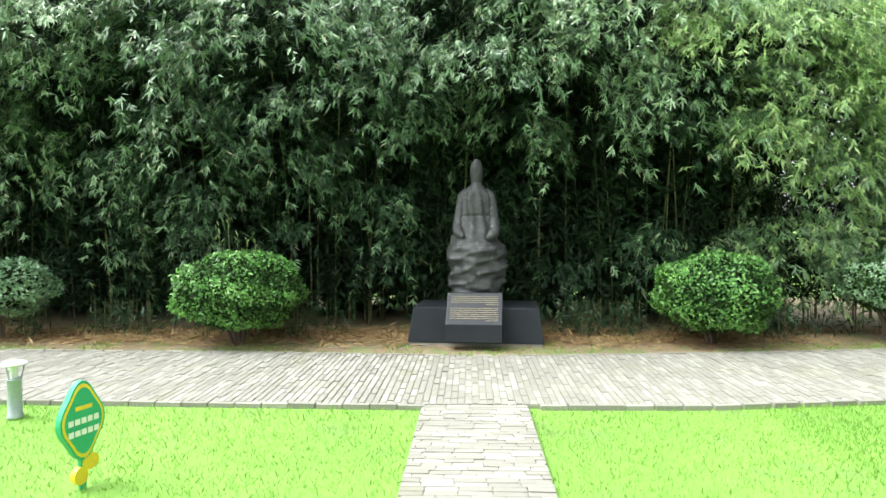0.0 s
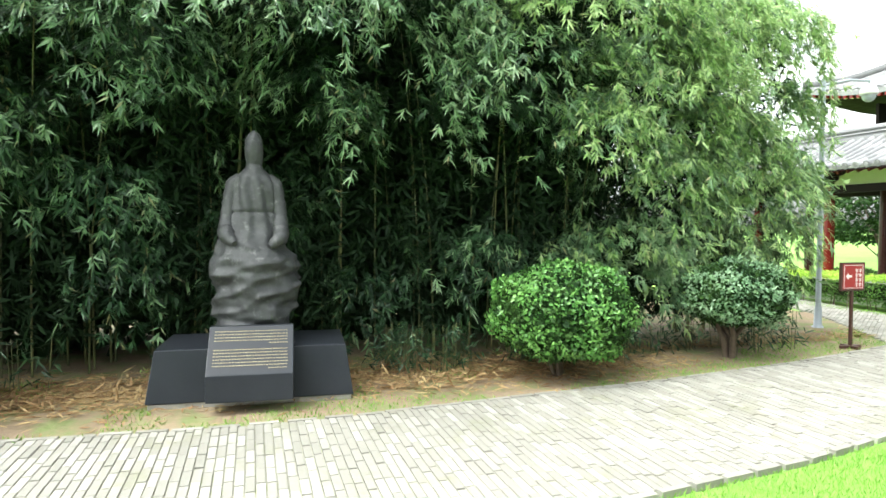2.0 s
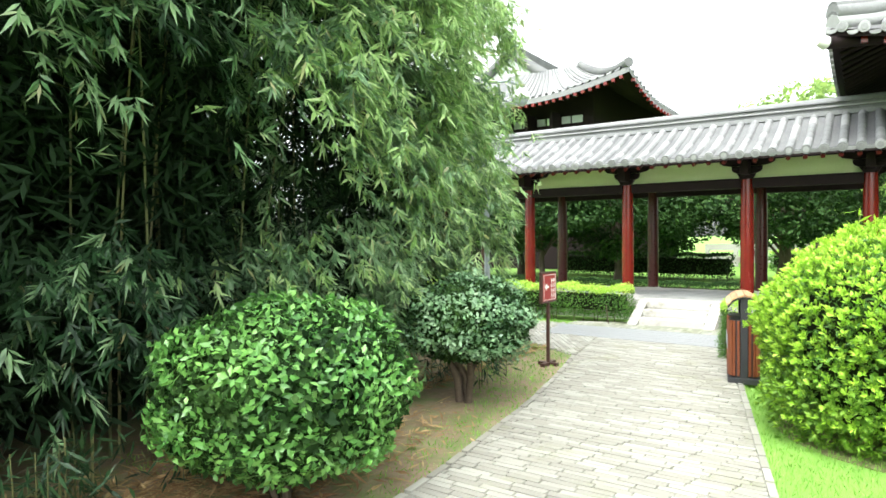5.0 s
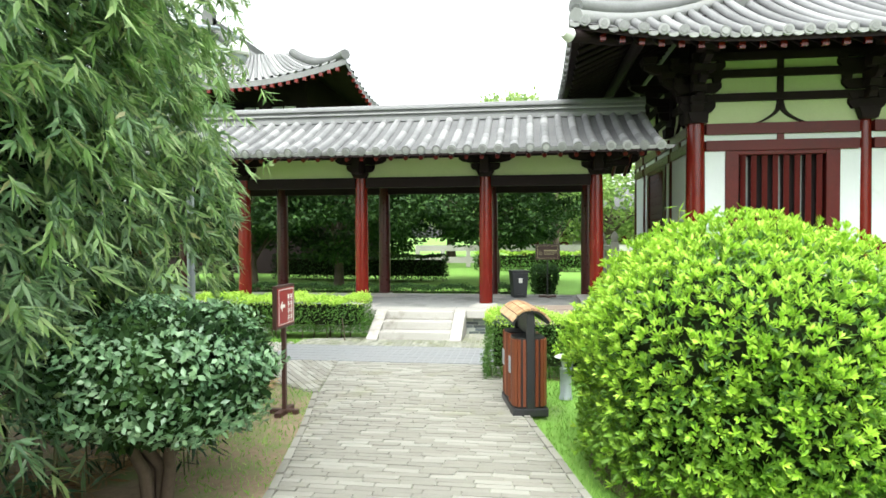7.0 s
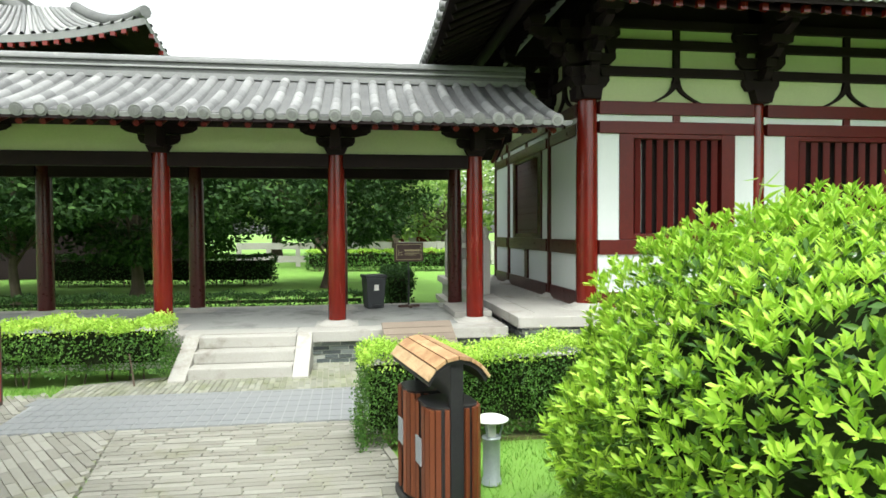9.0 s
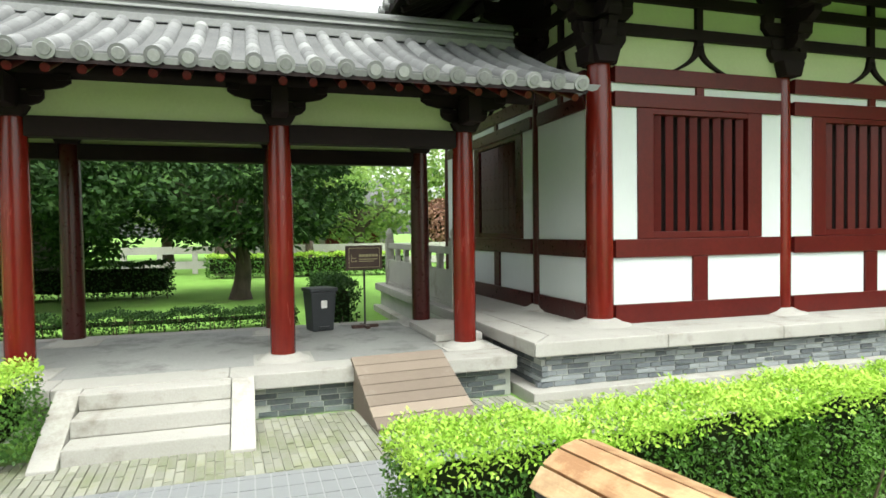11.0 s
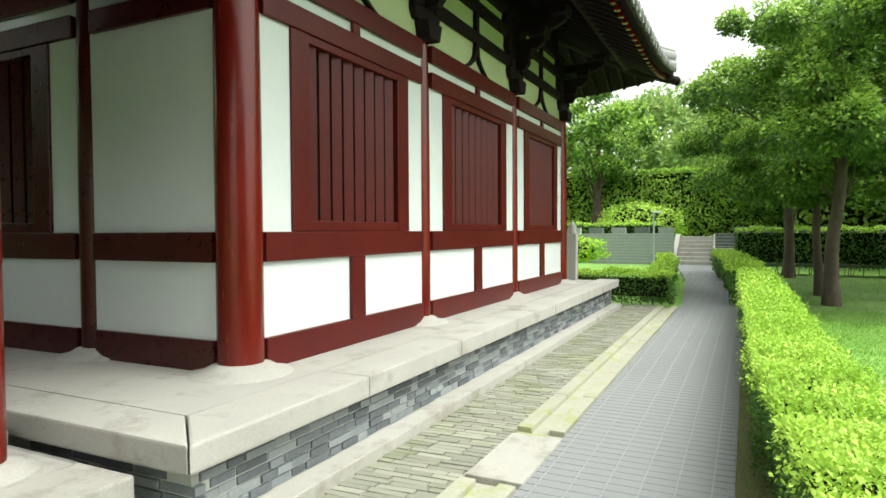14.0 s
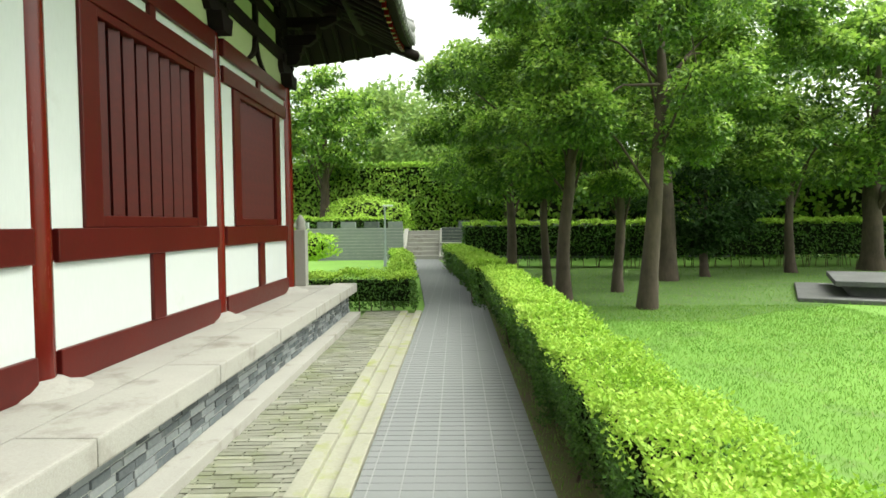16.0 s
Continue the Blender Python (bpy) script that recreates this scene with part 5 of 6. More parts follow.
def tree(name, label, x, y, trunk, r, crown, n, leaf, material, seed, clumps=40, limbs=7, lean=(0, 0), fork=False, spread=0.34, low=0.0, off_x=0.0):
    """A tapered trunk with limbs and a loose crown of leaf clumps. crown: half sizes and centre height."""
    rng = np.random.default_rng(seed)
    t = thing(name, label, "tree", x, y, 0)
    rx, ry, rz, cz = crown
    tx, ty = lean
    trunk_top = trunk
    pts = [(tx * k * k + 0.04 * math.sin(5 * k + seed), ty * k * k + 0.04 * math.cos(4 * k + seed), trunk_top * k - 0.05) for k in np.linspace(0, 1, 7)]
    crown_tip = (pts[-1][0] + 0.15 * math.sin(seed), pts[-1][1], max(trunk_top + 0.4, cz + rz * 0.45))
    s = Shape().tube(pts + [crown_tip], [r * q for q in (1.5, 1.12, 1.0, 0.95, 0.88, 0.8, 0.68, 0.2)], 14)
    # knots and flutes of the bark
    s.v = [(x + 0.07 * r * math.sin(9 * z + 5 * y / r), y + 0.07 * r * math.sin(7 * z + 4 * x / r), z) for x, y, z in s.v]
    put("trunk", s, M_BARK, t)
    end = Vector(pts[-1])
    cen = np.array([tx + off_x, ty, cz])
    d = rand_dir(rng, clumps)
    rad = rng.uniform(0.45, 1.0, clumps) ** 0.6
    C = cen + d * rad[:, None] * np.array([rx, ry, rz])
    C[:, 2] = np.maximum(C[:, 2], low + 0.2 * rng.random(clumps))
    for k in range(limbs):
        goal = Vector(C[k % clumps])
        b = Vector(pts[3 + k % 4]) if k else end
        mid = b.lerp(goal, 0.5) + Vector((rng.normal() * 0.15, rng.normal() * 0.15, 0.12 * (goal - b).length))
        w = r * (0.62 if fork and k < 2 else rng.uniform(0.16, 0.32))
        put("limb", Shape().tube([b, b.lerp(mid, 0.5), mid, goal], [w, w * 0.8, w * 0.55, w * 0.15], 8), M_BARK, t)
    per = n // clumps
    m = per * clumps
    size = np.repeat(rng.uniform(0.6, 1.35, clumps), per)[:, None] * np.array([rx, ry, rz * 0.85]) * spread
    dirs = rand_dir(rng, m)
    off = dirs * (rng.uniform(0.15, 1.0, m) ** 0.45)[:, None] * size
    off[:, 2] -= 0.15 * (off[:, 0] ** 2 + off[:, 1] ** 2) / max(0.3, spread * rx)
    P = np.repeat(C, per, 0) + off
    P[:, 2] = np.maximum(P[:, 2], low)
    way = unit(off * np.array([1, 1, 0.3]) + rng.normal(size=(m, 3)) * 0.5 * rx * spread + np.array([0, 0, -0.15]))
    up = unit(np.array([0, 0, 0.6]) + dirs * 0.7 + rng.normal(size=(m, 3)) * 0.6)
    long, wide = rng.uniform(0.7, 1.3, m) * leaf, rng.uniform(0.4, 0.6, m) * leaf
    # light leaves on every clump top, dark ones below: lighting put into leaf colour
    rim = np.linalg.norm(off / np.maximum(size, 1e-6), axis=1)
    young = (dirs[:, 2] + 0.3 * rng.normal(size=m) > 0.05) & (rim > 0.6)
    sets = [("lit_leaves", young, material), ("crown", ~young, M_TREE_SHADE)] if material is M_TREE else [("crown", np.ones(m, bool), material)]
    for part_name, pick, mat in sets:
        f = put(part_name, leaf_mesh(name + "_" + part_name, P[pick], way[pick], up[pick], long[pick], wide[pick], 0.12, 0.5), mat, t)
        f["kind"] = "stuff"
    return t


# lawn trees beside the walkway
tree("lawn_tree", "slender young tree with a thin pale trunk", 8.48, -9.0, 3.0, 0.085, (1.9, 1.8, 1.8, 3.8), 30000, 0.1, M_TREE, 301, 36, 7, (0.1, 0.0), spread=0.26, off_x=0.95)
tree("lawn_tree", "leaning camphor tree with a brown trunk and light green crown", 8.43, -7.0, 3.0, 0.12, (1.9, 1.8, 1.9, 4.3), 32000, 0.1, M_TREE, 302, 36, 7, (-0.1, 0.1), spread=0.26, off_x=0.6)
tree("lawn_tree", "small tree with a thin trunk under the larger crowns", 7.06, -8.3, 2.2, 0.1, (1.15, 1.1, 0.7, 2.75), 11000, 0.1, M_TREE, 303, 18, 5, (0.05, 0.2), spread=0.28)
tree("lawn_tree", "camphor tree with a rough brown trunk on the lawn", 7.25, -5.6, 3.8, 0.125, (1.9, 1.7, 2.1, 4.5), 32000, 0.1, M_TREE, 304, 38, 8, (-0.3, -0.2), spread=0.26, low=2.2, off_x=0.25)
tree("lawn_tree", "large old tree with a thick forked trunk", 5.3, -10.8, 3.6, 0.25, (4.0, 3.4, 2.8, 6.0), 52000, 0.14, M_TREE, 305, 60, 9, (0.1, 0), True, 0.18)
tree("lawn_tree", "old tree with a dark trunk behind the stone platform", -1.5, -13.4, 3.0, 0.26, (4.0, 3.2, 2.4, 5.0), 20000, 0.2, M_TREE, 306, 60, 9, (0, 0), True, 0.22)
tree("lawn_tree", "spreading tree with low hanging light green branches", 1.15, -12.8, 2.4, 0.12, (2.4, 1.9, 1.4, 3.3), 11000, 0.14, M_TREE, 307, 24, 6, (0, 0), False, 0.24)
tree("lawn_tree", "dense dark tree on the lawn", 3.9, -11.8, 1.6, 0.1, (1.6, 1.5, 1.1, 1.9), 6000, 0.15, M_TREE_DARK, 308, 30, 7)
tree("lawn_tree", "tall tree closing the lawn behind the hedge", -5.0, -18.0, 3.0, 0.25, (5.0, 3.5, 3.6, 6.0), 16000, 0.26, M_TREE, 309, 60, 8, spread=0.32)
tree("lawn_tree", "tall tree behind the dark hedge", 4.0, -20.0, 3.0, 0.25, (5.0, 3.5, 3.4, 5.6), 16000, 0.26, M_TREE, 310, 60, 8, spread=0.32)
tree("lawn_tree", "leafy tree overhanging the far steps", 8.8, -14.5, 3.0, 0.14, (1.9, 2.2, 2.0, 4.4), 10000, 0.18, M_TREE, 311, 44, 8)
# courtyard trees beyond the colonnade
tree("courtyard_tree", "low spreading dark tree in the courtyard", 23.0, 7.8, 1.5, 0.2, (3.2, 2.9, 1.4, 2.8), 20000, 0.17, M_TREE_DARK, 321, 60, 9, spread=0.34, low=0.85)
tree("courtyard_tree", "dark leafy tree with several thin stems in the courtyard", 21.5, 12.6, 1.3, 0.14, (2.9, 2.7, 1.5, 2.5), 20000, 0.17, M_TREE_DARK, 322, 60, 10, spread=0.34, low=0.4)
tree("courtyard_tree", "dark leafy tree beside the courtyard hedge", 22.5, 16.8, 1.4, 0.15, (2.8, 2.4, 1.6, 2.8), 16000, 0.18, M_TREE_DARK, 323, 60, 9, spread=0.34, low=0.3)
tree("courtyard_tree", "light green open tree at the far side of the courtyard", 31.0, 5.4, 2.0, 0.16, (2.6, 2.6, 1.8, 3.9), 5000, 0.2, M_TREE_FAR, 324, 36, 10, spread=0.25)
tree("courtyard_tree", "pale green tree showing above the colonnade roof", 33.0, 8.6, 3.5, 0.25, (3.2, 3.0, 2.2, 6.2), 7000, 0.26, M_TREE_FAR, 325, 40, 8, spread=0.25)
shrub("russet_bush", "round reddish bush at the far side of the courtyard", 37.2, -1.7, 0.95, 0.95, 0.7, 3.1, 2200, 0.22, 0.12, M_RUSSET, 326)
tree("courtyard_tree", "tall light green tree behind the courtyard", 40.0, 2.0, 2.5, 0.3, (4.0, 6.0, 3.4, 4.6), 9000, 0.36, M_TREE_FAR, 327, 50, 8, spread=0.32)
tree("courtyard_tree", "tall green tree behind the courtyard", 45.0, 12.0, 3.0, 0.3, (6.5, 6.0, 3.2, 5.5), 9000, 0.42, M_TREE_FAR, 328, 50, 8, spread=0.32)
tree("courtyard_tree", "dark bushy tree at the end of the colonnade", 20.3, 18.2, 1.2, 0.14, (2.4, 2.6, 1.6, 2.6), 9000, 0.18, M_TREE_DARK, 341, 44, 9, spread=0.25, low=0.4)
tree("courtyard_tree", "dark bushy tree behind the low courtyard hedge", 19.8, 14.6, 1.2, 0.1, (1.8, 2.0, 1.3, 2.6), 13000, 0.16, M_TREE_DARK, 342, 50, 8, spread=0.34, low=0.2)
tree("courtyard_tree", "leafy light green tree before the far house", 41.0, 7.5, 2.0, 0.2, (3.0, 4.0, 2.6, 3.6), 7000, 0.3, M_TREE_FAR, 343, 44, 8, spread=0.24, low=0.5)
# far side behind the wall
hedge("tall leafy screen closing the garden", [(8.0, -23.5), (-4.0, -21.0), (-20.0, -17.0)], 1.8, 0.1, 4.2, 0.3, 60, M_TREE, 222, False)
shrub("dome_bush", "large domed light green bush above the far wall", 14.6, -24.5, 2.0, 1.6, 0.6, 2.7, 3600, 0.16, 0.09, M_BOX, 331)
shrub("yellow_bush", "yellow-green bush in front of the far wall", 15.3, -13.6, 1.15, 1.0, 0.35, 1.25, 2600, 0.12, 0.07, M_BRIGHT, 332, 0.12)
tree("far_tree", "tall dark tree behind the hall", 16.9, -25.5, 4.0, 0.25, (2.6, 2.4, 2.6, 6.4), 9000, 0.24, M_TREE, 333, 44, 8, spread=0.24)
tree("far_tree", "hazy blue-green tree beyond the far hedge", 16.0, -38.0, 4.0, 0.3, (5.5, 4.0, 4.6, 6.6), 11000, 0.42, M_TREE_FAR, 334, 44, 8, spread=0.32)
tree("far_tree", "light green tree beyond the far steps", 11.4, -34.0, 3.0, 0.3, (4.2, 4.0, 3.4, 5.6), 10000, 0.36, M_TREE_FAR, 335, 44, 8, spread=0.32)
tree("far_tree", "light green tree beside the far steps", 8.0, -25.0, 3.0, 0.25, (3.0, 3.0, 2.6, 4.8), 8000, 0.26, M_TREE, 336, 44, 8, spread=0.32)


def grass(name, box, n, h, seed, holes=()):
    """Grass blades standing on the ground inside a box of the plan."""
    rng = np.random.default_rng(seed)
    x0, x1, y0, y1 = box
    p = np.stack([rng.uniform(x0, x1, n), rng.uniform(y0, y1, n), np.full(n, -0.03)], 1)
    for poly in holes:
        keep = np.array([not inside((a, b), poly) for a, b, _ in p])
        p = p[keep]
    m = len(p)
    way = unit(np.array([0, 0, 1.0]) + rng.normal(size=(m, 3)) * np.array([0.45, 0.45, 0.1]))
    ob = put(name, leaf_mesh(name, p, way, rand_dir(rng, m), rng.uniform(0.4, 1.1, m) * h, rng.uniform(0.004, 0.008, m), 0.1, 0.3), M_GRASS)
    return tagged(ob, "short bright green lawn grass", "grass", kind="stuff")


BED_HOLE = [PATH_POLY, BRANCH_POLY]
grass("grass", (-6.0, 5.0, 2.6, 5.75), 40824, 0.055, 401, BED_HOLE)
grass("grass", (2.5, 9.6, 3.0, 7.0), 40824, 0.06, 402, BED_HOLE)
grass("grass", (4.0, 9.45, -6.0, 3.5), 90000, 0.05, 403)
grass("grass", (-4.0, 9.3, -15.0, -2.0), 32000, 0.075, 404)
grass("grass", (11.5, 16.0, -15.0, -6.2), 8748, 0.08, 405)
grass("grass", (11.05, 11.5, 9.9, 13.0), 3402, 0.09, 406)
grass("grass", (9.72, 9.96, -5.0, 6.6), 5200, 0.07, 407)


def bed_cover():
    """Mossy tufts, dry leaves and young bamboo on the soil bed."""
    rng = np.random.default_rng(411)
    n = 24000
    p = np.stack([rng.uniform(-8, 9.3, n), rng.normal(8.95, 0.4, n), np.full(n, -0.008)], 1)
    edge = np.interp(p[:, 0], [-8, -0.3, 2.6, 6.0, 8.4, 9.3], [7.85, 7.6, 7.78, 8.2, 8.8, 10.0])
    p = p[(p[:, 1] > edge) & (p[:, 1] < 10.2) & ((p[:, 0] < 4.4 + rng.normal(size=n) * 0.6) | (p[:, 1] > 9.3))]
    p[:, 2] += rng.uniform(0, 0.03, len(p))
    m = len(p)
    way = rng.normal(size=(m, 3)) * np.array([1, 1, 0.12])
    ob = put("leaf_litter", leaf_mesh("leaf_litter", p, way, np.array([[0, 0, 1.0]]) + rng.normal(size=(m, 3)) * 0.3, rng.uniform(0.08, 0.2, m), rng.uniform(0.012, 0.024, m), 0.1), M_LITTER)
    tagged(ob, "dry brown bamboo leaves scattered on soil", "leaf litter", kind="stuff")
    n = 32000
    p = np.stack([rng.uniform(-8, 9.2, n), rng.uniform(7.5, 10.0, n), np.full(n, -0.012)], 1)
    edge = np.interp(p[:, 0], [-8, -0.3, 2.6, 6.0, 8.4, 9.3], [7.8, 7.56, 7.74, 8.15, 8.72, 9.95])
    near = p[:, 1] - edge
    tuft = np.sin(p[:, 0] * 2.3) * np.sin(p[:, 1] * 3.1 + p[:, 0]) + 0.6 * np.sin(p[:, 0] * 6.1 + 1.0)
    keep = (near > 0) & ((near < 0.28 + 0.25 * np.sin(p[:, 0] * 1.7)) | (tuft > 0.75) | ((p[:, 0] > 6.2) & (near < 0.9)) | ((p[:, 0] > 3.9) & (near < 0.5)))
    p = p[keep]
    m = len(p)
    way = unit(np.array([0, 0, 1.0]) + rng.normal(size=(m, 3)) * np.array([0.6, 0.6, 0.1]))
    ob = put("grass", leaf_mesh("bed_grass", p, way, rand_dir(rng, m), rng.uniform(0.02, 0.06, m), rng.uniform(0.005, 0.009, m), 0.1, 0.3), M_GRASS)
    tagged(ob, "patchy grass and moss on the soil bed", "grass", kind="stuff")
    for k in range(46):
        x = rng.uniform(-7, 7)
        if -1.05 < x < 1.15:
            continue
        y = rng.uniform(8.85, 9.4)
        t = thing("young_bamboo", "low young bamboo tuft on the bed", "plant", x, y, 0, group="young bamboo tufts")
        n = 90
        base = np.stack([rng.normal(0, 0.14, n), rng.normal(0, 0.1, n), rng.uniform(0.05, 0.5, n)], 1)
        put("foliage", leaf_mesh("tuft_leaves", base, unit(rand_dir(rng, n) + np.array([0, -0.2, -0.3])), rand_dir(rng, n) + np.array([0, 0, 1.0]), rng.uniform(0.1, 0.18, n), rng.uniform(0.016, 0.024, n), 0.15, 0.35), M_BAMBOO, t)
        for j in range(4):
            a, b = rng.normal(0, 0.08), rng.normal(0, 0.06)
            put("culm", Shape().tube([(a, b, -0.02), (a * 1.2, b * 1.2, 0.5)], [0.006, 0.003], 5), M_CULM, t)


bed_cover()


# ---- statue and its base ----
def statue():
    st = thing("granite_plinth", "polished black granite base with sloping front on the bed", "plinth", 0.06, 8.2, 0, -4)
    put("foot", Shape().box(-0.88, 0.88, 0.02, 0.9, -0.02, 0.035), M_STONE, st, bevel=0.01)
    put("block", Shape().add([(-0.9, 0.0, 0.036), (0.9, 0.0, 0.036), (0.9, 0.95, 0.036), (-0.9, 0.95, 0.036), (-0.83, 0.06, 0.5), (0.83, 0.06, 0.5), (0.83, 0.92, 0.5), (-0.83, 0.92, 0.5)],
                             [(3, 2, 1, 0), (4, 5, 6, 7), (0, 1, 5, 4), (1, 2, 6, 5), (2, 3, 7, 6), (3, 0, 4, 7)]), M_GRANITE, st, bevel=0.012)
    pl = put("plaque", Shape().prism([(-0.3, 0.1), (-0.3, 0.33), (0.02, 0.7), (0.1, 0.7), (0.1, 0.5), (-0.02, 0.5), (-0.02, 0.1)], -0.36, 0.36, "x"), M_GRANITE, st, "black plaque with gilt inscription", 0.008)
    up = Vector((0, 0.32, 0.37)).normalized()
    nrm = Vector((0, -0.37, 0.32)).normalized()
    rng = random.Random(5)
    for k in range(13):
        c = Vector((0, -0.3, 0.33)) + up * (0.43 - 0.031 * k) + nrm * 0.002
        x0, x1 = -0.31, 0.31
        if k in (4, 12):
            x0 = 0.15
        if k == 5:
            continue
        x = x0
        s = Shape()
        while x < x1:
            w = rng.uniform(0.012, 0.02)
            a, b = Vector((x, 0, 0)) + c, Vector((min(x + w, x1), 0, 0)) + c
            t = up * 0.006
            s.add([a, b, b + t, a + t, a + nrm * 0.002, b + nrm * 0.002, b + t + nrm * 0.002, a + t + nrm * 0.002], [(4, 5, 6, 7), (0, 1, 5, 4), (1, 2, 6, 5), (2, 3, 7, 6), (3, 0, 4, 7)])
            x += w + 0.007
        put("inscription", s, M_GOLD, pl)["kind"] = "stuff"
    # robed figure above a draped rock, one plain mesh
    rows = [(0.5, 0.0, 0.33, 0.33), (0.7, 0.0, 0.35, 0.34), (0.9, 0.0, 0.38, 0.35), (1.08, 0.01, 0.4, 0.36), (1.2, 0.0, 0.4, 0.35), (1.32, -0.02, 0.36, 0.33), (1.44, -0.03, 0.3, 0.28), (1.56, -0.01, 0.25, 0.22),
            (1.72, 0.0, 0.22, 0.17), (1.86, 0.0, 0.21, 0.16), (1.98, 0.0, 0.21, 0.15), (2.05, 0.0, 0.18, 0.14), (2.1, 0.0, 0.13, 0.11), (2.14, 0.0, 0.085, 0.09), (2.18, 0.0, 0.07, 0.075), (2.22, 0.0, 0.08, 0.09),
            (2.29, 0.0, 0.083, 0.105), (2.36, 0.0, 0.086, 0.11), (2.42, 0.0, 0.078, 0.095), (2.465, 0.0, 0.056, 0.07), (2.495, 0.0, 0.03, 0.035), (2.505, 0.0, 0.008, 0.008)]
    n, rings, top = 72, 130, 2.505
    zs = np.array([r[0] for r in rows])
    s = Shape()
    verts = []
    for i in range(rings):
        z = 0.5 + (top - 0.5) * i / (rings - 1)
        cx, hw, hd = (float(np.interp(z, zs, [r[k] for r in rows])) for k in (1, 2, 3))
        for k in range(n):
            a = 2 * math.pi * k / n
            e = 2.8 if z < 1.3 else 2.2
            c, q = math.cos(a), math.sin(a)
            rr = (abs(c) ** e + abs(q) ** e) ** (-1 / e)
            x, y = cx + hw * rr * c, 0.42 + hd * rr * q
            # slanting layers of cloth and rock, sharp at the crest
            tilt = z + 0.55 * x * math.sin(z * 4.0 + 1.0) + 0.1 * noise.noise(Vector((x * 3, y * 3, z * 2)))
            ridge = 1 - abs(2 * ((tilt * 5.2) % 1.0) - 1)
            rock = min(1.0, max(0.0, (1.5 - z) / 0.22))
            robe = min(1.0, max(0.0, (2.08 - z) / 0.1)) * (1 - rock)
            fold = rock * (0.034 * ridge ** 2.4 - 0.012 + 0.1 * noise.noise(Vector((x * 3.2, y * 3.2, z * 3.6))) + 0.045 * noise.noise(Vector((x * 8, y * 8, z * 11))))
            fold += robe * (0.014 * math.sin(a * 9 + z * 7 + 4 * x) + 0.02 * noise.noise(Vector((x * 5, y * 5, z * 3))) - (0.012 if abs(z - 1.72) < 0.012 else 0))
            fold += 0.006 * noise.noise(Vector((x * 22, y * 22, z * 18)))
            verts.append((x + fold * c, y + fold * q, z))
    s.add(verts, [(i * n + k, i * n + (k + 1) % n, (i + 1) * n + (k + 1) % n, (i + 1) * n + k) for i in range(rings - 1) for k in range(n)], True)
    s.add(verts[-n:], [tuple(range(n))])
    for g, hand in ((-1, ((-0.235, 0.2, 1.5), (-0.16, 0.12, 1.43))), (1, ((0.25, 0.2, 1.48), (0.15, 0.12, 1.4)))):
        line = [(g * 0.12, 0.42, 2.05), (g * 0.19, 0.41, 1.99), (g * 0.22, 0.39, 1.82), (g * 0.24, 0.35, 1.66), (g * 0.245, 0.28, 1.55), *hand]
        pts, rad = [], []
        for k in range(37):
            f = k / 6
            u = min(int(f), 5)
            pts.append(tuple(line[u][d] + (line[u + 1][d] - line[u][d]) * (f - u) for d in range(3)))
            rad.append(float(np.interp(f, [0, 1, 3, 4.6, 5.4, 6], [0.06, 0.072, 0.07, 0.078, 0.06, 0.03])) + 0.005 * math.sin(k * 2.1) * (k > 8))
        s.tube(pts, rad, 16)
    ob = put("statue", s, M_BRONZE, m=pose(0.06, 8.28, 0.0, 0, 0, -4))
    tagged(ob, "dark grey stone statue of a seated robed scholar on a rock", "statue")


statue()


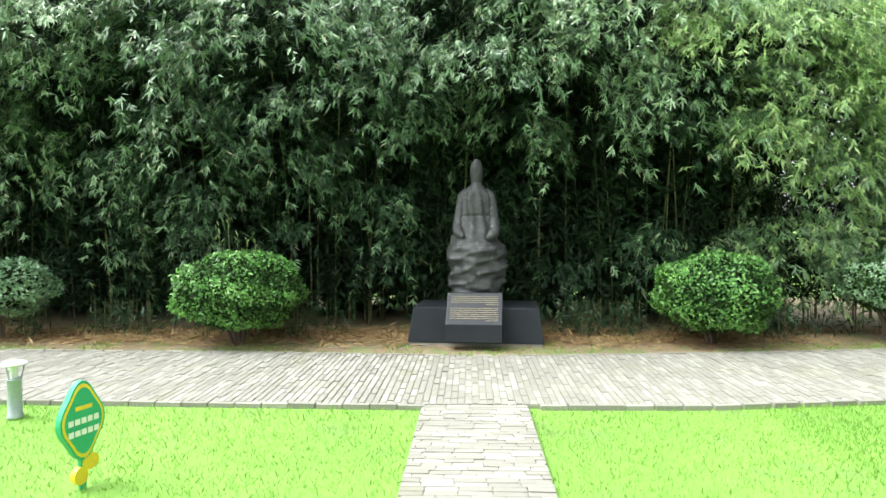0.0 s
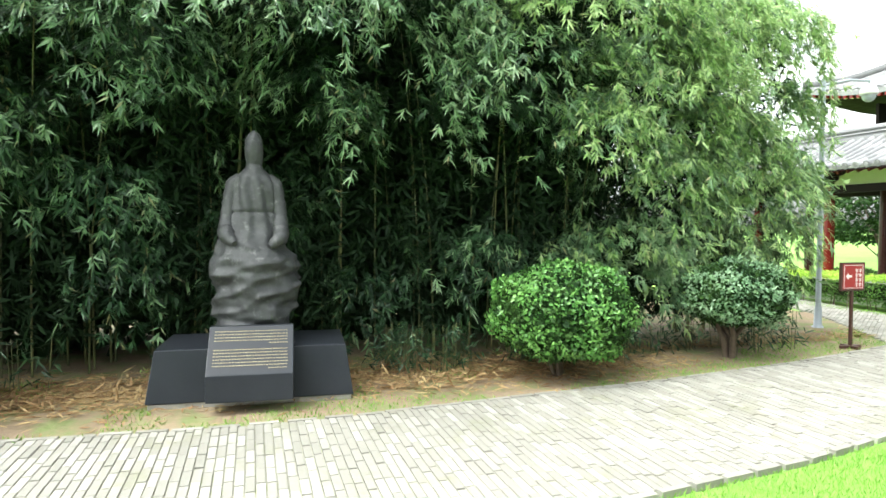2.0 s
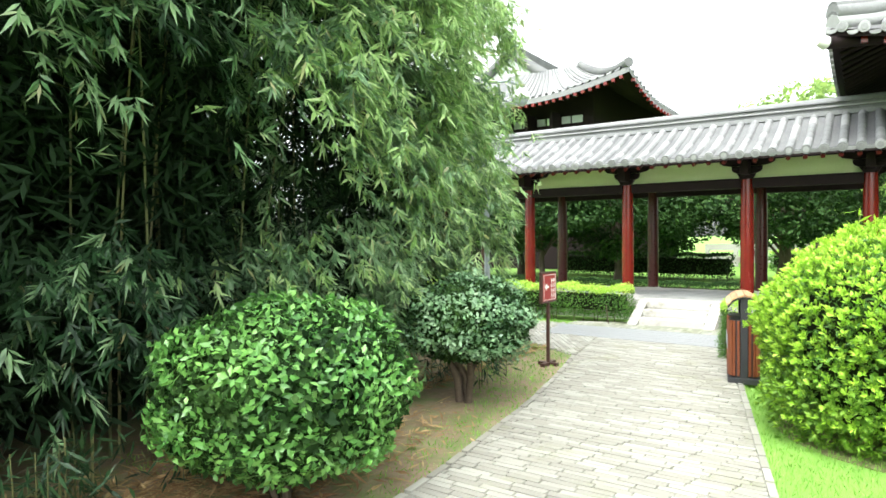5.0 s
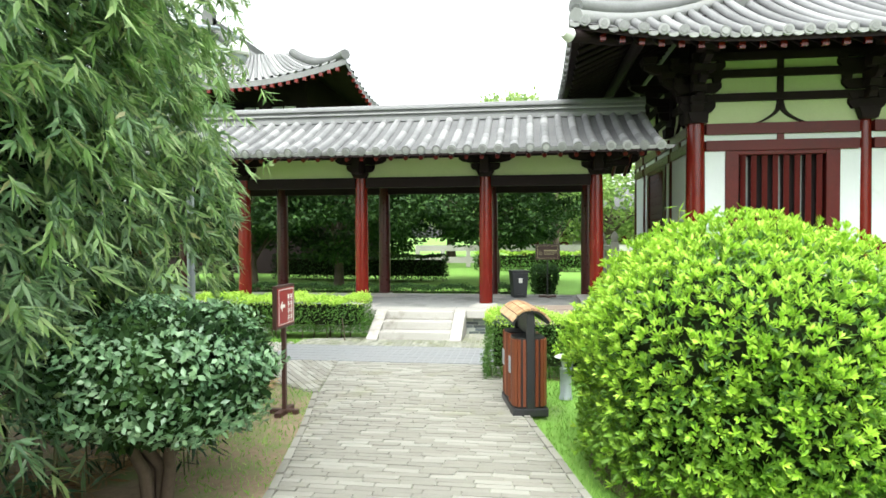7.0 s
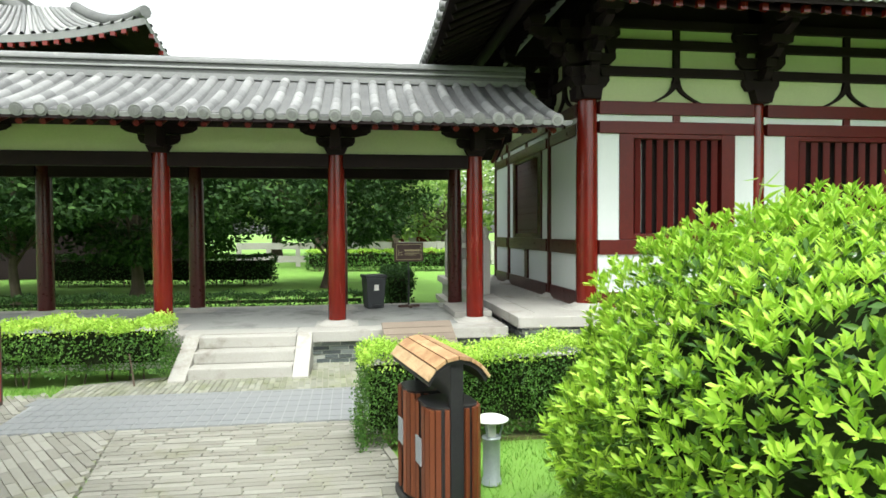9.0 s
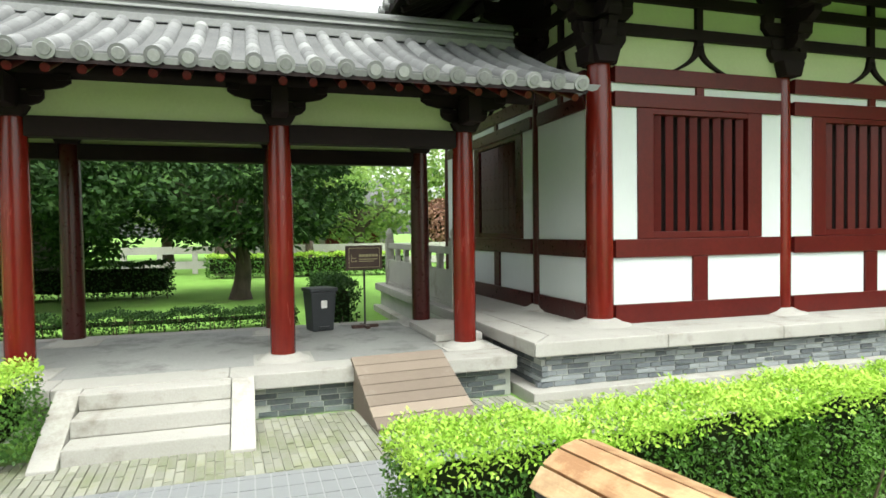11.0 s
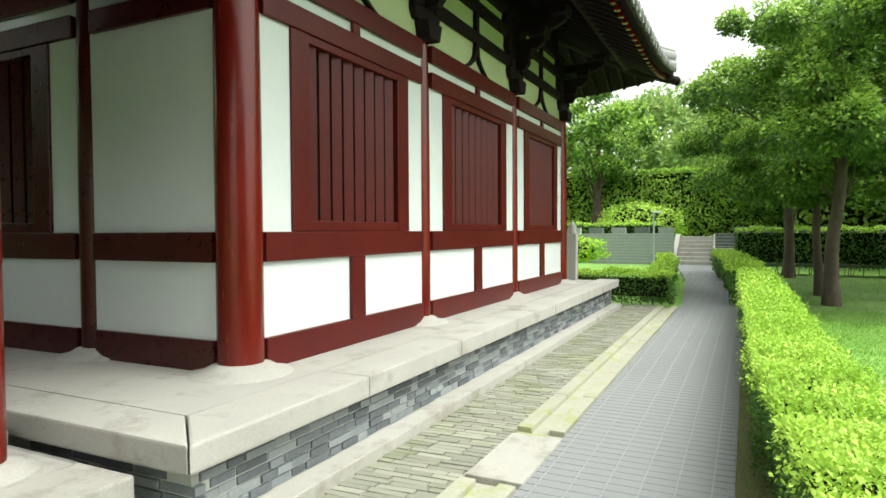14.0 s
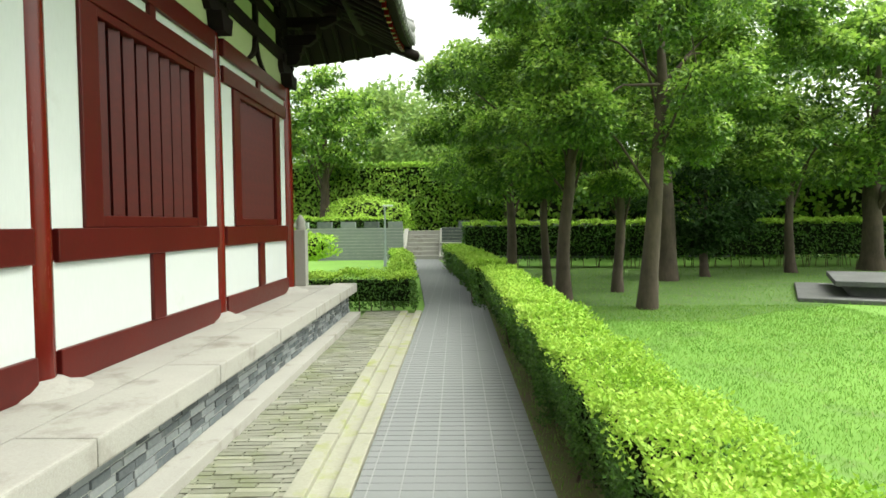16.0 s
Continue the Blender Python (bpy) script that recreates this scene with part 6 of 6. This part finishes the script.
# ---- litter bins, lamps and signs ----
def slat_bin():
    b = thing("litter_bin", "double litter bin with red-brown wooden slats and arched plank roof", "litter bin", 8.15, 6.66, 0, 11)
    b.scale = (0.93, 0.78, 1.0)
    put("base", Shape().box(-0.36, 0.36, -0.2, 0.2, 0.0, 0.07), M_BLACK, b, bevel=0.01)
    for cx in (-0.19, 0.19):
        body = put("body", Shape(Matrix.Translation((cx, 0, 0))).prism([(0.155 * math.copysign(abs(math.cos(a)) ** 0.55, math.cos(a)), 0.18 * math.copysign(abs(math.sin(a)) ** 0.55, math.sin(a))) for a in np.linspace(0, 2 * math.pi, 24, endpoint=False)], 0.07, 0.68, "z"), M_BLACK, b)
        for k in range(20):
            a = 2 * math.pi * (k + 0.5) / 20
            x, y = 0.165 * math.copysign(abs(math.cos(a)) ** 0.55, math.cos(a)), 0.19 * math.copysign(abs(math.sin(a)) ** 0.55, math.sin(a))
            put("slat", Shape().box(-0.016, 0.016, -0.009, 0.009, 0.09, 0.67), M_SLAT, body, m=pose(cx + x, y, 0, 0, 0, math.degrees(math.atan2(y, x * 1.2)) + 90))
        put("emblem", Shape().box(cx - 0.05, cx + 0.05, -0.209, -0.2, 0.36, 0.5), M_GALV, body, "grey recycling plate")
        put("emblem", Shape().box(cx - 0.05, cx + 0.05, 0.2, 0.209, 0.36, 0.5), M_GALV, body)
    for x in (-0.355, 0.315):
        put("post", Shape().box(x, x + 0.04, -0.045, 0.045, 0.02, 0.93), M_BLACK, b, bevel=0.005)
    put("back_board", Shape().box(-0.3, 0.3, -0.01, 0.01, 0.7, 0.9), M_BLACK, b)
    prof = [(0.24 * math.sin(a), 0.715 + 0.21 * math.cos(a)) for a in np.linspace(-1.05, 1.05, 13)]
    inner = [(y * 0.93, z - 0.02) for y, z in prof[::-1]]
    put("roof_shell", Shape().prism(prof + inner, -0.37, 0.37, "x"), M_BLACK, b)
    for k in range(6):
        a0, a1 = -1.03 + k * 0.345, -1.03 + (k + 0.9) * 0.345
        q = [(r * math.sin(a), 0.715 + (r - 0.03) * math.cos(a)) for r, a in ((0.242, a0), (0.242, a1), (0.262, a1), (0.262, a0))]
        put("roof_slat", Shape().prism(q, -0.385, 0.385, "x"), M_SLAT_TOP, b, bevel=0.003)
    put("hinge", Shape().box(-0.03, 0.03, -0.215, -0.19, 0.3, 0.35), M_SIGNRED, b)


def bollard(x, y, h, label):
    b = thing("bollard_lamp", label, "lamp", x, y, -0.02, group="garden bollard lamps")
    put("post", Shape().lathe(0, 0, [(0.065, 0), (0.06, 0.03), (0.055, 0.04), (0.055, h * 0.66), (0.06, h * 0.67), (0.06, h * 0.69), (0.04, h * 0.7)], 20), M_GALV, b)
    put("lamp_tube", Shape().cyl(0, 0, h * 0.7, h * 0.95, 0.03, n=12), M_CAP, b)
    for k in range(3):
        a = 2.1 * k + 0.4
        put("stay", Shape().tube([(0.05 * math.cos(a), 0.05 * math.sin(a), h * 0.68), (0.08 * math.cos(a), 0.08 * math.sin(a), h * 0.94)], [0.006, 0.006], 6), M_GALV, b)
    put("cap", Shape().lathe(0, 0, [(0.06, h * 0.93), (0.105, h * 0.935), (0.11, h * 0.95), (0.08, h * 0.985), (0.02, h)], 24), M_CAP, b)


def post_lamp(x, y, h, label, name="post_lamp"):
    b = thing(name, label, "lamp", x, y, -0.02)
    put("post_foot", Shape().lathe(0, 0, [(0.07, 0), (0.065, 0.02), (0.06, 0.3), (0.045, 0.34)], 16), M_GALV, b)
    put("pole", Shape().cyl(0, 0, 0.34, h, 0.035, 0.03, 12), M_GALV, b)
    put("lamp_head", Shape().box(-0.28, 0.06, -0.06, 0.06, h - 0.02, h + 0.04), M_CAP, b, bevel=0.015)


def camera_pole():
    b = thing("camera_pole", "grey metal pole with a white domed security camera", "camera pole", 8.84, 10.3, -0.02)
    put("post_foot", Shape().lathe(0, 0, [(0.09, 0), (0.085, 0.02), (0.06, 0.05), (0.055, 0.3), (0.045, 0.34)], 16), M_GALV, b)
    put("pole", Shape().cyl(0, 0, 0.34, 4.0, 0.042, 0.035, 12), M_GALV, b)
    put("arm", Shape().tube([(0, 0, 3.9), (0.35, -0.15, 3.98), (0.63, -0.27, 3.96), (0.63, -0.27, 3.86)], [0.022] * 4, 8), M_GALV, b)
    head = put("housing", Shape().lathe(0.63, -0.27, [(0.05, 3.9), (0.1, 3.86), (0.125, 3.8), (0.13, 3.74), (0.115, 3.735)], 20), M_CAP, b, "white camera housing")
    put("dome", Shape().lathe(0.63, -0.27, [(0.1, 3.734), (0.095, 3.69), (0.07, 3.65), (0.03, 3.63)], 20), M_GALV, head, "smoky camera dome")


def red_sign():
    s = thing("direction_sign", "red direction sign in a brown frame on a thin post", "sign", 7.72, 8.78, 0, -1)
    put("foot", Shape().box(-0.16, 0.16, -0.03, 0.03, -0.02, 0.03).box(-0.03, 0.03, -0.13, 0.13, -0.02, 0.028), M_SIGNWOOD, s, bevel=0.008)
    put("post", Shape().box(-0.018, 0.018, -0.018, 0.018, 0.03, 0.78), M_SIGNWOOD, s, bevel=0.004)
    bd = put("board", Shape().box(-0.2, 0.2, -0.02, 0.02, 0.76, 1.14), M_SIGNWOOD, s, bevel=0.006)
    for y, g in ((-0.024, 1), (0.02, -1)):
        put("face", Shape().box(-0.175, 0.175, y, y + 0.004, 0.785, 1.115), M_SIGNRED, bd)
    e = Shape()
    for a in ((-0.16, 0.16, 1.098, 1.104), (-0.16, 0.16, 0.796, 0.802), (-0.16, -0.154, 0.802, 1.098), (0.154, 0.16, 0.802, 1.098)):
        e.box(a[0], a[1], -0.0265, -0.0243, a[2], a[3])
    put("border_line", e, M_LETTER, bd)
    put("arrow", Shape().prism([(-0.13, 0.955), (-0.085, 1.0), (-0.085, 0.97), (-0.03, 0.97), (-0.03, 0.94), (-0.085, 0.94), (-0.085, 0.91)], -0.0265, -0.0243, "y"), M_LETTER, bd, "white arrow")
    t = Shape()
    rng = random.Random(3)
    for r in range(4):
        for c in range(2):
            x, z = 0.03 + 0.06 * c, 1.04 - 0.062 * r
            t.box(x, x + 0.045, -0.0265, -0.0243, z, z + 0.008).box(x, x + 0.045, -0.0266, -0.0243, z - 0.02, z - 0.012).box(x + 0.018, x + 0.026, -0.0267, -0.0243, z - 0.04, z + 0.012)
    put("lettering", t, M_LETTER, bd)


def lawn_sign():
    s = thing("lawn_sign", "green and yellow flower-shaped lawn notice on a stake", "sign", -2.4, 3.72, 0, 74)
    def blob(k, z, n=40):
        return [(k * 0.145 * math.cos(a) * (1 + 0.1 * math.cos(4 * a)), z + k * 0.23 * math.sin(a) * (1 + 0.07 * math.cos(4 * a))) for a in np.linspace(0, 2 * math.pi, n, endpoint=False)]
    put("stake", Shape().box(-0.02, 0.02, -0.012, 0.012, -0.05, 0.25), M_SGREEN, s, bevel=0.003)
    bd = put("board", Shape().prism(blob(1, 0.4), -0.02, 0.02, "y"), M_SGREEN, s)
    put("border", Shape().prism(blob(0.93, 0.4), -0.023, -0.0202, "y"), M_SYELLOW, bd, "yellow border")
    put("face", Shape().prism(blob(0.83, 0.4), -0.026, -0.0232, "y"), M_SGREEN, bd)
    t = Shape()
    t.box(-0.06, 0.06, -0.0285, -0.0262, 0.47, 0.495)
    put("title_bar", t, M_SYELLOW, bd)
    t = Shape()
    for z in (0.385, 0.315):
        for k in range(5):
            t.box(-0.11 + k * 0.045, -0.075 + k * 0.045, -0.0285, -0.0262, z, z + 0.035)
    put("lettering", t, M_LETTER, bd)
    put("leaf", Shape().prism([(0.06 * math.cos(a) + 0.05, 0.13 + 0.05 * math.sin(a)) for a in np.linspace(0, 6.28, 16, endpoint=False)], -0.02, 0.02, "y"), M_SYELLOW, s, "yellow leaf shape")
    put("leaf", Shape().prism([(0.05 * math.cos(a) - 0.02, 0.06 + 0.055 * math.sin(a)) for a in np.linspace(0, 6.28, 16, endpoint=False)], -0.018, 0.018, "y"), M_SYELLOW, s)


def notice_stand():
    s = thing("notice_stand", "dark brown notice board on a slim black stand", "sign", 14.58, 6.27, CZ + 0.003, -82)
    put("foot", Shape().box(-0.17, 0.17, -0.025, 0.025, 0.0, 0.04).box(-0.025, 0.025, -0.14, 0.14, 0.0, 0.038), M_SIGNWOOD, s, bevel=0.008)
    put("pole", Shape().cyl(0, 0, 0.03, 0.74, 0.013, n=10), M_BLACK, s)
    bd = put("board", Shape().box(-0.235, 0.235, -0.02, 0.02, 0.72, 1.02), M_SIGNWOOD, s, bevel=0.008)
    e = Shape()
    for a in ((-0.2, 0.2, 0.985, 0.991), (-0.2, 0.2, 0.748, 0.754), (-0.2, -0.194, 0.754, 0.985), (0.194, 0.2, 0.754, 0.985)):
        e.box(a[0], a[1], -0.0225, -0.0202, a[2], a[3])
    put("border_line", e, M_GOLD, bd)
    t = Shape()
    for k in range(6):
        t.box(-0.07 + k * 0.042, -0.035 + k * 0.042, -0.0225, -0.0202, 0.88, 0.91)
    t.box(-0.07, 0.17, -0.0225, -0.0202, 0.845, 0.855).box(-0.07, 0.12, -0.0225, -0.0202, 0.82, 0.828)
    put("lettering", t, M_GOLD, bd)
    g = Shape()
    g.box(-0.17, -0.1, -0.0225, -0.0202, 0.82, 0.826).box(-0.17, -0.164, -0.0225, -0.0202, 0.826, 0.91).box(-0.164, -0.11, -0.0225, -0.0202, 0.86, 0.868).box(-0.12, -0.1, -0.0225, -0.0202, 0.83, 0.838)
    put("pictogram", g, M_GOLD, bd)


def black_bin():
    b = thing("waste_bin", "black plastic pedal bin with lid on the colonnade floor", "waste bin", 14.6, 6.82, CZ + 0.003, -75)
    put("body", Shape().add([(-0.13, -0.12, 0.0), (0.13, -0.12, 0.0), (0.13, 0.12, 0.0), (-0.13, 0.12, 0.0), (-0.16, -0.15, 0.47), (0.16, -0.15, 0.47), (0.16, 0.15, 0.47), (-0.16, 0.15, 0.47)],
                            [(3, 2, 1, 0), (4, 5, 6, 7), (0, 1, 5, 4), (1, 2, 6, 5), (2, 3, 7, 6), (3, 0, 4, 7)]), M_PLASTIC, b, bevel=0.015)
    put("lid", Shape().box(-0.175, 0.175, -0.165, 0.165, 0.472, 0.52), M_PLASTIC, b, bevel=0.015)
    put("label_plate", Shape().box(-0.035, 0.035, -0.158, -0.142, 0.28, 0.37), M_LETTER, b, "pale recycling mark")
    put("pedal", Shape().box(-0.06, 0.06, -0.17, -0.12, 0.04, 0.06), M_PLASTIC, b)


slat_bin()
bollard(8.56, 6.26, 0.43, "grey bollard lamp with a white disc cap on the lawn")
bollard(-3.86, 5.1, 0.48, "grey bollard lamp with a white cap beside the path")
camera_pole()
post_lamp(12.95, -16.6, 2.1, "slim grey lamp post with a flat head on the far lawn", "garden_lamp")
red_sign()
lawn_sign()
notice_stand()
black_bin()


# ---- stone balustrade on the hall platform ----
def balustrade(x0, x1, y, z, step, label):
    b = thing("stone_balustrade", label, "balustrade", x0, y, z)
    n = int(round((x1 - x0) / step))
    for k in range(n + 1):
        x = k * step
        p = put("post", Shape().box(x - 0.075, x + 0.075, -0.075, 0.075, 0.0, 0.9), M_STONE, b, bevel=0.012)
        put("finial", Shape().lathe(x, 0, [(0.06, 0.9), (0.075, 0.92), (0.05, 0.95), (0.075, 0.99), (0.07, 1.03), (0.03, 1.09), (0.008, 1.12)], 16), M_STONE, p)
    for k in range(n):
        a, c = k * step + 0.076, (k + 1) * step - 0.076
        put("handrail", Shape().box(a, c, -0.045, 0.045, 0.72, 0.82), M_STONE, b, bevel=0.012)
        put("rail_panel", Shape().box(a, c, -0.04, 0.04, 0.06, 0.5), M_STONE, b, bevel=0.01)
        for q in (0.33, 0.67):
            u = a + (c - a) * q
            put("baluster", Shape().prism([(u - 0.09, 0.501), (u + 0.09, 0.501), (u + 0.06, 0.6), (u + 0.1, 0.719), (u - 0.1, 0.719), (u - 0.06, 0.6)], -0.038, 0.038, "y"), M_STONE, b, bevel=0.01)
        put("foot_rail", Shape().box(a, c, -0.055, 0.055, 0.0, 0.058), M_STONE, b)


balustrade(14.87, 18.97, 4.98, HZ + 0.003, 2.05, "pale carved stone balustrade on the hall platform edge")


def end_post():
    p = thing("stone_post", "grey carved stone post at the hall corner", "post", 12.85, -4.5, HZ + 0.003)
    put("shaft", Shape().box(-0.09, 0.09, -0.09, 0.09, 0.0, 0.85), M_STONE, p, bevel=0.015)
    put("finial", Shape().lathe(0, 0, [(0.07, 0.85), (0.085, 0.88), (0.06, 0.92), (0.08, 0.97), (0.03, 1.06), (0.01, 1.08)], 16), M_STONE, p)
    put("side_panel", Shape().box(0.091, 0.9, -0.05, 0.05, 0.0, 0.55), M_STONE, p, bevel=0.01)


end_post()


# ---- stone platform on the lawn ----
def lawn_platform():
    s = thing("stone_platform", "low two-tier grey stone platform on the lawn", "platform", 1.7, -7.2, -0.03, -27)
    put("lower_slab", Shape().box(-3.2, 2.0, -1.4, 1.9, 0.0, 0.08), M_PAN, s, bevel=0.015)
    put("support", Shape().box(-2.6, 1.15, -0.9, 1.3, 0.08, 0.27), M_PAN, s)
    put("upper_slab", Shape().box(-2.9, 1.4, -1.1, 1.5, 0.27, 0.37), M_PAN, s, bevel=0.015)


lawn_platform()


# ---- far wall, steps and hall ----
def far_wall():
    w = thing("garden_wall", "grey brick retaining wall with crenellated top", "wall", 13.0, -20.9, 0, kind="structure")
    for x0, x1 in ((-0.3, 14.0), (-14.0, -1.9)):
        put("wall_body", Shape().box(x0, x1, -0.25, 0.0, -0.05, 1.3), M_BRICK, w, "coursed grey brick")
        for z in np.arange(0.1, 1.3, 0.13):
            put("course_joint", Shape().box(x0, x1, 0.0, 0.004, z, z + 0.014), M_MORTAR, w)
        k = 0
        for x in np.arange(x0 + 0.02, x1 - 0.5, 0.98):
            put("merlon", Shape().box(x, x + 0.6, -0.25, 0.0, 1.302, 1.56), M_BRICK, w, bevel=0.01)
    put("terrace", Shape().box(-16, 16, -9.0, -2.0, -0.05, 1.12), M_LAWN, w)
    put("terrace", Shape().box(-0.1, 16, -1.999, -0.26, -0.05, 1.115), M_LAWN, w)
    put("terrace", Shape().box(-16, -2.05, -1.999, -0.26, -0.05, 1.115), M_LAWN, w)
    st = thing("garden_steps", "weathered stone steps up through the far wall", "steps", 11.9, -20.5, 0)
    for k in range(7):
        put("step", Shape().box(-0.68, 0.68, -0.3 * (k + 1) - 0.4, -0.3 * k, -0.05 if k == 0 else 0.165 * k - 0.02, 0.165 * (k + 1)), M_STONE, st, bevel=0.012)
    for x in (-0.88, 0.69):
        put("side_slab", Shape().prism([(0.05, -0.05), (-2.3, -0.05), (-2.3, 1.25), (-2.1, 1.25), (0.05, 0.12)], x, x + 0.19, "x"), M_STONE, st, bevel=0.01)
    hedge("clipped green hedge on top of the far wall", [(13.4, -22.6), (26.0, -22.6)], 0.6, 1.12, 1.75, 0.1, 300, M_BOX, 221, False)
    t = thing("stone_bench", "small pale stone bench beside the far steps", "bench", 10.55, -19.6, -0.02)
    put("seat", Shape().box(-0.6, 0.6, -0.2, 0.2, 0.66, 0.74), M_STONE, t, bevel=0.01)
    for x in (-0.45, 0.35):
        put("leg", Shape().box(x, x + 0.12, -0.15, 0.15, 0.0, 0.659), M_STONE, t)


far_wall()


def great_hall():
    """The large hall beyond the colonnade: body, brackets zone, curved hip-and-gable roof."""
    h = thing("great_hall", "large distant hall with a sweeping grey hip-and-gable roof", "building", 36.0, 20.0, 0)
    inv = h.matrix_world.inverted()
    x0, x1, y0, y1 = 25.5, 46.0, 13.5, 26.5
    put("hall_body", Shape(inv).box(x0 + 2.6, x1 - 2.6, y0 + 2.6, y1 - 2.6, 0, 5.6), M_DARKWOOD, h)
    put("frieze", Shape(inv).box(x0 + 2.4, x1 - 2.4, y0 + 2.4, y1 - 2.4, 5.6, 8.62), M_DARKWOOD, h, "dark timber bracket zone")
    for k in range(6):
        y = y0 + 2.9 + k * 1.25
        for z, hh in ((6.05, 0.5), (6.75, 0.32)):
            put("frieze_panel", Shape(inv).box(x0 + 2.34, x0 + 2.399, y, y + 0.5, z, z + hh), M_WHITE, h)
            put("frieze_panel", Shape(inv).box(x0 + 2.34, x0 + 2.399, y + 0.58, y + 1.0, z, z + hh), M_WHITE, h)
        put("bracket", Shape(inv).box(x0 + 1.4, x0 + 2.33, y + 1.05, y + 1.2, 6.3, 7.2), M_DARKWOOD, h)

    def zf(d, along):
        return 7.55 + 0.36 * d + 0.06 * d * d + 0.75 * max(0, 1 - along / 5.0) ** 2 * max(0, 1 - d / 3.6)
    nd = 8
    D = [3.6 * k / (nd - 1) for k in range(nd)]
    def slope(axis):
        s = Shape(inv)
        m = 41
        rows = []
        for d in D:
            row = []
            for k in range(m):
                t = k / (m - 1)
                if axis == "w":
                    y = y0 + d + (y1 - y0 - 2 * d) * t
                    row.append((x0 + d, y, zf(d, min(y - y0, y1 - y) )))
                else:
                    x = x0 + d + (x1 - x0 - 2 * d) * t
                    yy = y0 + d if axis == "s" else y1 - d
                    row.append((x, yy, zf(d, min(x - x0, x1 - x))))
            rows.append(row)
        v = [p for r in rows for p in r]
        f = [(i * m + k, i * m + k + 1, (i + 1) * m + k + 1, (i + 1) * m + k) for i in range(nd - 1) for k in range(m - 1)]
        s.add(v, f)
        put("eave_boarding", Shape(inv).add([(x, y, z - 0.22) for x, y, z in v], f), M_DARKWOOD, h)
        s.add(v[:m] + [(x, y, z - 0.22) for x, y, z in v[:m]], [(k, k + 1, m + k + 1, m + k) for k in range(m - 1)])
        put("roof_slope", s, M_TILE, h)
        return rows
    for a in "wsn":
        rows = slope(a)
        if a in "ws":
            for k in range(1, 40):
                pts = [rows[i][k] for i in range(nd)]
                put("roof_rib", Shape(inv).tube([(x, y, z + 0.03) for x, y, z in pts], [0.07] * nd, 6, False), M_TILE, h)
                x, y, z = rows[0][k]
                put("rafter_end", Shape(inv).box(x - 0.02, x + 0.14, y - 0.07, y + 0.07, z - 0.36, z - 0.23), M_RED, h)
    # upper gabled roof
    xg, zr, yc = x0 + 3.4, 10.85, (y0 + y1) / 2 + 0.8
    prof = [(yc + g * (3.4 * k / 6), 8.55 + (zr - 8.55) * (1 - k / 6) ** 1.25) for g, ks in ((1, range(6, -1, -1)), (-1, range(1, 7))) for k in ks]
    put("upper_roof", Shape(inv).prism(prof, xg + 0.5, x1 - 3.9, "x"), M_TILE, h)
    put("gable_wall", Shape(inv).prism([(y, z - 0.1) for y, z in prof], xg + 0.35, xg + 0.49, "x"), M_WHITE, h, "white gable end")
    for g in (1, -1):
        pts = [(xg + 0.3, yc + g * (3.9 * k / 8), 8.35 + (zr - 8.35) * (1 - k / 8) ** 1.25 + 0.12) for k in range(9)]
        put("gable_ridge", Shape(inv).tube(pts, [0.26] * 9, 8), M_PAN, h)
        pts = [(x0 + 3.4 * (1 - k / 6), (y0 if g < 0 else y1) - g * 3.4 * (1 - k / 6), zf(3.4 * (1 - k / 6), 3.4 * (1 - k / 6)) + 0.16) for k in range(7)]
        put("hip_ridge", Shape(inv).tube(pts, [0.2] * 7, 8), M_PAN, h)
    put("main_ridge", Shape(inv).box(xg, x1 - 3.4, yc - 0.2, yc + 0.2, zr - 0.1, zr + 0.5), M_PAN, h)
    put("ridge_finial", Shape(inv).prism([(yc - 0.2, zr), (yc + 0.25, zr), (yc + 0.3, zr + 0.6), (yc + 0.1, zr + 1.1), (yc - 0.2, zr + 0.9)], xg - 0.1, xg + 0.3, "x"), M_PAN, h)


great_hall()


def courtyard_wall():
    w = thing("courtyard_balustrade", "pale stone balustrade far across the courtyard", "balustrade", 34.0, 6.0, 0)
    for k in range(12):
        put("post", Shape().box(-0.1, 0.1, k * 1.3 - 8.1, k * 1.3 - 7.9, 0, 1.1), M_STONE, w)
    for z in (0.2, 0.8):
        put("rail", Shape().box(-0.06, 0.06, -8.0, 6.3, z, z + 0.3), M_STONE, w)
    # house beyond the courtyard
    h = thing("far_house", "low house with dark timber front beyond the courtyard", "building", 47.0, 4.0, 0)
    put("wall", Shape().box(-2, 3, -5, 4, 0, 3.2), M_STONE, h)
    put("roof", Shape().prism([(-3.2, 3.2), (3.8, 3.2), (0.4, 5.0)], -6, 5, "y"), M_PAN, h)
    for y in (-4.0, -2.0, 0.0, 2.0):
        put("door", Shape().box(-2.06, -2.001, y, y + 1.2, 0, 2.4), M_MAROON, h)


courtyard_wall()
